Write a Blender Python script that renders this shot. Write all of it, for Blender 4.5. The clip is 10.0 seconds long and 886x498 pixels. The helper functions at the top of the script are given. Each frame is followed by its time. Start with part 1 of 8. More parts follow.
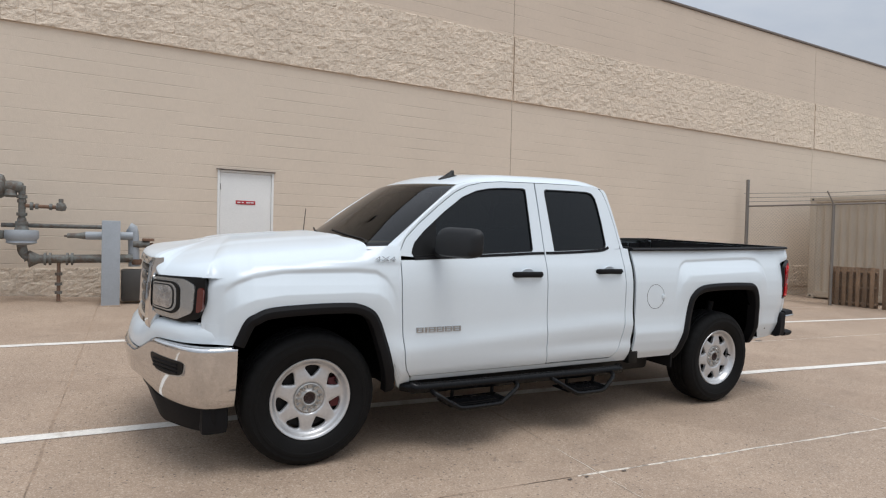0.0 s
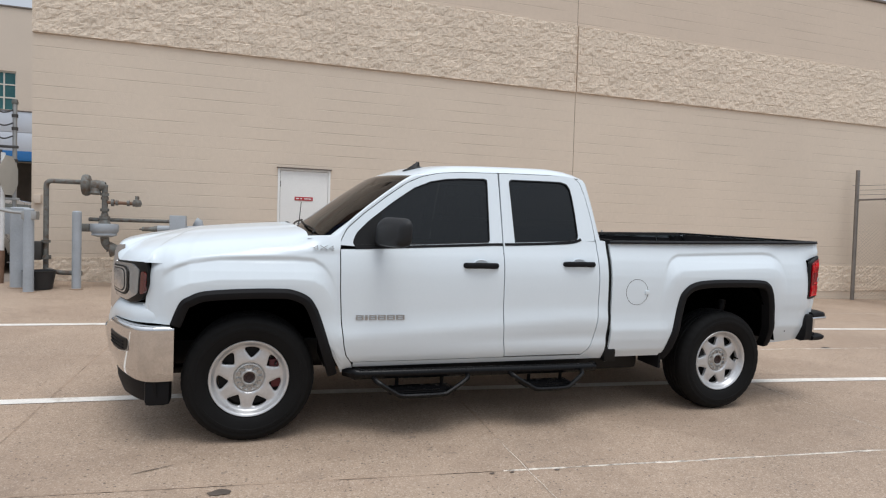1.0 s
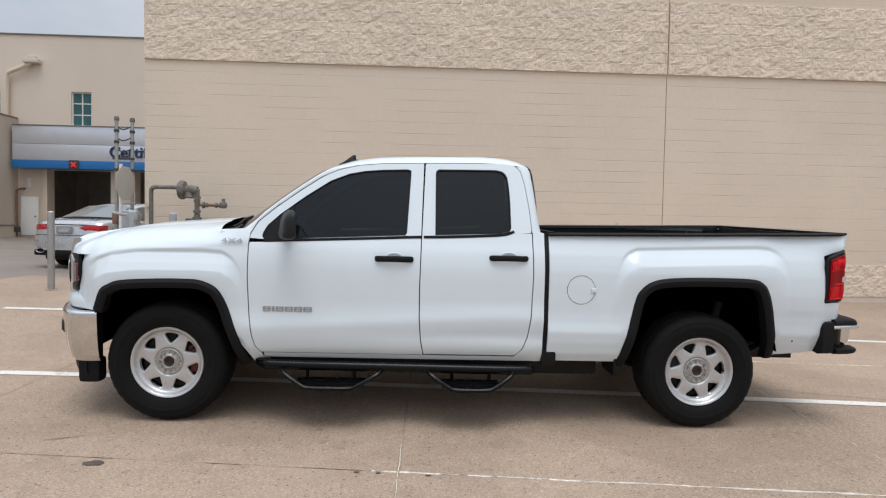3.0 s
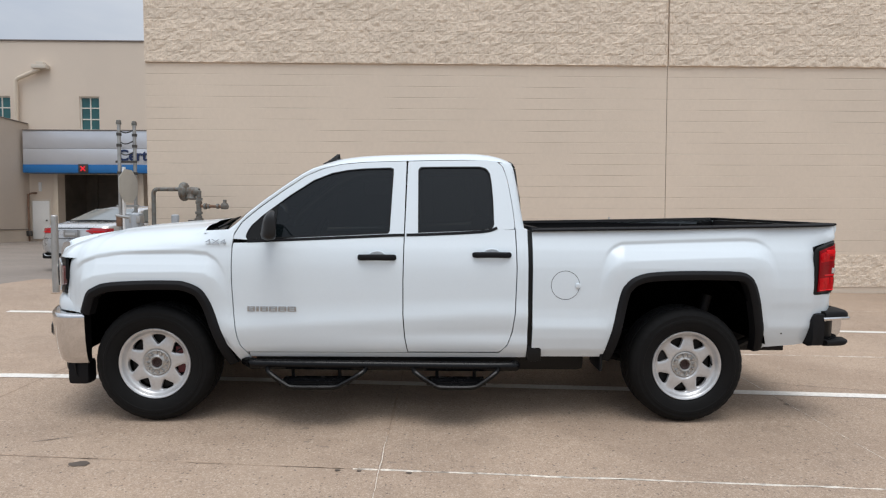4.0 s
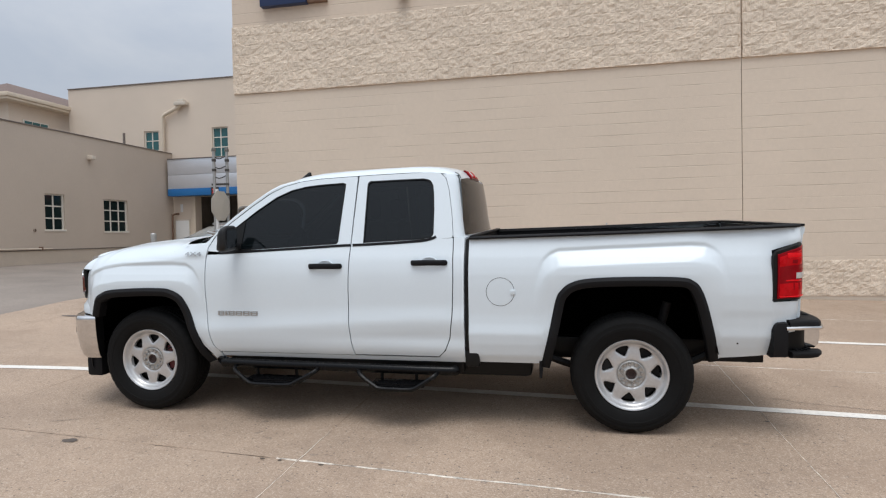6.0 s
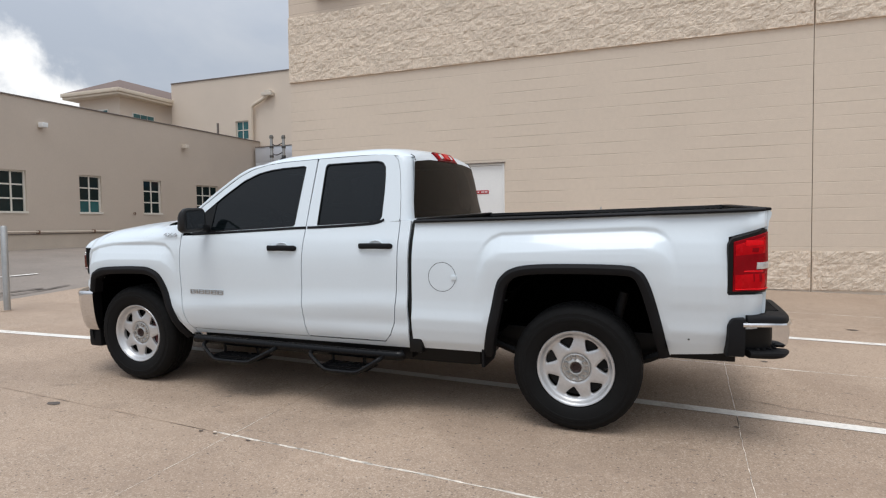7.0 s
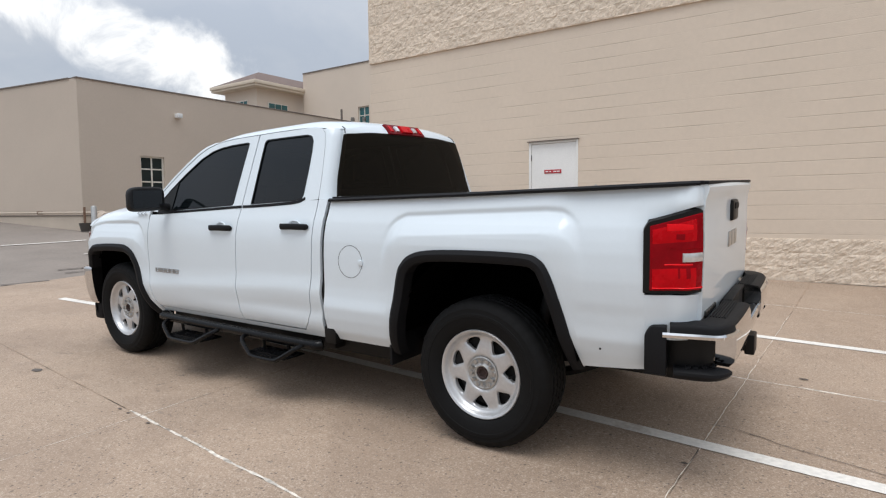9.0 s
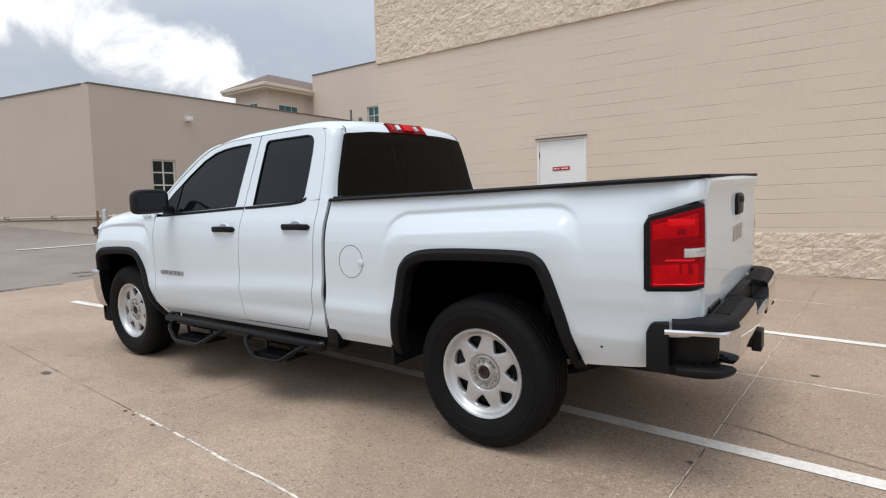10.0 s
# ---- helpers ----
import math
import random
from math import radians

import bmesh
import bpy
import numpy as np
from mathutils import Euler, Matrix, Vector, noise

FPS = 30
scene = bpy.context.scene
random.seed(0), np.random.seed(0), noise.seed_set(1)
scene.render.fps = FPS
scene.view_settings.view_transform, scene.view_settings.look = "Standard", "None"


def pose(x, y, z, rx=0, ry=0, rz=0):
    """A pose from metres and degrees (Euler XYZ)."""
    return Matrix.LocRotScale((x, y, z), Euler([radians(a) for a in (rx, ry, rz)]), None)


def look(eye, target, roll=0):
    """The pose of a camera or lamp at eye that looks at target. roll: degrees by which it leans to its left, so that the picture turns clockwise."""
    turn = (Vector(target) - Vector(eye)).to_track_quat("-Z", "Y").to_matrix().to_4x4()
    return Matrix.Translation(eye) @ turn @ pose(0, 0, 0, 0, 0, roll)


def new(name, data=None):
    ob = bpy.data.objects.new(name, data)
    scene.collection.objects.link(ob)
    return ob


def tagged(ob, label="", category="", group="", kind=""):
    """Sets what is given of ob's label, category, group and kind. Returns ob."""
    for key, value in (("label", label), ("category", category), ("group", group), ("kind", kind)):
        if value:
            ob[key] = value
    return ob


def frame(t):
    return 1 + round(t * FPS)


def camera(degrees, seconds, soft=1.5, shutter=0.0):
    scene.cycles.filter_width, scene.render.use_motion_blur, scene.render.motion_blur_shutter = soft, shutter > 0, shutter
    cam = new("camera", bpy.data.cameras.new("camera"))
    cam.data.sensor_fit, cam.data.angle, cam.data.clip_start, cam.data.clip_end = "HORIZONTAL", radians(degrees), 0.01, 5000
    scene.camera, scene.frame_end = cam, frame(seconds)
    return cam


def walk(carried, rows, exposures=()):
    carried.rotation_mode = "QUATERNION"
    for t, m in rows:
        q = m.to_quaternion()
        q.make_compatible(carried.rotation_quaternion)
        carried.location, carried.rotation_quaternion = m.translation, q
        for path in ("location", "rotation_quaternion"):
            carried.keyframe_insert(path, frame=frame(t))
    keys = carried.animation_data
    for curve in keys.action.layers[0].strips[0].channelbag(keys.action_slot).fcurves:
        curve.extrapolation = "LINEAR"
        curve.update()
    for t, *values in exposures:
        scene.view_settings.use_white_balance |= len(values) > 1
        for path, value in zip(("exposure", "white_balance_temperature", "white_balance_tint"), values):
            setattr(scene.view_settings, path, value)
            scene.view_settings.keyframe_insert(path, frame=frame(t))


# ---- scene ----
cam = camera(73.5, 10.0, 1.2)
PATH = [
    (0, (-1.006, -3.361, 1.36), (-0.043, -1.609, 1.317), 1.4),
    (0.5, (-0.523, -3.592, 1.337), (0.263, -1.754, 1.296), 1.7),
    (1, (-0.007, -3.825, 1.338), (0.612, -1.924, 1.278), 1.6),
    (1.5, (0.462, -3.951, 1.351), (0.933, -2.008, 1.304), 1.8),
    (2, (0.935, -3.967, 1.356), (1.269, -1.996, 1.307), 1.9),
    (2.5, (1.349, -4.012, 1.341), (1.542, -2.022, 1.289), 1.6),
    (3, (1.657, -3.991, 1.323), (1.749, -1.995, 1.251), 1.1),
    (4.5, (1.917, -3.998, 1.334), (1.938, -1.999, 1.249), -0.7),
    (5, (2.129, -4.028, 1.308), (2.051, -2.031, 1.236), -1.5),
    (5.5, (2.64, -4.128, 1.328), (2.409, -2.142, 1.28), -1.5),
    (7, (4.182, -3.702, 1.277), (3.477, -1.832, 1.189), -0.8),
    (7.5, (4.613, -3.416, 1.3), (3.748, -1.616, 1.183), -0.7),
    (8, (4.987, -3.125, 1.282), (3.999, -1.391, 1.15), -0.2),
    (8.5, (5.179, -2.796, 1.239), (4.103, -1.116, 1.095), 0.1),
    (9, (5.255, -2.613, 1.235), (4.119, -0.973, 1.096), -0.6),
    (9.5, (5.283, -2.571, 1.226), (4.125, -0.947, 1.084), -1.0),
    (10, (5.293, -2.551, 1.228), (4.123, -0.935, 1.087), -1.4),
]
walk(cam, [(t, look(eye, target, roll)) for t, eye, target, roll in PATH], [(0.0, 0.13), (1.0, 0.18), (2.0, 0.24), (5.0, 0.24), (7.0, 0.21), (10.0, 0.28)])

# ---- world and sun ----
world = bpy.data.worlds.new("overcast_sky")
scene.world = world
world.use_nodes = True
wn, wl = world.node_tree.nodes, world.node_tree.links
wn.clear()
SUN_AZ, SUN_EL = radians(175), radians(72)


def wnode(kind, **kw):
    n = wn.new(kind)
    for k, v in kw.items():
        n.inputs[k].default_value = v
    return n


sky = wn.new("ShaderNodeTexSky")
sky.sky_type, sky.sun_disc = "NISHITA", False
sky.sun_elevation, sky.sun_rotation = SUN_EL, SUN_AZ
wcoord = wn.new("ShaderNodeTexCoord")
wsep = wn.new("ShaderNodeSeparateXYZ")
wl.new(wcoord.outputs["Generated"], wsep.inputs[0])
wup = wn.new("ShaderNodeMath")
wup.operation, wup.inputs[1].default_value = "ADD", 0.22
wl.new(wsep.outputs[2], wup.inputs[0])
wdiv = wn.new("ShaderNodeVectorMath")
wdiv.operation = "DIVIDE"
wcomb = wn.new("ShaderNodeCombineXYZ")
for k in range(3):
    wl.new(wup.outputs[0], wcomb.inputs[k])
wl.new(wcoord.outputs["Generated"], wdiv.inputs[0])
wl.new(wcomb.outputs[0], wdiv.inputs[1])
wnoise = wnode("ShaderNodeTexNoise", Scale=1.15, Detail=8.0, Roughness=0.58, Distortion=0.35)
wl.new(wdiv.outputs[0], wnoise.inputs["Vector"])
cover = wn.new("ShaderNodeValToRGB")
cover.color_ramp.elements[0].position, cover.color_ramp.elements[1].position = 0.38, 0.62
wl.new(wnoise.outputs["Fac"], cover.inputs[0])
# a bright break in the cloud, a ragged band low in the west
wdot = wn.new("ShaderNodeVectorMath")
wdot.operation = "DOT_PRODUCT"
wdot.inputs[1].default_value = (-0.363, -0.207, -0.908)
wl.new(wcoord.outputs["Generated"], wdot.inputs[0])
wrag = wnode("ShaderNodeTexNoise", Scale=4.2, Detail=9.0, Roughness=0.6, Distortion=0.5)
wl.new(wcoord.outputs["Generated"], wrag.inputs["Vector"])
woff = wn.new("ShaderNodeMath")
woff.operation, woff.inputs[1].default_value, woff.inputs[2].default_value = "MULTIPLY_ADD", 0.34, -0.17
wl.new(wrag.outputs["Fac"], woff.inputs[0])
wadd = wn.new("ShaderNodeMath")
wadd.operation = "ADD"
wl.new(wdot.outputs["Value"], wadd.inputs[0])
wl.new(woff.outputs[0], wadd.inputs[1])
wabs = wn.new("ShaderNodeMath")
wabs.operation = "ABSOLUTE"
wl.new(wadd.outputs[0], wabs.inputs[0])
wband = wn.new("ShaderNodeMapRange")
wband.interpolation_type = "SMOOTHSTEP"
for k, v in (("From Min", 0.020), ("From Max", 0.075), ("To Min", 1.0), ("To Max", 0.0)):
    wband.inputs[k].default_value = v
wl.new(wabs.outputs[0], wband.inputs["Value"])
wnear = wn.new("ShaderNodeVectorMath")
wnear.operation = "DOT_PRODUCT"
wnear.inputs[1].default_value = (-0.85, 0.47, 0.235)
wl.new(wcoord.outputs["Generated"], wnear.inputs[0])
wpow = wn.new("ShaderNodeMapRange")
wpow.interpolation_type = "SMOOTHSTEP"
for k, v in (("From Min", 0.86), ("From Max", 0.97), ("To Min", 0.0), ("To Max", 1.0)):
    wpow.inputs[k].default_value = v
wl.new(wnear.outputs["Value"], wpow.inputs["Value"])
dark_cloud, bright_cloud = wn.new("ShaderNodeMix"), wn.new("ShaderNodeMix")
dark_cloud.data_type = bright_cloud.data_type = "RGBA"
dark_cloud.inputs[6].default_value, dark_cloud.inputs[7].default_value = (0.63, 0.695, 0.80, 1), (0.77, 0.815, 0.885, 1)
wl.new(cover.outputs[0], dark_cloud.inputs[0])
bright_cloud.inputs[7].default_value = (1.5, 1.5, 1.49, 1)
wpatch = wnode("ShaderNodeTexNoise", Scale=7.5, Detail=7.0, Roughness=0.62, Distortion=0.6)
wl.new(wcoord.outputs["Generated"], wpatch.inputs["Vector"])
wpr = wn.new("ShaderNodeMapRange")
for k, v in (("From Min", 0.36), ("From Max", 0.52), ("To Min", 0.25), ("To Max", 1.0)):
    wpr.inputs[k].default_value = v
wl.new(wpatch.outputs["Fac"], wpr.inputs["Value"])
wmul2 = wn.new("ShaderNodeMath")
wmul2.operation = "MULTIPLY"
wl.new(wpr.outputs[0], wmul2.inputs[1])
wmul = wn.new("ShaderNodeMath")
wmul.operation = "MULTIPLY"
wl.new(wpow.outputs[0], wmul.inputs[0])
wl.new(wband.outputs[0], wmul.inputs[1])
wl.new(wmul.outputs[0], wmul2.inputs[0])
wl.new(wmul2.outputs[0], bright_cloud.inputs[0])
wl.new(dark_cloud.outputs[2], bright_cloud.inputs[6])
sky_bg, cloud_bg, both = wn.new("ShaderNodeBackground"), wn.new("ShaderNodeBackground"), wn.new("ShaderNodeMixShader")
# an overcast sky grows brighter towards the zenith
wgrad = wn.new("ShaderNodeMapRange")
wgrad.interpolation_type = "SMOOTHSTEP"
for k, v in (("From Min", 0.15), ("From Max", 1.0), ("To Min", 0.63), ("To Max", 1.66)):
    wgrad.inputs[k].default_value = v
wl.new(wsep.outputs[2], wgrad.inputs["Value"])
wl.new(wgrad.outputs[0], cloud_bg.inputs[1])
sky_bg.inputs[1].default_value = 0.10
cloud_bg.inputs[1].default_value = 1.0
both.inputs[0].default_value = 0.9
wl.new(sky.outputs[0], sky_bg.inputs[0])
wl.new(bright_cloud.outputs[2], cloud_bg.inputs[0])
wl.new(sky_bg.outputs[0], both.inputs[1])
wl.new(cloud_bg.outputs[0], both.inputs[2])
wout = wn.new("ShaderNodeOutputWorld")
wl.new(both.outputs[0], wout.inputs[0])

sun_data = bpy.data.lights.new("sun", "SUN")
sun_data.energy, sun_data.angle, sun_data.color = 1.2, radians(30), (1.0, 0.985, 0.96)
sun = new("sun", sun_data)
sun_from = Vector((math.sin(SUN_AZ) * math.cos(SUN_EL), math.cos(SUN_AZ) * math.cos(SUN_EL), math.sin(SUN_EL)))
sun.matrix_world = look(sun_from * 60, (0, 0, 0))


# ---- materials ----
def surface(name, base, rough=0.6, metal=0.0, var=0.12, scale=3.0, fine=60.0, fine_var=0.06, bump=0.0, bump_scale=80.0, coat=0.0, dirt=None, dirt_at=0.62, rough_var=0.1, spec=0.5, rand=0.0):
    m = bpy.data.materials.new(name)
    m.use_nodes = True
    nt = m.node_tree
    N, L = nt.nodes, nt.links
    b = N["Principled BSDF"]
    co = N.new("ShaderNodeTexCoord")
    big = N.new("ShaderNodeTexNoise")
    big.inputs["Scale"].default_value, big.inputs["Detail"].default_value, big.inputs["Roughness"].default_value = scale, 6, 0.6
    small = N.new("ShaderNodeTexNoise")
    small.inputs["Scale"].default_value, small.inputs["Detail"].default_value = fine, 3
    for n in (big, small):
        L.new(co.outputs["Object"], n.inputs["Vector"])
    def mapped(src, amount):
        r = N.new("ShaderNodeMapRange")
        r.inputs["From Min"].default_value, r.inputs["From Max"].default_value = 0.25, 0.75
        r.inputs["To Min"].default_value, r.inputs["To Max"].default_value = 1 - amount, 1 + amount
        L.new(src, r.inputs["Value"])
        return r.outputs[0]
    mul = N.new("ShaderNodeMath")
    mul.operation = "MULTIPLY"
    L.new(mapped(big.outputs["Fac"], var), mul.inputs[0])
    L.new(mapped(small.outputs["Fac"], fine_var), mul.inputs[1])
    last = mul.outputs[0]
    if rand:
        oi = N.new("ShaderNodeObjectInfo")
        r = N.new("ShaderNodeMapRange")
        r.inputs["To Min"].default_value, r.inputs["To Max"].default_value = 1 - rand, 1 + rand
        L.new(oi.outputs["Random"], r.inputs["Value"])
        m2 = N.new("ShaderNodeMath")
        m2.operation = "MULTIPLY"
        L.new(last, m2.inputs[0])
        L.new(r.outputs[0], m2.inputs[1])
        last = m2.outputs[0]
    vm = N.new("ShaderNodeVectorMath")
    vm.operation = "SCALE"
    vm.inputs[0].default_value = base
    L.new(last, vm.inputs["Scale"])
    colour = vm.outputs[0]
    if dirt:
        dn = N.new("ShaderNodeTexNoise")
        dn.inputs["Scale"].default_value, dn.inputs["Detail"].default_value, dn.inputs["Roughness"].default_value = scale * 1.7, 9, 0.68
        L.new(co.outputs["Object"], dn.inputs["Vector"])
        dr = N.new("ShaderNodeMapRange")
        dr.inputs["From Min"].default_value, dr.inputs["From Max"].default_value = dirt_at, dirt_at + 0.14
        dr.inputs["To Max"].default_value = 0.8
        L.new(dn.outputs["Fac"], dr.inputs["Value"])
        mx = N.new("ShaderNodeMix")
        mx.data_type = "RGBA"
        L.new(dr.outputs[0], mx.inputs[0])
        L.new(colour, mx.inputs[6])
        mx.inputs[7].default_value = (*dirt, 1)
        colour = mx.outputs[2]
    L.new(colour, b.inputs["Base Color"])
    rr = N.new("ShaderNodeMapRange")
    rr.inputs["To Min"].default_value, rr.inputs["To Max"].default_value = max(0.0, rough - rough_var), min(1.0, rough + rough_var)
    L.new(big.outputs["Fac"], rr.inputs["Value"])
    L.new(rr.outputs[0], b.inputs["Roughness"])
    b.inputs["Metallic"].default_value, b.inputs["Coat Weight"].default_value = metal, coat
    b.inputs["Coat Roughness"].default_value, b.inputs["Specular IOR Level"].default_value = 0.04, spec
    if bump:
        bn = N.new("ShaderNodeTexNoise")
        bn.inputs["Scale"].default_value, bn.inputs["Detail"].default_value, bn.inputs["Roughness"].default_value = bump_scale, 5, 0.6
        L.new(co.outputs["Object"], bn.inputs["Vector"])
        bp = N.new("ShaderNodeBump")
        bp.inputs["Strength"].default_value, bp.inputs["Distance"].default_value = 1.0, bump
        L.new(bn.outputs["Fac"], bp.inputs["Height"])
        L.new(bp.outputs[0], b.inputs["Normal"])
    return m


def concrete_mat():
    m = surface("worn_concrete", (0.358, 0.260, 0.186), 0.78, var=0.16, scale=0.55, fine=9, fine_var=0.07, bump=0.0035, bump_scale=140)
    N, L = m.node_tree.nodes, m.node_tree.links
    b = N["Principled BSDF"]
    co = N.new("ShaderNodeTexCoord")
    src = b.inputs["Base Color"].links[0].from_socket
    def spots(scale, edge, depth, colour, prev, seedv):
        mp = N.new("ShaderNodeMapping")
        mp.inputs["Location"].default_value = (seedv, seedv * 2.3, 0)
        L.new(co.outputs["Object"], mp.inputs[0])
        v = N.new("ShaderNodeTexNoise")
        v.inputs["Scale"].default_value, v.inputs["Detail"].default_value, v.inputs["Roughness"].default_value = scale, 4, 0.55
        L.new(mp.outputs[0], v.inputs["Vector"])
        r = N.new("ShaderNodeMapRange")
        r.inputs["From Min"].default_value, r.inputs["From Max"].default_value, r.inputs["To Max"].default_value = edge, edge + 0.06, depth
        L.new(v.outputs["Fac"], r.inputs["Value"])
        mx = N.new("ShaderNodeMix")
        mx.data_type = "RGBA"
        L.new(r.outputs[0], mx.inputs[0])
        L.new(prev, mx.inputs[6])
        mx.inputs[7].default_value = (*colour, 1)
        return mx.outputs[2]
    c = spots(95, 0.535, 0.50, (0.20, 0.145, 0.105), src, 1.0)
    c = spots(62, 0.555, 0.50, (0.54, 0.43, 0.335), c, 31.0)
    c = spots(120, 0.56, 0.55, (0.58, 0.46, 0.36), c, 5.0)
    c = spots(34, 0.62, 0.35, (0.21, 0.15, 0.105), c, 17.0)
    c = spots(14, 0.655, 0.5, (0.14, 0.11, 0.09), c, 9.0)
    c = spots(0.8, 0.53, 0.28, (0.27, 0.19, 0.135), c, 14.0)
    c = spots(2.6, 0.60, 0.25, (0.24, 0.175, 0.13), c, 41.0)
    c = spots(0.35, 0.54, 0.22, (0.48, 0.365, 0.27), c, 23.0)
    def pits(scale, radius, share, colour, prev, seedv):
        """Sparse small round marks: pits and exposed stones."""
        mp = N.new("ShaderNodeMapping")
        mp.inputs["Location"].default_value = (seedv, seedv * 1.7, 0)
        L.new(co.outputs["Object"], mp.inputs[0])
        v = N.new("ShaderNodeTexVoronoi")
        v.voronoi_dimensions = "2D"
        v.inputs["Scale"].default_value = scale
        L.new(mp.outputs[0], v.inputs["Vector"])
        near, few, sep_, mul = N.new("ShaderNodeMapRange"), N.new("ShaderNodeMapRange"), N.new("ShaderNodeSeparateColor"), N.new("ShaderNodeMath")
        for k, q in (("From Min", radius), ("From Max", radius * 0.55), ("To Min", 0.0), ("To Max", 0.65)):
            near.inputs[k].default_value = q
        for k, q in (("From Min", 1 - share), ("From Max", 1 - share * 0.4)):
            few.inputs[k].default_value = q
        L.new(v.outputs["Distance"], near.inputs["Value"])
        L.new(v.outputs["Color"], sep_.inputs[0])
        L.new(sep_.outputs[0], few.inputs["Value"])
        mul.operation = "MULTIPLY"
        L.new(near.outputs[0], mul.inputs[0])
        L.new(few.outputs[0], mul.inputs[1])
        mx = N.new("ShaderNodeMix")
        mx.data_type = "RGBA"
        L.new(mul.outputs[0], mx.inputs[0])
        L.new(prev, mx.inputs[6])
        mx.inputs[7].default_value = (*colour, 1)
        return mx.outputs[2]
    c = pits(38, 0.24, 0.16, (0.085, 0.065, 0.05), c, 2.0)
    c = pits(17, 0.15, 0.20, (0.06, 0.047, 0.04), c, 7.0)
    c = pits(60, 0.28, 0.16, (0.56, 0.47, 0.38), c, 13.0)
    L.new(c, b.inputs["Base Color"])
    return m


def block_paint_mat(name, base, joints=True):
    """Painted block: faint courses that show only in stretches."""
    m = surface(name, base, 0.72, var=0.05, scale=0.5, fine=14, fine_var=0.025, bump=0.002, bump_scale=55)
    if not joints:
        return m
    N, L = m.node_tree.nodes, m.node_tree.links
    b = N["Principled BSDF"]
    co = N.new("ShaderNodeTexCoord")
    mp = N.new("ShaderNodeMapping")
    mp.inputs["Rotation"].default_value = (radians(90), 0, 0)
    L.new(co.outputs["Object"], mp.inputs[0])
    sep = N.new("ShaderNodeSeparateXYZ")
    L.new(co.outputs["Object"], sep.inputs[0])
    # distance to the nearest course line
    t = N.new("ShaderNodeMath")
    t.operation, t.inputs[1].default_value = "DIVIDE", 0.2032
    L.new(sep.outputs[2], t.inputs[0])
    f = N.new("ShaderNodeMath")
    f.operation = "FRACT"
    L.new(t.outputs[0], f.inputs[0])
    pp = N.new("ShaderNodeMath")
    pp.operation, pp.inputs[1].default_value = "PINGPONG", 0.5
    L.new(f.outputs[0], pp.inputs[0])
    line = N.new("ShaderNodeMapRange")
    for k, v in (("From Min", 0.010), ("From Max", 0.034), ("To Min", 1.0), ("To Max", 0.0)):
        line.inputs[k].default_value = v
    L.new(pp.outputs[0], line.inputs["Value"])
    stretch = N.new("ShaderNodeMapping")
    stretch.inputs["Scale"].default_value = (0.85, 1, 4.92)
    L.new(co.outputs["Object"], stretch.inputs[0])
    no = N.new("ShaderNodeTexNoise")
    no.inputs["Scale"].default_value, no.inputs["Detail"].default_value = 1.0, 5
    L.new(stretch.outputs[0], no.inputs["Vector"])
    mask = N.new("ShaderNodeMapRange")
    for k, v in (("From Min", 0.40), ("From Max", 0.60)):
        mask.inputs[k].default_value = v
    L.new(no.outputs["Fac"], mask.inputs["Value"])
    both_ = N.new("ShaderNodeMath")
    both_.operation = "MULTIPLY"
    L.new(line.outputs[0], both_.inputs[0])
    L.new(mask.outputs[0], both_.inputs[1])
    mx = N.new("ShaderNodeMix")
    mx.data_type = "RGBA"
    half = N.new("ShaderNodeMath")
    half.operation, half.inputs[1].default_value = "MULTIPLY", 0.45
    L.new(both_.outputs[0], half.inputs[0])
    L.new(half.outputs[0], mx.inputs[0])
    L.new(b.inputs["Base Color"].links[0].from_socket, mx.inputs[6])
    mx.inputs[7].default_value = (base[0] * 0.5, base[1] * 0.47, base[2] * 0.45, 1)
    L.new(mx.outputs[2], b.inputs["Base Color"])
    deep = N.new("ShaderNodeBump")
    deep.invert = True
    deep.inputs["Strength"].default_value, deep.inputs["Distance"].default_value = 0.8, 0.006
    L.new(both_.outputs[0], deep.inputs["Height"])
    L.new(b.inputs["Normal"].links[0].from_socket, deep.inputs["Normal"])
    L.new(deep.outputs[0], b.inputs["Normal"])
    return m


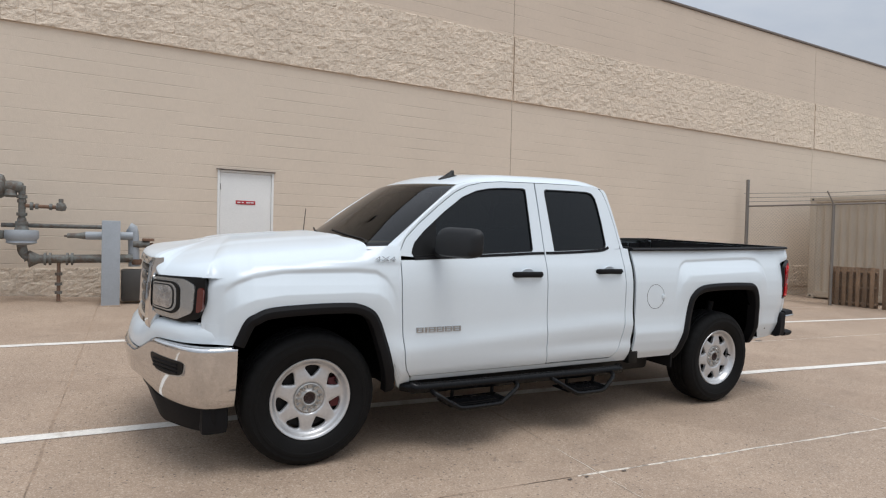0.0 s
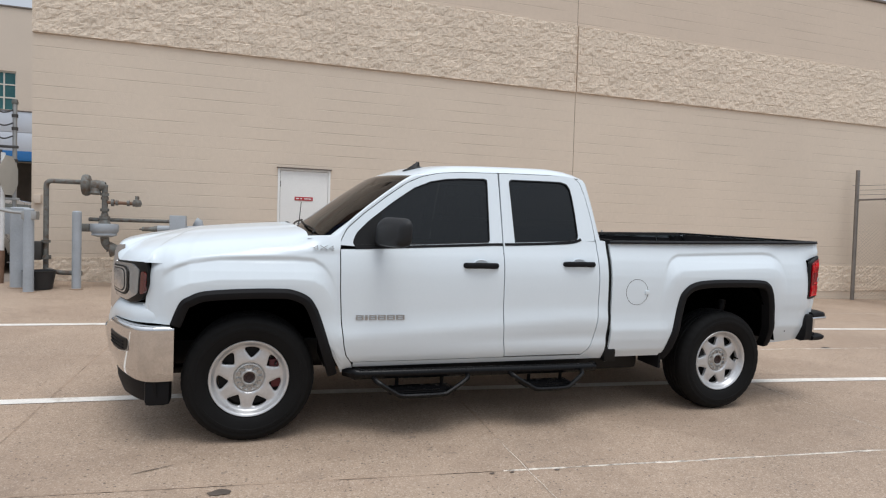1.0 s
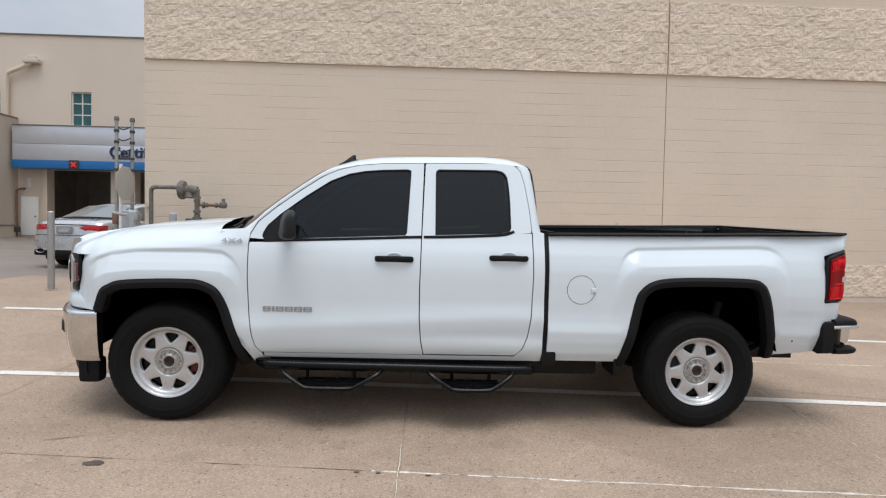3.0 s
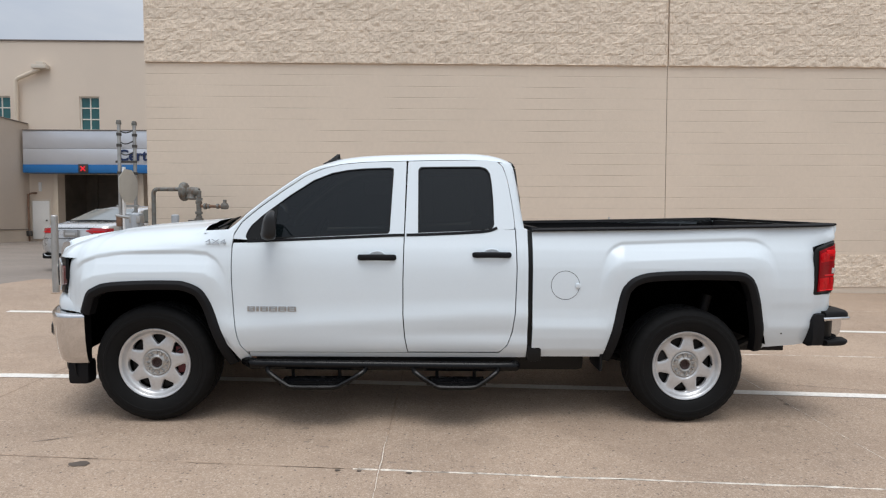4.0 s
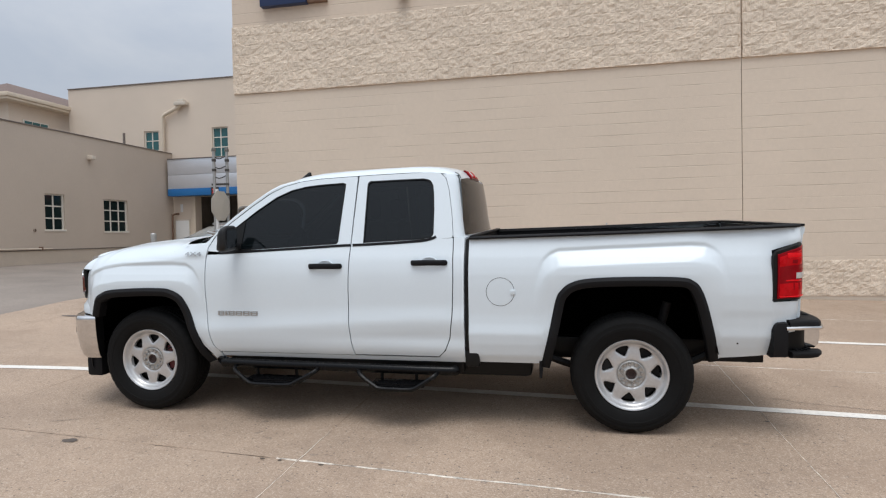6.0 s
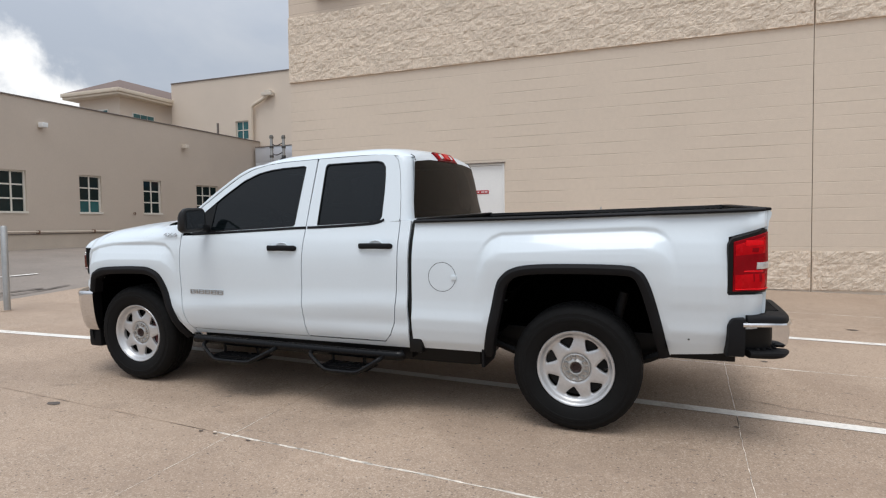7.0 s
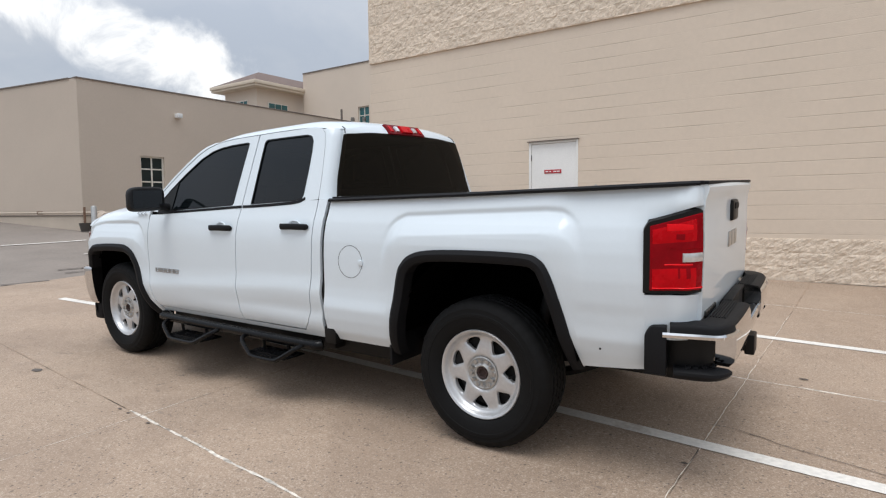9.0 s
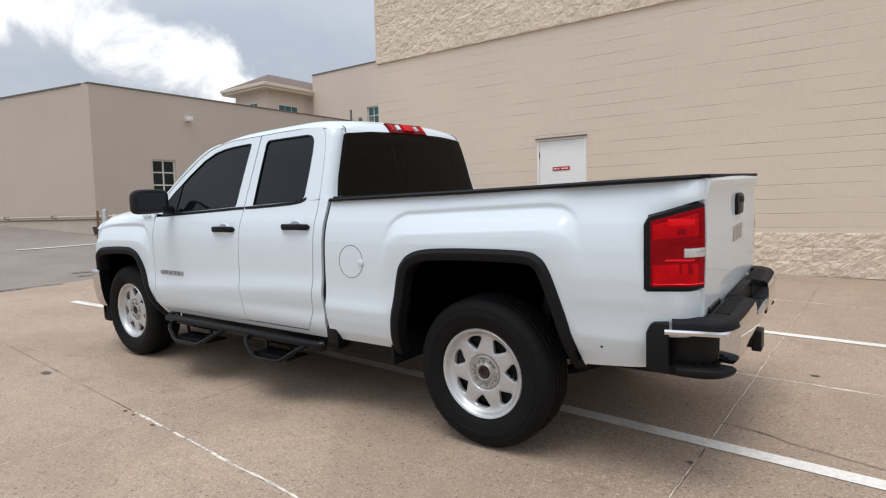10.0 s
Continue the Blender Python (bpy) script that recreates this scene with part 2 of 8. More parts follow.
BEIGE = (0.682, 0.575, 0.463)
M = {
    "concrete": concrete_mat(),
    "lane": surface("grey_lane", (0.235, 0.198, 0.168), 0.85, var=0.2, scale=0.7, fine=20, fine_var=0.1, bump=0.003),
    "sealant": surface("joint_sealant", (0.66, 0.60, 0.52), 0.8, var=0.3, scale=6, fine=30, fine_var=0.3, dirt=(0.12, 0.09, 0.07), dirt_at=0.55),
    "joint": surface("dirty_joint", (0.33, 0.237, 0.168), 0.85, var=0.25, scale=4, fine=40, fine_var=0.3, dirt=(0.13, 0.095, 0.07), dirt_at=0.60),
    "line": surface("worn_white_paint", (0.74, 0.70, 0.64), 0.7, var=0.08, scale=2, fine=40, fine_var=0.12, dirt=(0.42, 0.34, 0.27), dirt_at=0.56),
    "wall": block_paint_mat("beige_block_paint", BEIGE),
    "upper": block_paint_mat("beige_upper_paint", (0.66, 0.545, 0.435)),
    "split": surface("split_face_block", (0.73, 0.612, 0.487), 0.85, var=0.09, scale=1.3, fine=26, fine_var=0.13, bump=0.009, bump_scale=52, rand=0.06),
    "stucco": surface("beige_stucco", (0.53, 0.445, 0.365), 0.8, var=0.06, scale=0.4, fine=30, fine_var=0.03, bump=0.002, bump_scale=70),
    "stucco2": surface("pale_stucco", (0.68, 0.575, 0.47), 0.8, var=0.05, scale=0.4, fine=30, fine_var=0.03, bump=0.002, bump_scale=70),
    "coping": surface("brown_coping", (0.17, 0.14, 0.12), 0.5, var=0.1),
    "trim": surface("cream_trim", (0.66, 0.56, 0.44), 0.6, var=0.05),
    "plinth": surface("tan_plinth_paint", (0.56, 0.475, 0.385), 0.75, var=0.08, scale=1.2, dirt=(0.33, 0.27, 0.22), dirt_at=0.64),
    "roof": surface("brown_roof", (0.16, 0.11, 0.09), 0.8, var=0.2, fine=25, fine_var=0.2),
    "caulk": surface("dark_caulk", (0.22, 0.18, 0.14), 0.8, var=0.15),
    "white_door": surface("white_door_paint", (0.78, 0.77, 0.74), 0.45, var=0.04, scale=2, dirt=(0.55, 0.5, 0.44), dirt_at=0.68),
    "steel_dark": surface("dark_steel", (0.09, 0.085, 0.08), 0.45, 0.6, var=0.2),
    "red_sign": surface("red_sign_paint", (0.42, 0.03, 0.04), 0.5),
    "white": surface("white_plastic", (0.75, 0.75, 0.74), 0.5, var=0.04),
    "grey_paint": surface("grey_bollard_paint", (0.36, 0.39, 0.42), 0.55, var=0.1, scale=4, dirt=(0.25, 0.22, 0.19), dirt_at=0.66),
    "pipe": surface("weathered_pipe_paint", (0.165, 0.168, 0.155), 0.65, 0.1, var=0.35, scale=7, dirt=(0.11, 0.07, 0.045), dirt_at=0.46),
    "rust": surface("rusty_iron", (0.20, 0.12, 0.08), 0.85, 0.1, var=0.3, scale=12),
    "galv": surface("galvanised_steel", (0.40, 0.40, 0.39), 0.45, 0.7, var=0.12, scale=8),
    "fence": surface("dull_fence_steel", (0.26, 0.24, 0.22), 0.5, 0.6, var=0.15, scale=5),
    "wood": surface("weathered_pallet_wood", (0.25, 0.165, 0.105), 0.85, var=0.3, scale=3, fine=40, fine_var=0.25, rand=0.3),
    "container": surface("beige_container_paint", (0.52, 0.45, 0.36), 0.55, var=0.1, scale=1.5, dirt=(0.3, 0.2, 0.12), dirt_at=0.7),
    "silver_panel": surface("silver_fascia", (0.68, 0.70, 0.74), 0.35, 0.5, var=0.08, scale=0.6),
    "blue": surface("blue_fascia", (0.02, 0.16, 0.42), 0.4, var=0.05),
    "dark_blue": surface("dark_blue_letters", (0.012, 0.028, 0.09), 0.4, var=0.05),
    "dark_room": surface("dim_interior", (0.06, 0.055, 0.05), 0.9, var=0.2),
    "tan": surface("tan_frame", (0.62, 0.55, 0.46), 0.6, var=0.05),
    "muntin": surface("cream_muntin", (0.72, 0.68, 0.6), 0.5, var=0.04),
    "pane": surface("window_glass", (0.012, 0.022, 0.022), 0.08, var=0.3, scale=1.2, spec=0.35, rough_var=0.02),
    "pane_teal": surface("teal_window_glass", (0.03, 0.12, 0.125), 0.08, var=0.4, scale=1.2, spec=0.5, rough_var=0.02),
    "black_plastic": surface("black_plastic", (0.018, 0.018, 0.019), 0.55, var=0.1),
}


# ---- building helpers ----
class Mesh:
    """Vertices and faces gathered for one mesh."""

    def __init__(self):
        self.v, self.f = [], []

    def add(self, verts, faces):
        n = len(self.v)
        self.v += [tuple(p) for p in verts]
        self.f += [tuple(i + n for i in f) for f in faces]
        return self

    def box(self, x0, x1, y0, y1, z0, z1, bevel=0.0, m=None):
        """A box, its edges chamfered by bevel."""
        c = Vector(((x0 + x1) / 2, (y0 + y1) / 2, (z0 + z1) / 2))
        h = Vector((abs(x1 - x0) / 2, abs(y1 - y0) / 2, abs(z1 - z0) / 2))
        b = min(bevel, min(h) * 0.95)
        if b <= 0:
            vs = [(sx * h.x, sy * h.y, sz * h.z) for sx in (-1, 1) for sy in (-1, 1) for sz in (-1, 1)]
            fs = [(0, 1, 3, 2), (4, 6, 7, 5), (0, 4, 5, 1), (2, 3, 7, 6), (0, 2, 6, 4), (1, 5, 7, 3)]
        else:
            bm = bmesh.new()
            bmesh.ops.create_cube(bm, size=1)
            for v in bm.verts:
                v.co = Vector((v.co.x * 2 * h.x, v.co.y * 2 * h.y, v.co.z * 2 * h.z))
            bmesh.ops.bevel(bm, geom=bm.edges[:], offset=b, segments=2, profile=0.6, affect="EDGES")
            bm.verts.index_update()
            vs = [v.co.copy() for v in bm.verts]
            fs = [[v.index for v in f.verts] for f in bm.faces]
            bm.free()
        vs = [Vector(v) + c for v in vs]
        if m is not None:
            vs = [m @ v for v in vs]
        return self.add(vs, fs)

    def ring(self, loops, closed=True, caps=True):
        """Skins loops of equal length, one after another."""
        n = len(loops[0])
        vs = [p for l in loops for p in l]
        fs = []
        for a in range(len(loops) - 1):
            for k in range(n if closed else n - 1):
                k2 = (k + 1) % n
                fs.append((a * n + k, a * n + k2, (a + 1) * n + k2, (a + 1) * n + k))
        if caps and closed:
            fs.append(tuple(range(n - 1, -1, -1)))
            fs.append(tuple((len(loops) - 1) * n + k for k in range(n)))
        return self.add(vs, fs)

    def tube(self, path, r, n=10, caps=True, square=False):
        """A round bar along a path; r is one radius or one for each point."""
        path = [Vector(p) for p in path]
        rs = r if isinstance(r, (list, tuple)) else [r] * len(path)
        loops, side = [], None
        for i, p in enumerate(path):
            d = (path[min(i + 1, len(path) - 1)] - path[max(i - 1, 0)]).normalized()
            if side is None:
                side = d.orthogonal().normalized() if abs(d.z) > 0.9 or abs(d.z) < 0.01 else d.cross(Vector((0, 0, 1))).normalized()
                if abs(d.z) < 0.3:
                    side = Vector((0, 0, 1)) - d * d.z
                    side.normalize()
            side = (side - d * side.dot(d)).normalized()
            up = d.cross(side)
            k = 1.0
            if 0 < i < len(path) - 1:
                a, c = (path[i] - path[i - 1]).normalized(), (path[i + 1] - path[i]).normalized()
                k = 1 / max(0.5, math.cos(a.angle(c, 0) / 2))
            off = math.pi / n if square else 0
            loops.append([p + (side * math.cos(2 * math.pi * j / n + off) + up * math.sin(2 * math.pi * j / n + off)) * rs[i] * k for j in range(n)])
        return self.ring(loops, True, caps)

    def lathe(self, profile, centre, axis="y", n=32, caps=False):
        """Turns (radius, along) pairs round an axis through centre."""
        c = Vector(centre)
        loops = []
        for r, a in profile:
            lp = []
            for j in range(n):
                t = 2 * math.pi * j / n
                u, w = r * math.cos(t), r * math.sin(t)
                lp.append(c + Vector({"y": (u, a, w), "z": (u, w, a), "x": (a, u, w)}[axis]))
            loops.append(lp)
        return self.ring(loops, True, caps)

    def grid(self, fn, nu, nv):
        vs = [fn(i / nu, j / nv) for j in range(nv + 1) for i in range(nu + 1)]
        w = nu + 1
        fs = [(j * w + i, j * w + i + 1, (j + 1) * w + i + 1, (j + 1) * w + i) for j in range(nv) for i in range(nu)]
        return self.add(vs, fs)


def mesh_data(name, g, material, smooth=40):
    me = bpy.data.meshes.new(name)
    me.from_pydata([tuple(v) for v in g.v], [], g.f)
    me.validate()
    bm = bmesh.new()
    bm.from_mesh(me)
    bmesh.ops.recalc_face_normals(bm, faces=bm.faces[:])
    bm.to_mesh(me)
    bm.free()
    me.materials.append(material)
    if smooth:
        for p in me.polygons:
            p.use_smooth = True
        me.set_sharp_from_angle(angle=radians(smooth))
    return me


def part(name, g, material, parent=None, label="", smooth=40):
    ob = new(name, mesh_data(name, g, material, smooth))
    ob.parent = parent
    if label:
        tagged(ob, label)
    return ob


def thing(name, label, category, group="", kind="", m=None):
    ob = new(name)
    ob.empty_display_size = 0.1
    if m is not None:
        ob.matrix_world = m
    return tagged(ob, label, category, group, kind)


def solid(name, g, material, label, category, group="", kind="", smooth=40):
    return tagged(part(name, g, material, None, "", smooth), label, category, group, kind)


def lot(x, y):
    """Height of the paved lot, which drains away from the buildings."""
    xc = min(max(x, -25), 25)
    west = min(1.0, max(0.0, (-3.2 - xc) / 1.4))
    yc = min(max(y, -10), 7.08 - 2.0 * west)
    z = -0.02 - 0.0085 * xc + yc / 7.08 * (0.27 - 0.0135 * xc)
    if xc < -2:
        z += 0.002 * (xc + 2) ** 2
    if xc < 1.5 and yc > 4:
        z += 0.004 * min(4.0, 1.5 - xc) ** 2 * min(1.0, (yc - 4) / 3)
    return z


# ---- ground ----
def spaced(lo, hi, step):
    n = max(1, round((hi - lo) / step))
    return [lo + (hi - lo) * i / n for i in range(n + 1)]


def sheet(xs, ys, drop=0.0, wobble=0.0):
    g = Mesh()
    g.v = [(x, y, lot(x, y) - drop) for y in ys for x in xs]
    w = len(xs)
    g.f = [(j * w + i, j * w + i + 1, (j + 1) * w + i + 1, (j + 1) * w + i) for j in range(len(ys) - 1) for i in range(w - 1)]
    return g


far_x = [-1500, -500, -150, -60] + spaced(-30, 30, 0.75) + [60, 150, 500, 1500]
far_y = [-1500, -500, -150, -60] + spaced(-30, 24, 0.75) + [60, 150, 500, 1500]
ground = solid("ground", sheet(far_x, far_y, 0.014), M["lane"], "worn tan concrete lot with sealed joints", "ground", kind="structure")

# concrete slabs, three metres square, with sealed joints between
SLAB_X = [-5.5, -4.4, -1.4, 1.6, 4.6, 7.6, 10.6, 13.6, 16.6, 19.6]
SLAB_Y = [-9.8, -6.8, -3.8, -0.69, 2.2, 5.2, 7.06]


def skew(x, y):
    """The joints run a few degrees off the wall's line."""
    k = 0.062 + 0.030 * min(1.0, max(0.0, (2.2 - y) / 2.89))
    return x + 0.028 * y, y - k * (x - 1.6) * (1.0 if y < 6 else 0.0)


def painted_line(points, width, label, taper=True):
    g = Mesh()
    pts = [Vector((*p, 0)) for p in points]
    dense = []
    for a, b in zip(pts[:-1], pts[1:]):
        n = max(1, int((b - a).length / 0.25))
        dense += [a.lerp(b, i / n) for i in range(n)]
    dense.append(pts[-1])
    for i, p in enumerate(dense):
        d = (dense[min(i + 1, len(dense) - 1)] - dense[max(i - 1, 0)]).normalized()
        s = Vector((-d.y, d.x, 0)) * width / 2
        for q in (p - s, p + s):
            g.v.append((q.x, q.y, lot(q.x, q.y) + 0.004))
    g.f = [(2 * i, 2 * i + 2, 2 * i + 3, 2 * i + 1) for i in range(len(dense) - 1)]
    return solid("parking_line", g, M["line"], label, "parking line", "parking bay lines", kind="structure")


painted_line([(-3.55, 1.0), (-1.7, 1.09), (0, 1.03), (3.75, 0.77), (5.4, 0.63), (7.4, 0.41), (14, -0.2)], 0.105, "worn white painted line under the pickup truck")
painted_line([(-3.6, 3.82), (-1, 3.9), (4.5, 3.38), (7.4, 3.17), (12.7, 2.82), (16, 2.6)], 0.105, "worn white painted parking bay line beside the wall")
painted_line([(-8.35, 3.45), (-7.94, 4.17), (-7.7, 4.6)], 0.1, "faded white painted line on the grey lane")
painted_line([(-11.5, 3.0), (-11.10, 3.88), (-10.76, 4.61)], 0.1, "faded white painted line near the low wing")

# ---- main building ----
WY, WX, WTOP = 7.08, -3.29, 7.38
BAND0, BAND1, BASE1 = 4.27, 5.62, 0.75


def pierced(u0, u1, z0, z1, holes, place, depth):
    """A wall slab over u and z with holes through it; place(u, d, z) gives the point d behind the face."""
    us = sorted({u0, u1, *[c for h in holes for c in h[:2]]})
    zs = sorted({z0, z1, *[c for h in holes for c in h[2:]]})
    g = Mesh()
    def quad(a, b, c, d):
        g.add([a, b, c, d], [(0, 1, 2, 3)])
    def is_hole(u, z):
        return any(h[0] < u < h[1] and h[2] < z < h[3] for h in holes)
    for a, b in zip(us[:-1], us[1:]):
        for c, d in zip(zs[:-1], zs[1:]):
            if is_hole((a + b) / 2, (c + d) / 2):
                continue
            quad(place(a, 0, c), place(b, 0, c), place(b, 0, d), place(a, 0, d))
            quad(place(a, depth, c), place(b, depth, c), place(b, depth, d), place(a, depth, d))
    for a, b, c, d in [(u0, u1, z0, z1), *holes]:
        quad(place(a, 0, c), place(a, depth, c), place(a, depth, d), place(a, 0, d))
        quad(place(b, 0, c), place(b, depth, c), place(b, depth, d), place(b, 0, d))
        quad(place(a, 0, c), place(b, 0, c), place(b, depth, c), place(a, depth, c))
        quad(place(a, 0, d), place(b, 0, d), place(b, depth, d), place(a, depth, d))
    bm = bmesh.new()
    vs = [bm.verts.new(v) for v in g.v]
    for f in g.f:
        bm.faces.new([vs[i] for i in f])
    bmesh.ops.remove_doubles(bm, verts=bm.verts[:], dist=1e-4)
    bm.verts.index_update()
    g.v, g.f = [v.co.copy() for v in bm.verts], [[v.index for v in f.verts] for f in bm.faces]
    bm.free()
    return g


def at_wall(u, d, z):
    return (u, WY + d, z)


DOOR = (0.44, 1.36, -0.3, 2.375)
JOINTS = [WX, 6.32, 17.40, 30.0]
for k, (a, b) in enumerate(zip(JOINTS[:-1], JOINTS[1:])):
    a2, b2 = a + (0.006 if k else 0), b - 0.006
    solid("wall_front", pierced(a2, b2, -0.6, BAND0, [DOOR] if k == 0 else [], at_wall, 0.3), M["wall"], "beige painted block wall with faint courses", "wall", kind="structure", smooth=0)
    solid("wall_upper", pierced(a2, b2, BAND0 + 0.002, WTOP - 0.06, [], lambda u, d, z: (u, WY + 0.002 + d, z), 0.3), M["upper"], "smooth beige painted upper wall under a dark coping", "wall", kind="structure", smooth=0)
for x in JOINTS[1:3]:
    solid("control_joint", Mesh().box(x - 0.008, x + 0.008, WY + 0.012, WY + 0.25, -0.5, WTOP - 0.07), M["caulk"], "dark caulked vertical joint in the block wall", "joint", kind="structure")
solid("wall_side", Mesh().box(WX, WX + 0.3, WY + 0.302, 26, -0.6, WTOP - 0.06), M["wall"], "beige painted side wall of the main building", "wall", kind="structure", smooth=0)
solid("wall_back", Mesh().box(WX, 30, 26, 26.3, -0.6, WTOP - 0.06), M["wall"], "beige painted back wall of the main building", "wall", kind="structure", smooth=0)
solid("wall_end", Mesh().box(29.7, 30, WY + 0.302, 26, -0.6, WTOP - 0.06), M["wall"], "beige painted end wall of the main building", "wall", kind="structure", smooth=0)
solid("roof_slab", Mesh().box(WX + 0.31, 29.69, WY + 0.31, 25.99, 6.7, 6.9), M["coping"], "flat roof behind the parapet", "roof", kind="structure", smooth=0)
solid("coping", Mesh().box(WX - 0.03, 30.03, WY - 0.035, WY + 0.34, WTOP - 0.055, WTOP, 0.008), M["coping"], "dark metal coping along the parapet", "coping", kind="structure")

# split-face block courses, each block with its own broken face
def split_block(seed, w, h):
    """A block whose face is broken stone."""
    nx, nz = 14, 8
    rnd = Vector((seed * 3.7, seed * 1.3, seed * 7.1))
    g = Mesh()
    def face(i, j):
        u, v = i / nx, j / nz
        edge = min(u, 1 - u, (v * h / w), (1 - v) * h / w)
        p = Vector((u * w, v * h, 0))
        q = Vector((p.x * 0.92, p.y * 1.08, 0))
        y = -0.017 - 0.014 * noise.noise(q * 6.5 + rnd) - 0.011 * noise.noise(q * 15 + rnd) - 0.008 * noise.noise(q * 41 + rnd)
        y = min(y, -0.002)
        if edge < 0.001:
            y = -0.011 - 0.014 * abs(noise.noise(p * 19 + rnd))
        jx = 0 if i in (0, nx) else 0.010 * noise.noise(p * 15 - rnd)
        jz = 0 if j in (0, nz) else 0.010 * noise.noise(p * 17 + rnd * 2)
        return (u * w + jx + (0.001 if i == 0 else -0.001 if i == nx else 0), y, v * h + jz + (0.001 if j == 0 else -0.001 if j == nz else 0))
    g.v = [face(i, j) for j in range(nz + 1) for i in range(nx + 1)]
    c = nx + 1
    g.f = [(j * c + i, j * c + i + 1, (j + 1) * c + i + 1, (j + 1) * c + i) for j in range(nz) for i in range(nx)]
    rim = [i for i in range(c)] + [j * c + nx for j in range(1, nz + 1)] + [nz * c + i for i in range(nx - 1, -1, -1)] + [j * c for j in range(nz - 1, 0, -1)]
    n = len(g.v)
    g.v += [(g.v[i][0], 0.026, g.v[i][2]) for i in rim]
    m = len(rim)
    g.f += [(rim[k], n + k, n + (k + 1) % m, rim[(k + 1) % m]) for k in range(m)]
    return g

# ---- pickup truck ----
# local frame: x runs back from the front axle, y to the truck's right from its left flank, z up from the ground
YC = 1.02
PAINT = surface("white_car_paint", (0.672, 0.735, 0.772), 0.5, var=0.012, scale=2, fine_var=0.008, coat=0.7, rough_var=0.03, spec=0.25)
STEP = surface("black_step_coating", (0.003, 0.003, 0.0035), 0.26, var=0.2, scale=20, spec=0.2)
CHROME = surface("chrome", (0.66, 0.655, 0.65), 0.06, 1.0, var=0.02, scale=3, rough_var=0.012)
DULL = surface("dull_chrome", (0.45, 0.45, 0.45), 0.3, 0.9, var=0.06)
TRIM = surface("grained_black_trim", (0.010, 0.010, 0.011), 0.6, spec=0.14, var=0.12, scale=6, fine=200, fine_var=0.15, bump=0.0005, bump_scale=300)
MIRROR_CASE = surface("grained_mirror_case", (0.013, 0.0135, 0.0145), 0.5, spec=0.3, var=0.1, scale=6, fine=200, fine_var=0.1)
SATIN = surface("satin_black", (0.006, 0.006, 0.006), 0.42, var=0.1, spec=0.22)
RUBBER = surface("tyre_rubber", (0.0065, 0.0064, 0.0064), 0.7, spec=0.16, var=0.25, scale=8, fine=120, fine_var=0.15, dirt=(0.014, 0.012, 0.0105), dirt_at=0.62)
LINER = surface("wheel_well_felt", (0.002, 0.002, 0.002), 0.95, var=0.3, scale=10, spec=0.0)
SILVER = surface("painted_silver_wheel", (0.56, 0.56, 0.56), 0.34, 0.55, var=0.05, scale=5, dirt=(0.34, 0.31, 0.28), dirt_at=0.68)
HUBSTEEL = surface("machined_hub", (0.46, 0.45, 0.43), 0.4, 0.7, var=0.2, scale=30)
# dark iron of the brakes; on the rim barrels it is painted shade
BRAKE_OR_SHADE = surface("brake_iron_and_shade", (0.008, 0.007, 0.007), 0.7, 0.2, var=0.3, scale=20)
CALIPER = surface("red_caliper", (0.075, 0.004, 0.007), 0.5, var=0.1)
CABIN = surface("dark_cabin_cloth", (0.022, 0.021, 0.020), 0.9, var=0.2, scale=10)
LAMP_CASE = surface("grey_lamp_housing", (0.42, 0.43, 0.43), 0.22, 0.7, var=0.08, coat=1.0)
AMBER = surface("amber_lens", (0.10, 0.012, 0.006), 0.12, var=0.1, coat=1.0)
LENS = surface("headlamp_lens", (0.42, 0.43, 0.44), 0.14, 0.75, var=0.5, scale=30, coat=1.0, bump=0.006, bump_scale=40)
DARK_CHROME = surface("dark_chrome", (0.05, 0.05, 0.05), 0.25, 0.8, var=0.05)
CLEAR = surface("clear_lamp_lens", (0.62, 0.62, 0.62), 0.12, 0.5, var=0.15, scale=25, coat=1.0)
RED = surface("red_tail_lens", (0.52, 0.001, 0.006), 0.28, var=0.28, scale=6, fine=50, fine_var=0.08, spec=0.10, coat=0.06)
RED_DARK = surface("dark_red_tail_lens", (0.26, 0.001, 0.006), 0.25, var=0.25, scale=6, spec=0.10, coat=0.06)
LAMP_RED = surface("dull_red_lamp_frame", (0.16, 0.004, 0.008), 0.35, var=0.1, spec=0.1)
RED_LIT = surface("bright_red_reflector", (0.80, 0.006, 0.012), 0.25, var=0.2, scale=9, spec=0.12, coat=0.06)


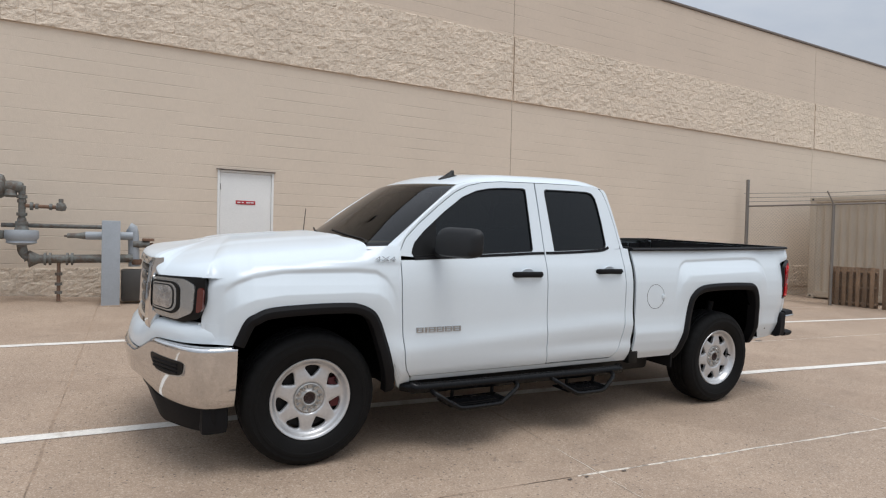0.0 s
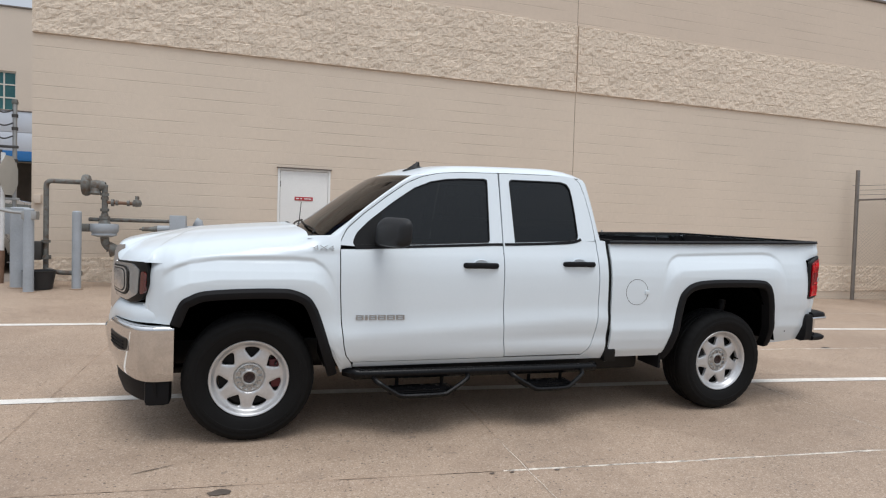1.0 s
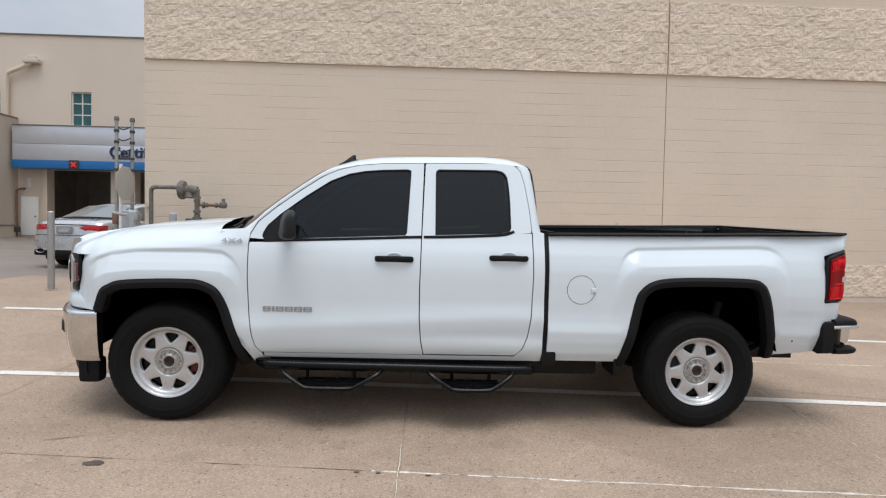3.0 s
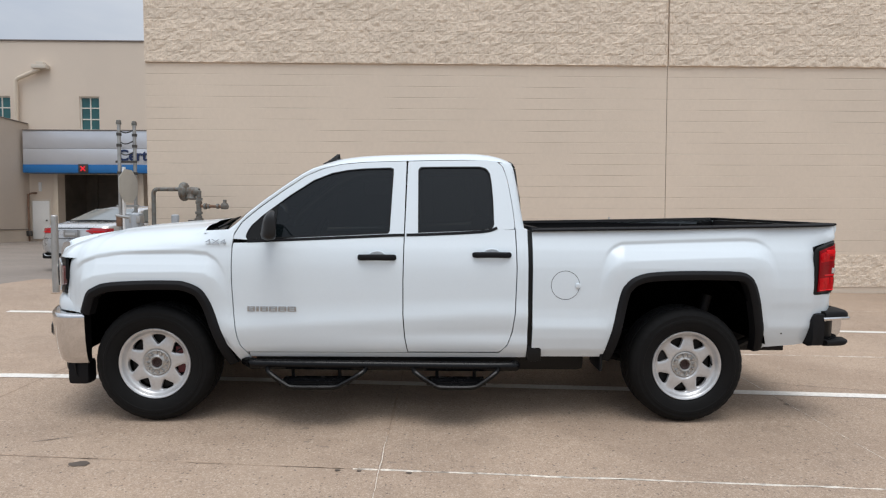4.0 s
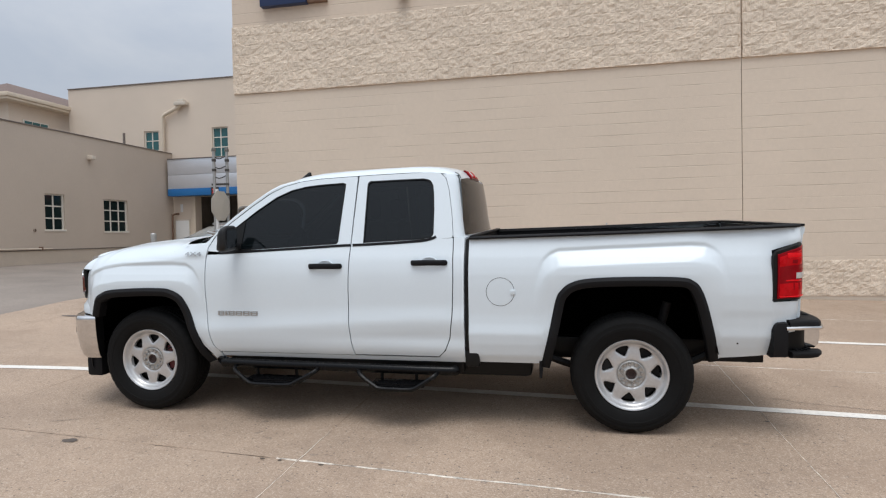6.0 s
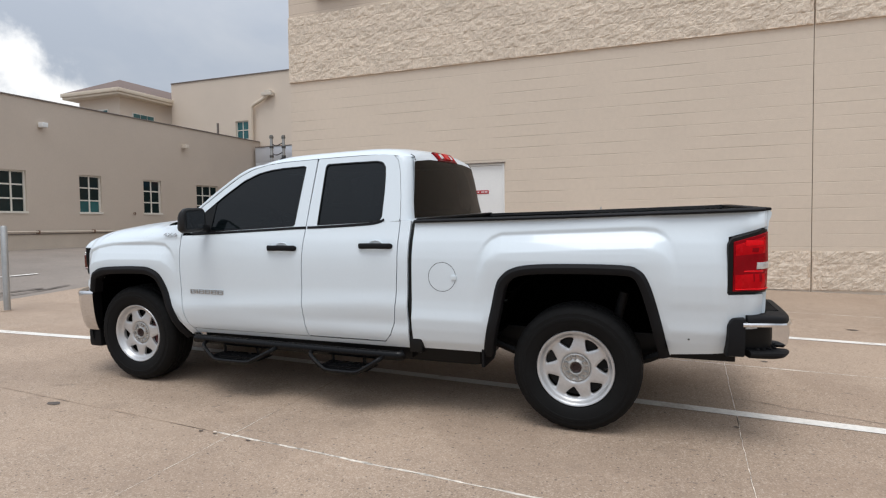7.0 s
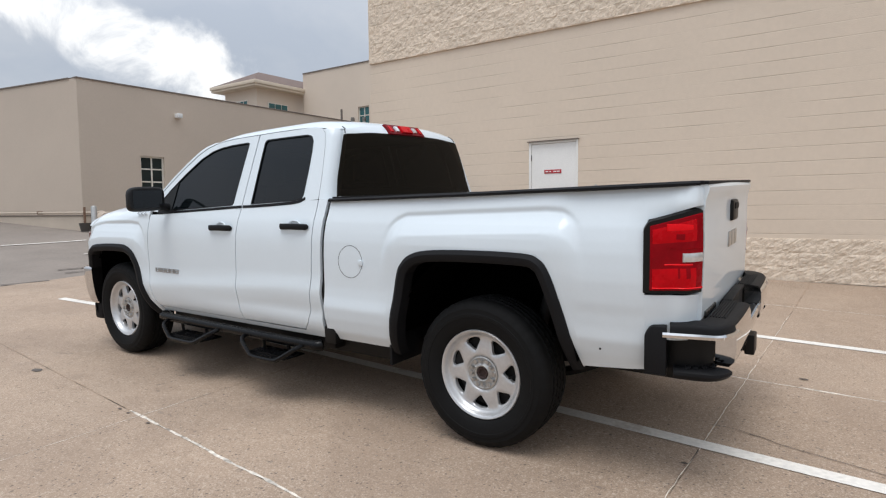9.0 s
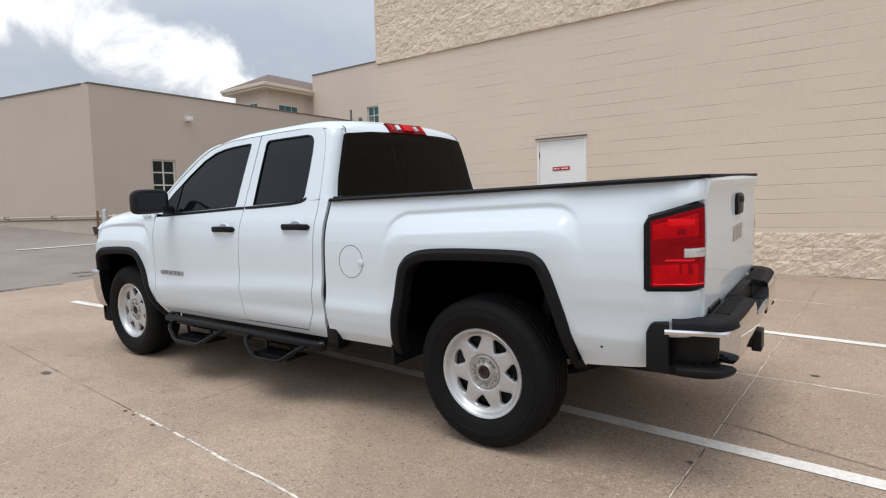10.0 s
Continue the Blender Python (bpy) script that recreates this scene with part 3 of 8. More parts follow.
def tinted(name, tint, ior=1.5, haze=None):
    """A thin tinted pane: it lets the tint through and mirrors at its surface; haze mixes in a little diffuse colour.
    """
    m = bpy.data.materials.new(name)
    m.use_nodes = True
    N, L = m.node_tree.nodes, m.node_tree.links
    N.remove(N["Principled BSDF"])
    tr_, gl, mix, fr = N.new("ShaderNodeBsdfTransparent"), N.new("ShaderNodeBsdfGlossy"), N.new("ShaderNodeMixShader"), N.new("ShaderNodeFresnel")
    tr_.inputs[0].default_value = (*tint, 1)
    gl.inputs["Color"].default_value = (0.9, 0.9, 0.92, 1)
    gl.inputs["Roughness"].default_value = 0.015
    fr.inputs[0].default_value = ior
    L.new(fr.outputs[0], mix.inputs[0])
    L.new(tr_.outputs[0], mix.inputs[1])
    L.new(gl.outputs[0], mix.inputs[2])
    film, veil = N.new("ShaderNodeBsdfDiffuse"), N.new("ShaderNodeMixShader")
    film.inputs[0].default_value = (*(haze or (0.1, 0.1, 0.1)), 1)
    veil.inputs[0].default_value = 0.06 if haze else 0.0
    L.new(mix.outputs[0], veil.inputs[1])
    L.new(film.outputs[0], veil.inputs[2])
    L.new(veil.outputs[0], N["Material Output"].inputs[0])
    return m


TINT = tinted("dark_tinted_glass", (0.030, 0.037, 0.040), 1.40, (0.06, 0.09, 0.105))
WIND = tinted("windscreen_glass", (0.085, 0.115, 0.10), 1.27)
REARTINT = tinted("brown_tinted_glass", (0.035, 0.030, 0.024), 1.12, (0.20, 0.17, 0.13))


def smooth_line(pts, per=8):
    """A rounded path through points of any dimension."""
    P = [np.array(p, float) for p in pts]
    P = [2 * P[0] - P[1]] + P + [2 * P[-1] - P[-2]]
    out = []
    for i in range(1, len(P) - 2):
        a, b, c, d = P[i - 1:i + 3]
        for k in range(per):
            t = k / per
            out.append(0.5 * (2 * b + (c - a) * t + (2 * a - 5 * b + 4 * c - d) * t * t + (3 * b - 3 * c + d - a) * t ** 3))
    out.append(P[-2])
    return out


def along(pts):
    """A function that runs through (key, value) pairs, rising in key."""
    ks, vs = [p[0] for p in pts], [p[1] for p in pts]
    return lambda k: float(np.interp(k, ks, vs))


def sstep(a, b, x):
    t = min(1.0, max(0.0, (x - a) / (b - a)))
    return t * t * (3 - 2 * t)


def mirrored(g):
    h = Mesh()
    h.v = [(v[0], 2 * YC - v[1], v[2]) for v in g.v]
    h.f = [tuple(reversed(f)) for f in g.f]
    return h


flank_z = along([(0.40, 0.110), (0.46, 0.055), (0.52, 0.016), (0.60, -0.004), (0.668, -0.0125), (0.680, -0.0118), (0.74, -0.0005), (0.80, 0.005), (0.90, 0.006), (1.0, 0.009), (1.08, 0.015), (1.13, 0.024), (1.20, 0.042), (1.28, 0.072)])
bed_tuck = along([(0.45, 0.105), (0.52, 0.088), (0.65, 0.055), (0.75, 0.030), (0.85, 0.010), (0.95, 0.0)])
FRONT_ARCH = [(-0.46, 0.72), (-0.45, 0.76), (-0.40, 0.885), (-0.35, 0.925), (-0.26, 0.957), (-0.03, 0.972), (0.15, 0.974), (0.24, 0.967), (0.33, 0.93), (0.38, 0.87), (0.43, 0.75), (0.545, 0.40)]
REAR_ARCH = [(3.05, 0.44), (3.11, 0.70), (3.155, 0.91), (3.19, 0.975), (3.25, 1.022), (3.36, 1.05), (3.60, 1.062), (3.93, 1.06), (4.02, 1.035), (4.065, 0.98), (4.105, 0.87), (4.150, 0.70), (4.195, 0.50)]
plan_front = along([(-0.60, 0.125), (-0.56, 0.088), (-0.50, 0.045), (-0.44, 0.015), (-0.36, 0.0), (-0.30, 0.0)])
plan_rear = along([(4.30, 0.0), (4.42, 0.005), (4.50, 0.022), (4.56, 0.045), (4.62, 0.082), (4.67, 0.13), (4.695, 0.17), (4.71, 0.22)])


FRONT_SWELL = along([(-0.54, 0.98), (-0.50, 1.06), (-0.45, 1.105), (-0.35, 1.147), (-0.19, 1.170), (0.25, 1.177), (0.37, 1.168), (0.43, 1.135), (0.47, 1.085), (0.53, 0.96)])
REAR_SWELL = along([(2.99, 0.98), (3.03, 1.11), (3.07, 1.20), (3.11, 1.24), (3.17, 1.268), (3.54, 1.285), (4.02, 1.303), (4.11, 1.296), (4.16, 1.27), (4.20, 1.22), (4.24, 1.08)])


def bulge(x, z, x0, x1, ztop):
    """The boxy swelling of the wing over a wheel: a hollow above, a sloping shoulder, then an upright face."""
    d = ztop(x) - z
    ends = sstep(x0, x0 + 0.14, x) * (1 - sstep(x1 - 0.17, x1, x))
    if d < -0.006:
        return 0.0
    if d < 0.030:
        k = -0.42 * sstep(-0.006, 0.028, d)
    else:
        k = min(1.0, -0.42 + 1.42 * (d - 0.030) / 0.110) * (1 - 0.5 * sstep(0.150, 0.40, d))
    return ends * k * sstep(0.50, 0.80, z)


def flank(x, z):
    """How far the left side lies from the truck's left limit."""
    # the doors' lower crease climbs towards the back
    zc = z - 0.06 * (min(max(x, 0.6), 2.2) - 0.8) * sstep(0.56, 0.64, z) * (1 - sstep(0.80, 0.95, z)) * sstep(0.50, 0.62, x) if x < 2.545 else z
    y = flank_z(zc) if z < 1.28 else 0.072 + 0.345 * (z - 1.28) + 0.03 * (z - 1.28) ** 2
    if x > 3.4:
        y += bed_tuck(z) * sstep(3.45, 4.15, x)
    y -= 0.030 * bulge(x, z, -0.54, 0.53, FRONT_SWELL)
    y -= 0.030 * bulge(x, z, 2.99, 4.25, REAR_SWELL)
    if x < -0.30:
        y += plan_front(x)
    if x > 4.30:
        y += plan_rear(x) * (1 - 0.55 * sstep(1.20, 1.32, z))
    return y


def panel(xl, xr, zb, zt, nu=40, nv=24, rim=0.02, skin=flank, out=0.0):
    """A body panel between two edges over z and two over x, with folded rims."""
    g = Mesh()
    for j in range(nv + 1):
        for i in range(nu + 1):
            u, v = i / nu, j / nv
            x, z = 0.0, (zb((xl(0.9) + xr(0.9)) / 2) + zt((xl(0.9) + xr(0.9)) / 2)) / 2
            for _ in range(14):
                x = xl(z) + (xr(z) - xl(z)) * u
                z += 0.45 * (zb(x) + (zt(x) - zb(x)) * v - z)
            x = xl(z) + (xr(z) - xl(z)) * u
            g.v.append((x, skin(x, z) - out, z))
    c = nu + 1
    g.f = [(j * c + i, j * c + i + 1, (j + 1) * c + i + 1, (j + 1) * c + i) for j in range(nv) for i in range(nu)]
    edge = list(range(c)) + [j * c + nu for j in range(1, nv + 1)] + [nv * c + i for i in range(nu - 1, -1, -1)] + [j * c for j in range(nv - 1, 0, -1)]
    n, m = len(g.v), len(edge)
    g.v += [(g.v[i][0], g.v[i][1] + rim, g.v[i][2]) for i in edge]
    g.f += [(edge[k], n + k, n + (k + 1) % m, edge[(k + 1) % m]) for k in range(m)]
    return g


def resample(loop, n):
    """A closed outline as n even steps."""
    P = [np.array(p, float) for p in loop] + [np.array(loop[0], float)]
    d = [0.0]
    for a, b in zip(P[:-1], P[1:]):
        d.append(d[-1] + float(np.linalg.norm(b - a)))
    return [np.array([np.interp(d[-1] * k / n, d, [p[c] for p in P]) for c in range(len(P[0]))]) for k in range(n)]


def frame_ring(outer, inner, n=96, steps=4, rim=0.02, skin=flank):
    """A frame between two closed outlines of (x, z) that start at matching corners."""
    A, B = resample(outer, n), resample(inner, n)
    g = Mesh()
    for s in range(steps + 1):
        for k in range(n):
            p = A[k] + (B[k] - A[k]) * s / steps
            g.v.append((p[0], skin(p[0], p[1]), p[1]))
    for s in range(steps):
        for k in range(n):
            g.f.append((s * n + k, s * n + (k + 1) % n, (s + 1) * n + (k + 1) % n, (s + 1) * n + k))
    for s in (0, steps):
        m = len(g.v)
        g.v += [(g.v[s * n + k][0], g.v[s * n + k][1] + rim, g.v[s * n + k][2]) for k in range(n)]
        g.f += [(s * n + k, s * n + (k + 1) % n, m + (k + 1) % n, m + k) for k in range(n)]
    return g


def pane_fill(outline, sunk, n=80, skin=flank, rings=5):
    """A curved pane that fills an outline, sunk behind the skin."""
    A = resample(outline, n)
    c = sum(A) / n
    g = Mesh()
    for s in range(rings):
        for k in range(n):
            p = c + (A[k] - c) * (1 - s / rings)
            g.v.append((p[0], skin(p[0], p[1]) + sunk, p[1]))
    g.v.append((c[0], skin(c[0], c[1]) + sunk, c[1]))
    for s in range(rings - 1):
        for k in range(n):
            g.f.append((s * n + k, s * n + (k + 1) % n, (s + 1) * n + (k + 1) % n, (s + 1) * n + k))
    for k in range(n):
        g.f.append(((rings - 1) * n + k, (rings - 1) * n + (k + 1) % n, rings * n))
    return g


def swept(plan, profile, close=False):
    """Sweeps a (z, outward) profile along a plan path of (x, y)."""
    P = [np.array(p, float) for p in plan]
    g = Mesh()
    for i, p in enumerate(P):
        d = P[min(i + 1, len(P) - 1)] - P[max(i - 1, 0)]
        d /= np.linalg.norm(d)
        nrm = np.array([-d[1], d[0]])
        for z, o in profile:
            o = o(p) if callable(o) else o
            g.v.append((p[0] + nrm[0] * o, p[1] + nrm[1] * o, z(p) if callable(z) else z))
    m = len(profile)
    for i in range(len(P) - 1):
        for k in range(m if close else m - 1):
            k2 = (k + 1) % m
            g.f.append((i * m + k, (i + 1) * m + k, (i + 1) * m + k2, i * m + k2))
    if close:
        g.f.append(tuple(range(m)))
        g.f.append(tuple((len(P) - 1) * m + k for k in range(m)))
    return g


def clip_plan(plan, y0, y1):
    return [p for p in plan if y0 - 1e-6 <= p[1] <= y1 + 1e-6]


truck = thing("pickup_truck", "white double cab pickup truck with black fender flares", "pickup truck", m=pose(0, 0, -0.02, 2.0, 0.487, 0))

# --- flanks ---
arch_f, arch_r = along(FRONT_ARCH), along(REAR_ARCH)
hood_max = along([(-0.95, 1.12), (-0.90, 1.165), (-0.86, 1.19), (-0.78, 1.225), (-0.69, 1.252), (-0.57, 1.282), (-0.37, 1.320), (0.02, 1.358), (0.28, 1.378), (0.55, 1.392)])
fender_top = along([(-0.60, 1.146), (-0.50, 1.203), (-0.41, 1.228), (-0.25, 1.262), (-0.06, 1.285), (0.30, 1.315), (0.60, 1.335)])
belt = along([(0.50, 1.245), (0.67, 1.250), (1.60, 1.300), (1.79, 1.306), (2.02, 1.317), (2.20, 1.328), (2.27, 1.337), (2.31, 1.352), (2.60, 1.36)])
front_edge = along([(0.40, 0.66), (0.48, 0.634), (0.54, 0.592), (0.60, 0.575), (0.76, 0.553), (0.98, 0.540), (1.21, 0.537), (1.30, 0.545), (1.40, 0.56)])
mid_edge = along([(0.40, 1.74), (0.51, 1.712), (0.60, 1.694), (0.75, 1.682), (0.98, 1.680), (1.30, 1.685), (1.80, 1.70)])
back_edge = along([(0.40, 2.28), (0.50, 2.34), (0.54, 2.385), (0.63, 2.420), (0.79, 2.440), (1.05, 2.448), (1.36, 2.443)])
GAP = 0.0035


def fender_skin(x, z):
    t = fender_top(x)
    d = z - (t - 0.118)
    y = flank(x, min(z, 1.2))
    if d > 0:
        y += (0.045 + 0.07 * sstep(-0.58, -0.40, x)) * (1 - 0.60 * sstep(0.22, 0.48, x)) * (d / 0.118) ** 1.6
    return y


def fender_low(x):
    return 0.755 if x < -0.452 else arch_f(x)


def fender_rim(x):
    """The line along which the wing meets the bonnet."""
    return max(fender_top(x) - 0.085 * (1 - sstep(0.12, 0.34, x)), 1.112)


fender = panel(lambda z: -0.575 - 0.03 * (1 - sstep(0.86, 1.1, z)), lambda z: front_edge(z) - GAP, fender_low, fender_rim, 110, 60, skin=fender_skin)
part("front_fender", fender, PAINT, truck)
part("front_fender", mirrored(fender), PAINT, truck)

door_low = panel(lambda z: front_edge(z) + GAP, lambda z: mid_edge(z) - GAP, lambda x: 0.492, lambda x: belt(x) - 0.012, 40, 30)
rear_low = panel(lambda z: mid_edge(z) + GAP, lambda z: back_edge(z) - GAP, lambda x: 0.497, lambda x: belt(x) - 0.012, 36, 30)
DOOR_TOP_F = [(0.537, 1.265), (0.546, 1.298), (0.587, 1.374), (0.70, 1.475), (0.86, 1.598), (1.0, 1.696), (1.11, 1.748), (1.24, 1.781), (1.40, 1.798), (1.695 - GAP, 1.810), (1.685 - GAP, 1.288)]
WIN_F = [(0.632, 1.259), (0.617, 1.288), (0.645, 1.350), (0.725, 1.428), (0.89, 1.558), (1.05, 1.668), (1.175, 1.721), (1.285, 1.744), (1.40, 1.756), (1.592, 1.765), (1.605, 1.755), (1.585, 1.311)]
DOOR_TOP_R = [(1.685 + GAP, 1.288), (1.70 + GAP, 1.810), (1.87, 1.816), (2.0, 1.819), (2.25, 1.825), (2.325, 1.815), (2.367, 1.778), (2.395, 1.688), (2.424, 1.513), (2.44, 1.348)]
WIN_R = [(1.778, 1.317), (1.774, 1.755), (1.79, 1.771), (2.0, 1.776), (2.20, 1.779), (2.25, 1.768), (2.276, 1.733), (2.287, 1.663), (2.295, 1.547), (2.298, 1.376), (2.288, 1.352), (2.22, 1.338)]
front_door = part("front_door", door_low, PAINT, truck, "white front door with black handle")
part("window_frame", frame_ring(DOOR_TOP_F, WIN_F), PAINT, front_door)
part("window_glass", pane_fill(WIN_F, 0.008), TINT, front_door, "dark tinted side glass")
rear_door = part("rear_door", rear_low, PAINT, truck, "white rear door with black handle")
part("window_frame", frame_ring(DOOR_TOP_R, WIN_R), PAINT, rear_door)
part("window_glass", pane_fill(WIN_R, 0.008), TINT, rear_door, "dark tinted side glass")
for low, top, win, nm in ((door_low, DOOR_TOP_F, WIN_F, "front_door"), (rear_low, DOOR_TOP_R, WIN_R, "rear_door")):
    d = part(nm, mirrored(low), PAINT, truck)
    part("window_frame", mirrored(frame_ring(top, win)), PAINT, d)
    part("window_glass", mirrored(pane_fill(win, 0.008)), TINT, d, "dark tinted side glass")


def strip(path, width, thick, skin=flank, lift=0.0):
    """A raised strip along a path of (x, z) on the flank."""
    P = [np.array(p, float) for p in path]
    loops = []
    for i, p in enumerate(P):
        d = P[min(i + 1, len(P) - 1)] - P[max(i - 1, 0)]
        d /= np.linalg.norm(d)
        nr = np.array([-d[1], d[0]]) * width / 2
        a, b = p - nr, p + nr
        ya, yb = skin(a[0], a[1]) - lift, skin(b[0], b[1]) - lift
        m = (a + b) / 2
        loops.append([(a[0], ya + 0.004, a[1]), (a[0], ya - thick * 0.6, a[1]), (m[0], (ya + yb) / 2 - thick, m[1]), (b[0], yb - thick * 0.6, b[1]), (b[0], yb + 0.004, b[1])])
    return Mesh().ring(loops, True, True)


# black belt mouldings and window seals
seal = strip([(0.635 + k * 0.05, belt(0.635 + k * 0.05) - 0.001) for k in range(21)] + [(1.681, belt(1.681) - 0.001)], 0.018, 0.006)
part("belt_moulding", seal, TRIM, front_door, "black belt moulding")
seal = strip([(1.70 + k * 0.05, belt(1.70 + k * 0.05) - 0.001) for k in range(13)] + [(2.318, 1.356)], 0.018, 0.006)
part("belt_moulding", seal, TRIM, rear_door, "black belt moulding")
part("mirror_sail", pane_fill([(0.634, 1.262), (0.622, 1.288), (0.650, 1.350), (0.73, 1.428), (0.82, 1.492), (0.81, 1.28)], 0.002, 40), SATIN, front_door, "black mirror corner")
for win, parent in ((WIN_F, front_door), (WIN_R, rear_door)):
    part("window_seal", frame_ring(win, [((x - 1.2) * 0.980 + 1.2 if win is WIN_F else (x - 2.05) * 0.97 + 2.05, (z - 1.53) * 0.965 + 1.53) for x, z in win], 96, 2, 0.006, lambda x, z: flank(x, z) - 0.0015), SATIN, parent, "black rubber window seal")


def handle(x0, x1, z, parent):
    cup = Mesh()
    c, n = ((x0 + x1) / 2, z), 24
    loops = []
    for r, dpt in ((1.0, 0.004), (0.94, -0.001), (0.84, -0.002), (0.70, 0.0015), (0.05, 0.003)):
        loops.append([(c[0] + 0.062 * r * math.cos(t), flank(c[0], z) + dpt - 0.004, z + 0.004 + 0.043 * r * math.sin(t)) for t in [2 * math.pi * k / n for k in range(n)]])
    cup.ring(loops, True, True)
    part("handle_recess", cup, PAINT, parent)
    path = smooth_line([(x0, flank(x0, z) - 0.004, z), (x0 + 0.03, flank(x0, z) - 0.023, z), (c[0], flank(c[0], z) - 0.031, z + 0.002), (x1 - 0.05, flank(x1, z) - 0.026, z + 0.001), (x1, flank(x1, z) - 0.008, z)], 10)
    g, loops = Mesh(), []
    for p in path:
        e = min(1.0, max(0.0, min(p[0] - x0, x1 - p[0]) / 0.022))
        tall = 0.0205 * (0.35 + 0.65 * math.sqrt(1 - (1 - e) ** 2))
        loops.append([(p[0], p[1] + 0.011 * (0.5 + 0.5 * e) * math.cos(t), p[2] + tall * math.sin(t)) for t in [2 * math.pi * k / 16 for k in range(16)]])
    part("door_handle", g.ring(loops), TRIM, parent, "black door handle")
    part("lock", Mesh().lathe([(0.001, -0.034), (0.006, -0.034), (0.006, -0.02)], (x1 - 0.022, flank(x1, z), z), "y", 12), TRIM, parent)


handle(1.375, 1.635, 1.140, front_door)
handle(2.145, 2.410, 1.163, rear_door)

# sill and cab corner
sill = panel(lambda z: 0.645, lambda z: 2.532, lambda x: 0.452, lambda x: 0.487, 40, 4, skin=lambda x, z: flank(x, z) + 0.003)
part("sill", sill, PAINT, truck)
part("sill", mirrored(sill), PAINT, truck)
corner = panel(lambda z: back_edge(z) + GAP, lambda z: 2.524, lambda x: 0.455, lambda x: 1.3478, 8, 30)
part("cab_corner", corner, PAINT, truck)
part("cab_corner", mirrored(corner), PAINT, truck)

# --- cab top ---
SHUT = DOOR_TOP_F[1:-2] + DOOR_TOP_R[1:]
W_EDGE = smooth_line([(0.465, 0.135, 1.312), (0.60, 0.168, 1.420), (0.75, 0.205, 1.540), (0.88, 0.240, 1.640), (1.007, 0.283, 1.732), (1.06, 0.315, 1.758)], 6)


def shut_at(t):
    P = [np.array([0.540, 1.262])] + [np.array(p) for p in DOOR_TOP_F[1:8]]
    i = min(int(t * (len(P) - 1)), len(P) - 2)
    return P[i] + (P[i + 1] - P[i]) * (t * (len(P) - 1) - i)


def a_pillar(u, v):
    """u up the pillar, v from the door gap to the windscreen."""
    s = shut_at(u)
    a = np.array([s[0] - 0.004, flank(s[0], s[1]), s[1] + 0.004])
    b = np.array(W_EDGE[min(len(W_EDGE) - 1, round(u * (len(W_EDGE) - 1)))])
    p = a + (b - a) * v
    bow = math.sin(math.pi * v) * 0.022
    return (p[0] - bow * 0.45, p[1] - bow * 0.7, p[2] + bow * 0.5)


nW = len(W_EDGE) - 1
pil = Mesh().grid(lambda v, u: a_pillar(u, v), 8, nW)
part("a_pillar", pil, PAINT, truck)
part("a_pillar", mirrored(pil), PAINT, truck)


def wscreen(u, v):
    e = np.array(W_EDGE[round(v * nW)])
    y = e[1] + (2 * YC - 2 * e[1]) * u
    b = 1 - (2 * u - 1) ** 2
    return (e[0] - 0.17 * b ** 0.9 * (1 - 0.22 * v), y, e[2] + 0.012 * b)


glass = Mesh().grid(lambda u, v: wscreen(u, v), 30, nW)
part("windscreen", glass, WIND, truck, "dark windscreen")
band = Mesh().grid(lambda u, v: tuple(np.array(wscreen(u, v * 0.0)) + np.array([-0.02 + 0.05 * v, 0, -0.012 + 0.006 * v])), 30, 1)
part("windscreen_seal", band, SATIN, truck)


def roof_edge(x):
    xs = [p[0] for p in SHUT]
    zs = [p[1] for p in SHUT]
    return float(np.interp(x, xs, zs))



# c pillar and cab back
BACK = [(2.438, 1.775), (2.447, 1.72), (2.457, 1.66), (2.468, 1.58), (2.478, 1.50), (2.489, 1.42), (2.503, 1.34), (2.520, 1.0), (2.520, 0.6)]
def c_edge(z):
    xs = sorted([(p[1], p[0]) for p in DOOR_TOP_R[6:]] + [(1.815, 2.33)])
    return float(np.interp(z, [a for a, b in xs], [b for a, b in xs]))


back_x = along(sorted([(z, x) for x, z in BACK] + [(1.80, 2.425), (1.83, 2.40), (1.86, 2.37)]))
CORNER = 0.075


def c_pillar(u, v):
    z = 1.348 + (1.806 - 1.348) * v
    xa, xb = c_edge(z) + GAP, back_x(z)
    n, last = 0.58, 0.94
    if u < n:
        x = xa + (xb - CORNER - xa) * u / n if xb - CORNER > xa else xa
        return (x, flank(x, z), z)
    t = min(1.0, (u - n) / (last - n)) * math.pi / 2
    x0 = max(xa, xb - CORNER)
    under = max(0.0, (u - last) / (1 - last))
    return (x0 + (xb + 0.012 - x0) * math.sin(t) + 0.004 * under, flank(x0, z) + CORNER * 0.9 * (1 - math.cos(t)) + 0.05 * under, z)


cp = Mesh().grid(c_pillar, 22, 16)
part("c_pillar", cp, PAINT, truck)
part("c_pillar", mirrored(cp), PAINT, truck)


def back_skin(y, z):
    s = (y - YC) / 0.80
    return back_x(z) + 0.012 + 0.035 * max(0.0, 1 - s * s) ** 0.7


def back_outline(z):
    return flank(max(c_edge(z), back_x(z) - CORNER), z) + CORNER * 0.9


g = Mesh()
OUT = [(back_outline(1.345), 1.345), (back_outline(1.5), 1.50), (back_outline(1.62), 1.62), (back_outline(1.72), 1.72), (back_outline(1.80), 1.800), (0.60, 1.842), (YC, 1.857)]
OUT = OUT + [(2 * YC - y, z) for y, z in reversed(OUT[:-1])]
INN = [(0.195, 1.364), (0.232, 1.50), (0.272, 1.62), (0.305, 1.71), (0.330, 1.768), (0.60, 1.790), (YC, 1.798)]
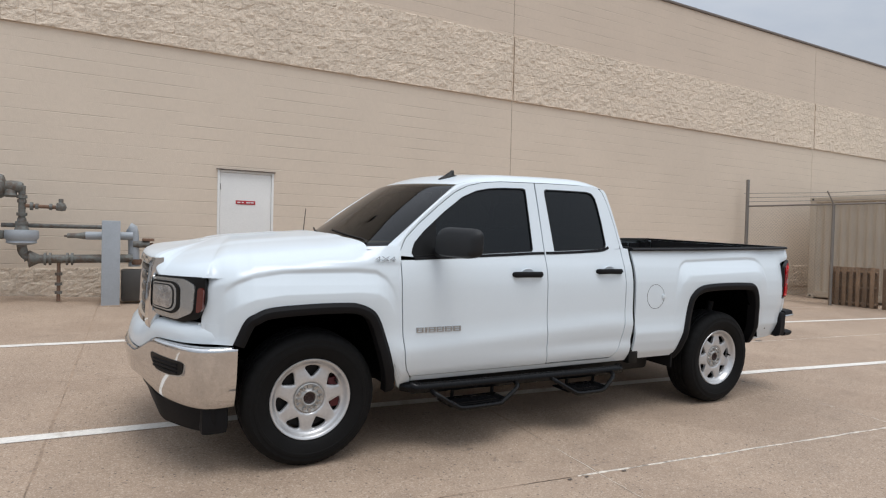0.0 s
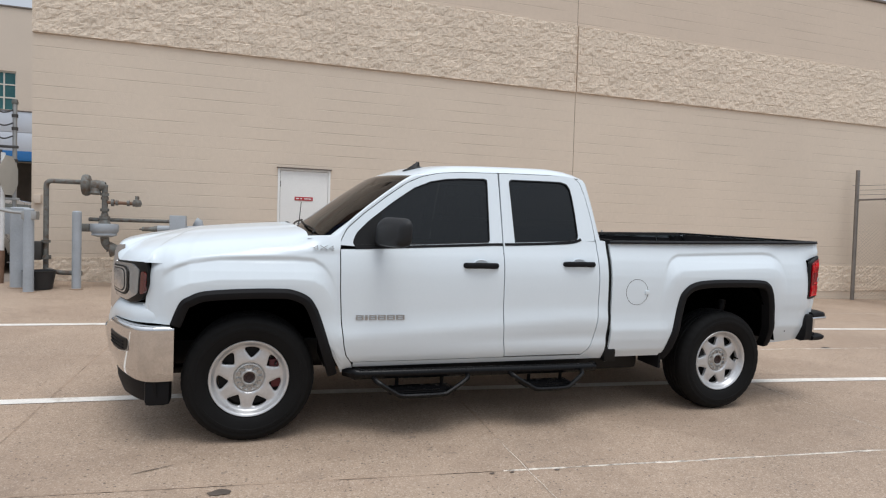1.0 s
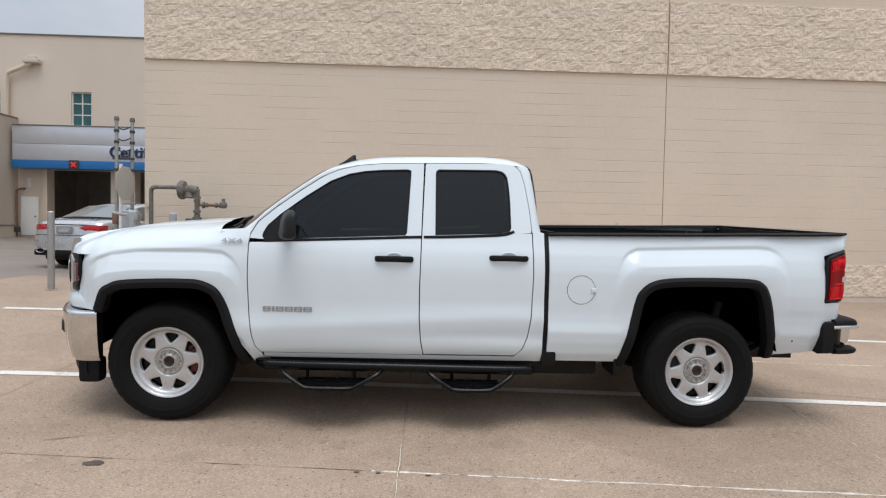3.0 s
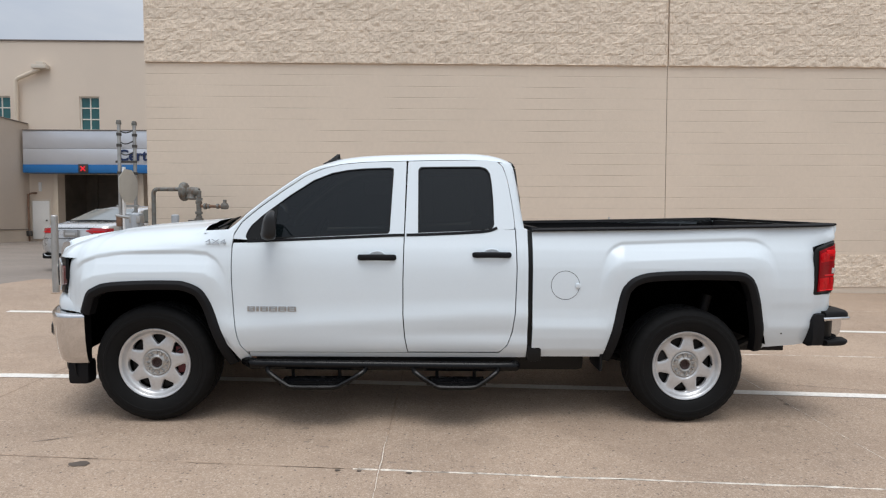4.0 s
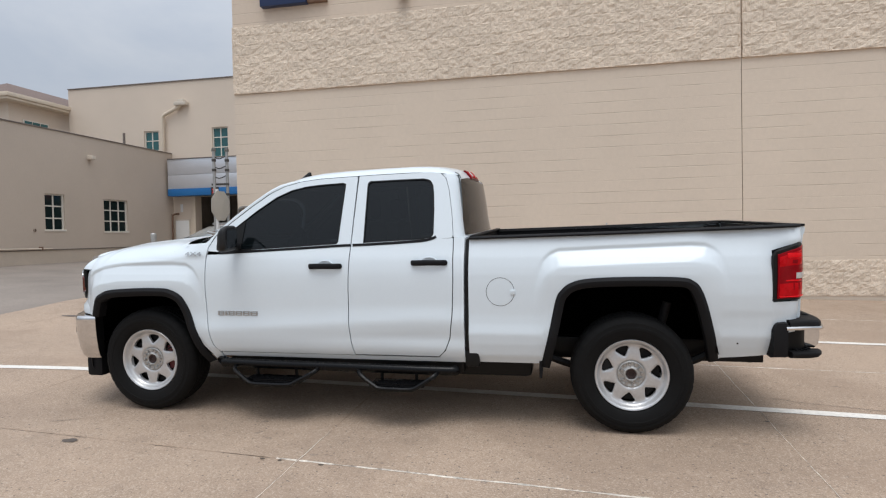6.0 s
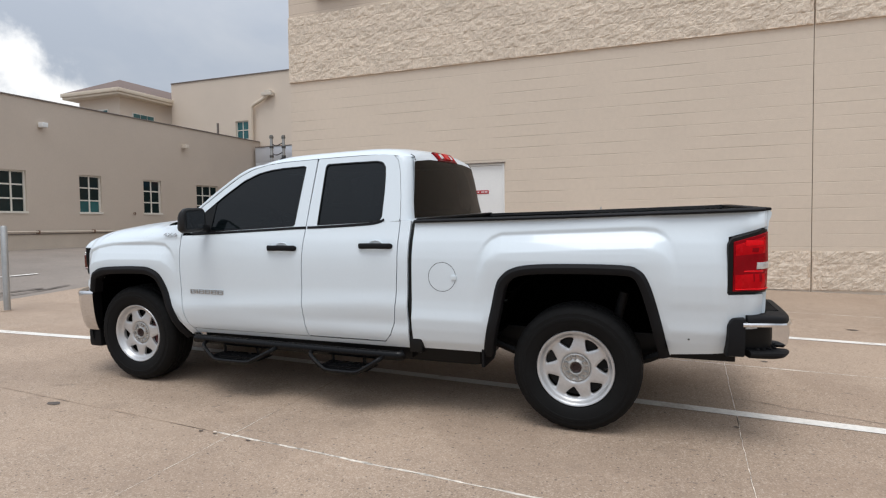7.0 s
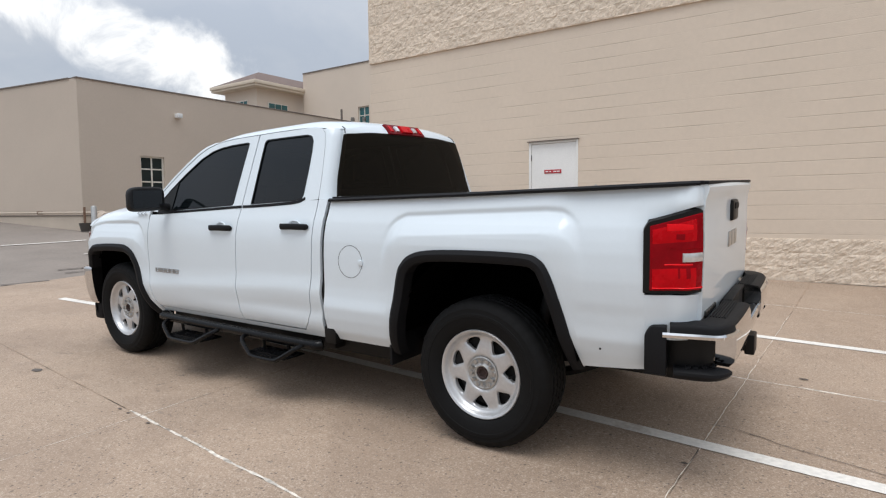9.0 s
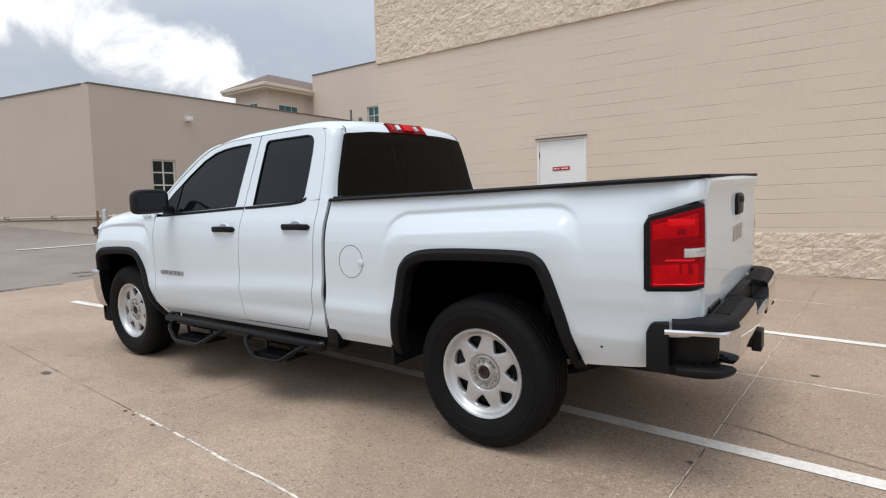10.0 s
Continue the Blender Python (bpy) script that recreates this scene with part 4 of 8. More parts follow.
INN = INN + [(2 * YC - y, z) for y, z in reversed(INN[:-1])]


def back_top(y):
    """The cab's rear top edge: the pillar's corner, then the strip over the window."""
    z0 = 1.80
    xa = max(c_edge(z0) + GAP, back_x(z0) - CORNER)
    y0 = flank(xa, z0)
    if y < OUT[4][0]:
        t = math.acos(min(1.0, max(0.0, 1 - (y - y0) / (CORNER * 0.9))))
        return xa + (back_x(z0) + 0.012 - xa) * math.sin(t), z0
    z = float(np.interp(y, [OUT[4][0], 0.60, YC], [1.80, 1.842, 1.857]))
    return back_skin(y, z), z


def roof_pt(u, v):
    """u across, v from windscreen to back."""
    s = abs(2 * u - 1)
    side = 1 if u > 0.5 else -1
    x_edge = 1.05 + (2.345 - 1.05) * v
    bow = 1 - s ** 2
    x = x_edge - 0.130 * bow * (1 - v) + 0.080 * bow ** 0.6 * v
    ze = roof_edge(x_edge) + 0.004
    ye = flank(x_edge, ze - 0.004)
    # rounded rail, then a shallow crown
    k = 1 - s
    rail = 1 - (1 - min(1.0, k / 0.22)) ** 2.4
    z = ze + (0.032 + 0.013 * sstep(0.0, 0.45, v)) * rail + 0.028 * (1 - s ** 2)
    if v < 0.25:
        z -= 0.020 * (1 - v / 0.25) ** 2 * rail
    if v > 0.86:
        z -= 0.020 * ((v - 0.86) / 0.14) ** 2 * rail
    y = YC + side * s * (YC - ye)
    w = sstep(0.78, 1.0, v)
    ex, ez = back_top(min(y, 2 * YC - y))
    return (x + (ex - x) * w, y, z + (ez - z) * w ** 1.6)


part("roof", Mesh().grid(roof_pt, 48, 30), PAINT, truck, "white roof panel")

n = 120
A, B = resample(OUT, n), resample(INN, n)
for s in range(5):
    for k in range(n):
        p = A[k] + (B[k] - A[k]) * s / 4
        g.v.append((back_skin(p[0], p[1]), p[0], p[1]))
for s in range(4):
    for k in range(n):
        g.f.append((s * n + k, s * n + (k + 1) % n, (s + 1) * n + (k + 1) % n, (s + 1) * n + k))
part("cab_back", g, PAINT, truck)
part("cab_back_lower", Mesh().box(2.46, 2.53, 0.115, 2 * YC - 0.115, 0.55, 1.35, 0.01), PAINT, truck)
g = Mesh()
cB = sum(B) / n
for s in range(6):
    for k in range(n):
        p = cB + (B[k] - cB) * (1.012 - s / 6)
        g.v.append((back_skin(p[0], p[1]) + 0.003, p[0], p[1]))
g.v.append((back_skin(cB[0], cB[1]) + 0.003, cB[0], cB[1]))
for s in range(5):
    for k in range(n):
        g.f.append((s * n + k, s * n + (k + 1) % n, (s + 1) * n + (k + 1) % n, (s + 1) * n + k))
g.f += [(5 * n + k, 5 * n + (k + 1) % n, 6 * n) for k in range(n)]
part("rear_window", g, REARTINT, truck, "dark brown tinted rear window")
ditch = [np.array(roof_pt(0.060, v)) + np.array([0.0, 0, 0.001]) for v in (0.94, 0.955, 0.97, 0.985, 1.0)] + [np.array([2.464, 0.338, 1.778])]
drip = Mesh().tube(smooth_line(ditch, 3), 0.0035, 8)
part("roof_ditch", mirrored(drip), SATIN, truck, "black roof seam")
part("roof_ditch", drip, SATIN, truck)

# high brake lamp at the roof's back edge
def lamp_block(y0, y1, t0, t1, lift):
    """A block on the sloping strip over the rear window; t runs down the strip."""
    a, b = Vector((2.420, 0, 1.862)), Vector((2.482, 0, 1.792))
    n = Vector((0.74, 0, 0.66))
    g, loops = Mesh(), []
    for y, k in ((y0, 0.35), (y0 + 0.008, 1.0), (y1 - 0.008, 1.0), (y1, 0.35)):
        bow = -0.010 * ((y - YC) / 0.22) ** 2
        p, q = a.lerp(b, t0), a.lerp(b, t1)
        loops.append([(w.x + bow, y, w.z + bow * 0.6) for w in (p - n * 0.03, p + n * lift * k, p.lerp(q, 0.5) + n * (lift + 0.002) * k, q + n * lift * k, q - n * 0.03)])
    return g.ring(loops)


chm = part("high_brake_lamp", lamp_block(0.795, 1.245, 0.0, 1.0, 0.020), LAMP_RED, truck, "red and clear high brake lamp")
part("stop_lens", lamp_block(0.950, 1.090, 0.16, 0.84, 0.023), RED, chm)
for y0, y1 in ((0.885, 0.930), (1.110, 1.155)):
    part("cargo_lens", lamp_block(y0, y1, 0.25, 0.75, 0.023), CLEAR, chm)
for y0, y1 in ((0.815, 0.860), (1.180, 1.225)):
    part("stop_lens", lamp_block(y0, y1, 0.2, 0.8, 0.023), RED, chm)

# fin aerial and mast
fin, loops = Mesh(), []
FIN_Y = 0.585
for t in (0, 0.12, 0.25, 0.45, 0.65, 0.85, 1.0):
    w = 0.040 * (1 - t) ** 0.7 + 0.006
    x0, x1 = 1.055 + 0.105 * t ** 0.8, (1.275 if t < 0.2 else 1.270 - 0.085 * min(1.0, (t - 0.2) / 0.12)) - 0.005 * t
    loops.append([(x0 + (x1 - x0) * k, FIN_Y + w * sg * math.sin(math.pi * min(1, 0.12 + 0.8 * k)), 1.806 + 0.014 * k * (1 - t) + 0.072 * t) for k, sg in ((0, 1), (0.3, 1), (0.7, 1), (1, 1), (1, -1), (0.7, -1), (0.3, -1), (0, -1))])
fin.ring(loops)
aerial = part("roof_aerial", fin, SATIN, truck, "black fin aerial")
dome = Mesh().ring([[(1.175 + 0.125 * k * math.cos(a), FIN_Y + 0.042 * k * math.sin(a), 1.798 + 0.012 * math.cos(a) * k + h) for a in [2 * math.pi * j / 24 for j in range(24)]] for k, h in ((1.0, 0.0), (0.97, 0.014), (0.86, 0.027), (0.65, 0.035), (0.3, 0.039))])
part("aerial_base", dome, SATIN, aerial)
part("mast_aerial", Mesh().tube([(0.40, 1.88, 1.30), (0.40, 1.88, 1.34), (0.405, 1.88, 1.36), (0.42, 1.885, 1.545)], [0.012, 0.011, 0.004, 0.003], 8), SATIN, truck, "black mast aerial")

# --- bed ---
rail_z = along([(2.50, 1.338), (3.55, 1.362), (4.60, 1.392), (4.80, 1.396)])
TAIL_X = 4.503


def bed_low(x):
    if REAR_ARCH[0][0] < x < REAR_ARCH[-1][0]:
        return arch_r(x)
    return float(np.interp(x, [2.5, 3.05, 4.165, 4.505, 4.512, 4.71], [0.462, 0.462, 0.518, 0.548, 0.70, 0.70]))


bed = panel(lambda z: 2.557, lambda z: TAIL_X, bed_low, rail_z, 170, 64)
tail_top = along([(4.50, 1.236), (4.71, 1.302)])
bed_up = panel(lambda z: TAIL_X, lambda z: 4.708, tail_top, rail_z, 16, 6)
bed_dn = panel(lambda z: TAIL_X, lambda z: 4.708, bed_low, lambda x: 0.902, 16, 14)
for q in (bed_up, bed_dn):
    bed.add(q.v, q.f)
ret = Mesh().grid(lambda u, v: (4.708 + 0.010 * math.sin(u * math.pi / 2), flank(4.708, tail_top(4.708) + (rail_z(4.708) - tail_top(4.708)) * v) * (1 - u) + 0.216 * u, tail_top(4.708) + (rail_z(4.708) - tail_top(4.708)) * v), 6, 6)
bed.add(ret.v, ret.f)
bed_side = part("bed_side", bed, PAINT, truck, "white bed side with a round fuel door")
part("bed_side", mirrored(bed), PAINT, truck)
cap = Mesh()
loops = []
for k in range(45):
    x = 2.555 + (4.705 - 2.555) * k / 44
    y, z = flank(x, 1.28), rail_z(x)
    loops.append([(x, y - 0.004, z - 0.006), (x, y - 0.006, z + 0.004), (x, y + 0.006, z + 0.013), (x, y + 0.075, z + 0.014), (x, y + 0.085, z - 0.01), (x, y + 0.03, z - 0.01)])
cap.ring(loops)
cap.box(4.66, 4.722, flank(4.705, 1.28) + 0.004, 0.222, rail_z(4.7) - 0.004, rail_z(4.7) + 0.0135, 0.004)
part("bed_rail_cap", cap, TRIM, truck, "black plastic bed rail cap")
part("bed_rail_cap", mirrored(cap), TRIM, truck, "black plastic bed rail cap")
inner = Mesh()
for y0, y1, w0, w1 in ((0.10, 0.125, 0.125, 0.66), (1.915, 1.94, 1.38, 1.915)):
    e = 0.055 if y0 < 1 else -0.055
    inner.box(2.56, 3.0, y0 + e * 0.4, y1 + e * 0.4, 0.80, 1.345).box(3.0, 4.32, y0 + e * 0.4, y1 + e * 0.4, 1.085, 1.345).box(4.32, 4.50, y0 + e, y1 + e, 0.80, 1.345)
    inner.box(3.0, 4.32, w0, w1, 1.085, 1.10).box(2.99, 3.005, w0, w1, 0.80, 1.10).box(4.315, 4.33, w0, w1, 0.80, 1.10)
    inner.box(3.005, 4.315, 0.645 if w0 < 1 else 1.38, 0.66 if w0 < 1 else 1.395, 0.80, 1.085)
inner.box(4.49, 4.66, 0.24, 0.26, 0.80, 1.37).box(4.49, 4.66, 1.78, 1.80, 0.80, 1.37).box(4.48, 4.50, 0.16, 0.26, 0.80, 1.36).box(4.48, 4.50, 1.78, 1.88, 0.80, 1.36).box(2.560, 2.575, 0.105, 1.935, 0.80, 1.348)
part("bed_inner_wall", inner, TRIM, truck, "black bed liner wall")
part("bed_floor", Mesh().box(2.58, 3.0, 0.125, 1.915, 0.78, 0.81).box(3.0, 4.32, 0.65, 1.39, 0.78, 0.81).box(4.32, 4.48, 0.125, 1.915, 0.78, 0.81).box(4.48, 4.66, 0.26, 1.78, 0.78, 0.81), TRIM, truck)
part("front_rail_cap", Mesh().box(2.558, 2.60, 0.10, 1.94, 1.345, 1.362, 0.006), TRIM, truck)
for x in (3.62, 4.52):
    part("tie_down", Mesh().box(x - 0.006, x + 0.006, 1.90, 1.915, 1.34, 1.40, 0.002), DULL, truck)

# fuel door
fx, fz, fr = 2.777, 0.962, 0.0965
ringm = Mesh()
loops = []
for rr_, dd in ((fr + 0.002, 0.001), (fr + 0.001, -0.001), (fr - 0.001, -0.001), (fr - 0.002, 0.001)):
    loops.append([(fx + rr_ * math.cos(t), flank(fx + rr_ * math.cos(t), fz + rr_ * math.sin(t)) + dd, fz + rr_ * math.sin(t)) for t in [2 * math.pi * k / 48 for k in range(48)]])
ringm.ring(loops, True, False)
part("fuel_door", ringm, SATIN, bed_side, "round fuel door")
part("fuel_latch", Mesh().box(fx + 0.068, fx + 0.104, flank(fx, fz) - 0.010, flank(fx, fz) + 0.002, fz - 0.018, fz + 0.014, 0.006), PAINT, bed_side)

# gap between cab and bed, with its bracket
gap_g = Mesh()
gap_z = [0.48 + (1.335 - 0.48) * k / 20 for k in range(21)]
gap_g.ring([[(2.531, flank(2.54, z) + 0.016, z), (2.556, flank(2.54, z) + 0.016, z), (2.556, 2 * YC - flank(2.54, z) - 0.016, z), (2.531, 2 * YC - flank(2.54, z) - 0.016, z)] for z in gap_z])
part("cab_gap", gap_g, SATIN, truck)
part("gap_bracket", Mesh().box(2.525, 2.625, 0.012, 0.09, 0.432, 0.545, 0.018), SATIN, truck, "black gap bracket under the cab corner")


def flare(arch, width=0.056):
    P = smooth_line(arch, 5)
    c = np.array([sum(p[0] for p in P) / len(P), 0.55])
    loops = []
    for i, p in enumerate(P):
        d = P[min(i + 1, len(P) - 1)] - P[max(i - 1, 0)]
        d /= np.linalg.norm(d)
        nr = np.array([d[1], -d[0]])
        if np.dot(c - p, nr) < 0:
            nr = -nr
        y = flank(p[0], p[1])
        q = p + nr * width
        a = p - nr * 0.006
        loops.append([(a[0], y + 0.010, a[1]), (a[0], y - 0.006, a[1]), (*(lambda m: (m[0], y - 0.022, m[1]))(p + nr * 0.016),), (*(lambda m: (m[0], y - 0.020, m[1]))(p + nr * width * 0.75),), (q[0], y - 0.008, q[1]), (q[0], y + 0.07, q[1])])
    return Mesh().ring(loops, True, True)


for arch in (FRONT_ARCH[1:], REAR_ARCH):
    f = flare(arch)
    part("fender_flare", f, TRIM, truck, "black textured fender flare")
    part("fender_flare", mirrored(f), TRIM, truck, "black textured fender flare")

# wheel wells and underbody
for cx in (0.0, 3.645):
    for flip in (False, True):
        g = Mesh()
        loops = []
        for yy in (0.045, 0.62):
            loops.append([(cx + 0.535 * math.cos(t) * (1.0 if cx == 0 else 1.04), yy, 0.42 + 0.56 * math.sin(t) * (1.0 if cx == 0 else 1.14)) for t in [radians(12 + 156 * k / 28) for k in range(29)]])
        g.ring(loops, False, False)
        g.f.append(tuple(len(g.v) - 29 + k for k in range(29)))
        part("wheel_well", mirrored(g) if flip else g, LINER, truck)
part("chassis", Mesh().box(-0.55, 4.6, 0.50, 0.60, 0.40, 0.56, 0.01).box(-0.55, 4.6, 1.44, 1.54, 0.40, 0.56, 0.01).box(0.62, 2.50, 0.10, 1.94, 0.46, 0.52).box(2.6, 3.05, 0.14, 0.6, 0.46, 0.70, 0.03).box(4.2, 4.46, 0.10, 1.94, 0.58, 0.78).box(4.46, 4.66, 0.26, 1.78, 0.60, 0.78).box(2.60, 4.45, 0.66, 1.38, 0.72, 0.775), SATIN, truck)
part("fuel_tank", Mesh().box(1.95, 2.98, 0.22, 0.78, 0.31, 0.56, 0.05), SATIN, truck)
part("gearbox", Mesh().box(0.35, 1.45, 0.78, 1.26, 0.27, 0.60, 0.06).box(1.45, 3.4, 0.98, 1.06, 0.36, 0.44, 0.03), SATIN, truck)
part("muffler", Mesh().box(1.85, 2.65, 1.22, 1.62, 0.31, 0.50, 0.06), SATIN, truck)
part("spare_tyre", Mesh().lathe([(0.19, 0.0), (0.24, -0.10), (0.34, -0.11), (0.375, -0.06), (0.375, 0.06), (0.34, 0.11), (0.24, 0.10)], (4.18, YC, 0.47), "z", 32, True), RUBBER, truck, "spare tyre under the bed")
part("skid_plate", Mesh().box(-0.60, 0.10, 0.66, 1.38, 0.29, 0.34, 0.02), SATIN, truck)
# added blocks, not seen parts: they keep light from under the truck
for g in (Mesh().box(0.66, 2.50, 0.13, 0.50, 0.355, 0.46, 0.02),):
    part("rocker_guard", g, SATIN, truck, "added black block that stops light under the sill")
    part("rocker_guard", mirrored(g), SATIN, truck, "added black block that stops light under the sill")
part("rear_axle", Mesh().tube([(3.645, 0.25, 0.40), (3.645, 0.85, 0.40), (3.645, 0.95, 0.40), (3.645, 1.10, 0.40), (3.645, 1.20, 0.40), (3.645, 1.80, 0.40)], [0.05, 0.05, 0.14, 0.14, 0.05, 0.05], 14), SATIN, truck)
part("leaf_spring", Mesh().tube(smooth_line([(3.02, 0.42, 0.45), (3.30, 0.42, 0.36), (3.645, 0.42, 0.33), (4.0, 0.42, 0.38), (4.30, 0.42, 0.52)], 4), 0.028, 6), SATIN, truck)
part("shock_absorber", Mesh().tube([(3.78, 0.36, 0.40), (3.86, 0.36, 0.62), (3.86, 0.36, 0.62), (3.92, 0.36, 0.85)], [0.022, 0.022, 0.032, 0.032], 10), BRAKE_OR_SHADE, truck)
part("exhaust", Mesh().tube(smooth_line([(0.55, 0.28, 0.42), (0.75, 0.26, 0.40), (1.0, 0.45, 0.40), (2.6, 0.60, 0.42)], 5), 0.032, 10), M["rust"], truck)
part("front_axle", Mesh().tube([(0, 0.22, 0.40), (0, 0.8, 0.42), (0, 1.25, 0.42), (0, 1.82, 0.40)], 0.035, 10), SATIN, truck)
part("mud_flap", Mesh().box(3.035, 3.055, 0.04, 0.30, 0.36, 0.62, 0.006, pose(0, 0, 0)), TRIM, truck)

# --- wheels ---
def tyre_mesh():
    """All-terrain tyre: ribbed sidewall, shoulder lugs and four sipe-cut ribs."""
    n = 180
    prof = [(0.238, 0.030, 0), (0.244, 0.016, 0), (0.262, 0.004, 0), (0.290, -0.006, 0), (0.312, -0.010, 0), (0.314, -0.0125, 0), (0.330, -0.0125, 0), (0.332, -0.010, 0), (0.352, -0.006, 0), (0.356, -0.007, 1), (0.370, 0.001, 1), (0.382, 0.010, 1), (0.391, 0.022, 1), (0.397, 0.036, 1), (0.400, 0.050, 1), (0.400, 0.066, 1)]
    for r, a, b, kind in ((0.4015, 0.083, 0.108, 2), (0.402, 0.122, 0.146, 3), (0.4015, 0.160, 0.185, 4)):
        prof += [(0.390, a - 0.010, 0), (0.390, a - 0.003, 0), (r, a, kind), (r, (a + b) / 2, kind + 3), (r, b, kind)]
    prof += [(0.390, 0.188, 0), (0.390, 0.197, 0), (0.400, 0.200, 1), (0.397, 0.230, 1), (0.386, 0.246, 1), (0.345, 0.262, 0), (0.262, 0.254, 0), (0.238, 0.240, 0)]
    g = Mesh()
    for r, y, kind in prof:
        for k in range(n):
            t = 2 * math.pi * k / n
            cut = kind and (k + 2 * kind) % (5 if kind == 1 else 4) == 0
            rr_ = r - ((0.0022 if kind == 1 else 0.0055) if cut else 0.0)
            g.v.append((rr_ * math.cos(t), y + (0.0015 if cut and r < 0.395 and y < 0.1 else 0.0), rr_ * math.sin(t)))
    for i in range(len(prof) - 1):
        for k in range(n):
            g.f.append((i * n + k, i * n + (k + 1) % n, (i + 1) * n + (k + 1) % n, (i + 1) * n + k))
    return g


def rim_mesh():
    """Silver steel wheel with seven rounded triangular openings."""
    face = along([(0.05, 0.060), (0.090, 0.056), (0.095, 0.049), (0.104, 0.045), (0.14, 0.046), (0.178, 0.051), (0.194, 0.052), (0.206, 0.048)])
    g = Mesh()
    sector = 2 * math.pi / 7
    steps = 5
    lo, hi = 0.090, 0.206
    edge = [(lo + (hi - lo) * k / 16, -sector / 2) for k in range(16)] + [(hi, -sector / 2 + sector * k / 18) for k in range(18)] + [(hi - (hi - lo) * k / 16, sector / 2) for k in range(16)] + [(lo, sector / 2 - sector * k / 14) for k in range(14)]
    tri = smooth_line([(0.130, -0.058), (0.126, 0.0), (0.130, 0.058), (0.146, 0.145), (0.163, 0.210), (0.180, 0.252), (0.192, 0.205), (0.196, 0.0), (0.192, -0.205), (0.180, -0.252), (0.163, -0.210), (0.146, -0.145), (0.130, -0.058)], 4)[:-1]
    # both outlines start on the inner left corner
    tri = [(p[0], p[1]) for p in tri]
    outer, n = [np.array(p) for p in edge], len(edge)
    k0 = min(range(len(tri)), key=lambda k: (tri[k][0] - 0.130) ** 2 + (tri[k][1] + 0.058) ** 2)
    tri = tri[k0:] + tri[:k0]
    tri = [tri[0]] + tri[:0:-1]
    # match by angle about the opening's centre
    def about(p):
        return math.atan2(p[1] * 0.165, p[0] - 0.166)
    fine = resample(tri, 240)
    table = sorted((about(p), p[0], p[1]) for p in fine)
    ang = [t[0] for t in table]
    def on_hole(a):
        return np.array([np.interp(a, ang, [t[1] for t in table], period=2 * math.pi), np.interp(a, ang, [t[2] for t in table], period=2 * math.pi)])
    inner = [on_hole(about(p)) for p in outer]
    for q in range(7):
        base = len(g.v)
        mid = q * sector
        for st in range(steps + 1):
            for k in range(n):
                p = outer[k] + (inner[k] - outer[k]) * (st / steps)
                y = face(p[0])
                y += 0.005 * (st / steps) ** 8
                g.v.append((p[0] * math.cos(mid + p[1]), y, p[0] * math.sin(mid + p[1])))
        for k in range(n):
            v = g.v[base + steps * n + k]
            g.v.append((v[0], v[1] + 0.020, v[2]))
        for st in range(steps + 1):
            for k in range(n):
                a, b = base + st * n, base + (st + 1) * n
                g.f.append((a + k, a + (k + 1) % n, b + (k + 1) % n, b + k))
    return g


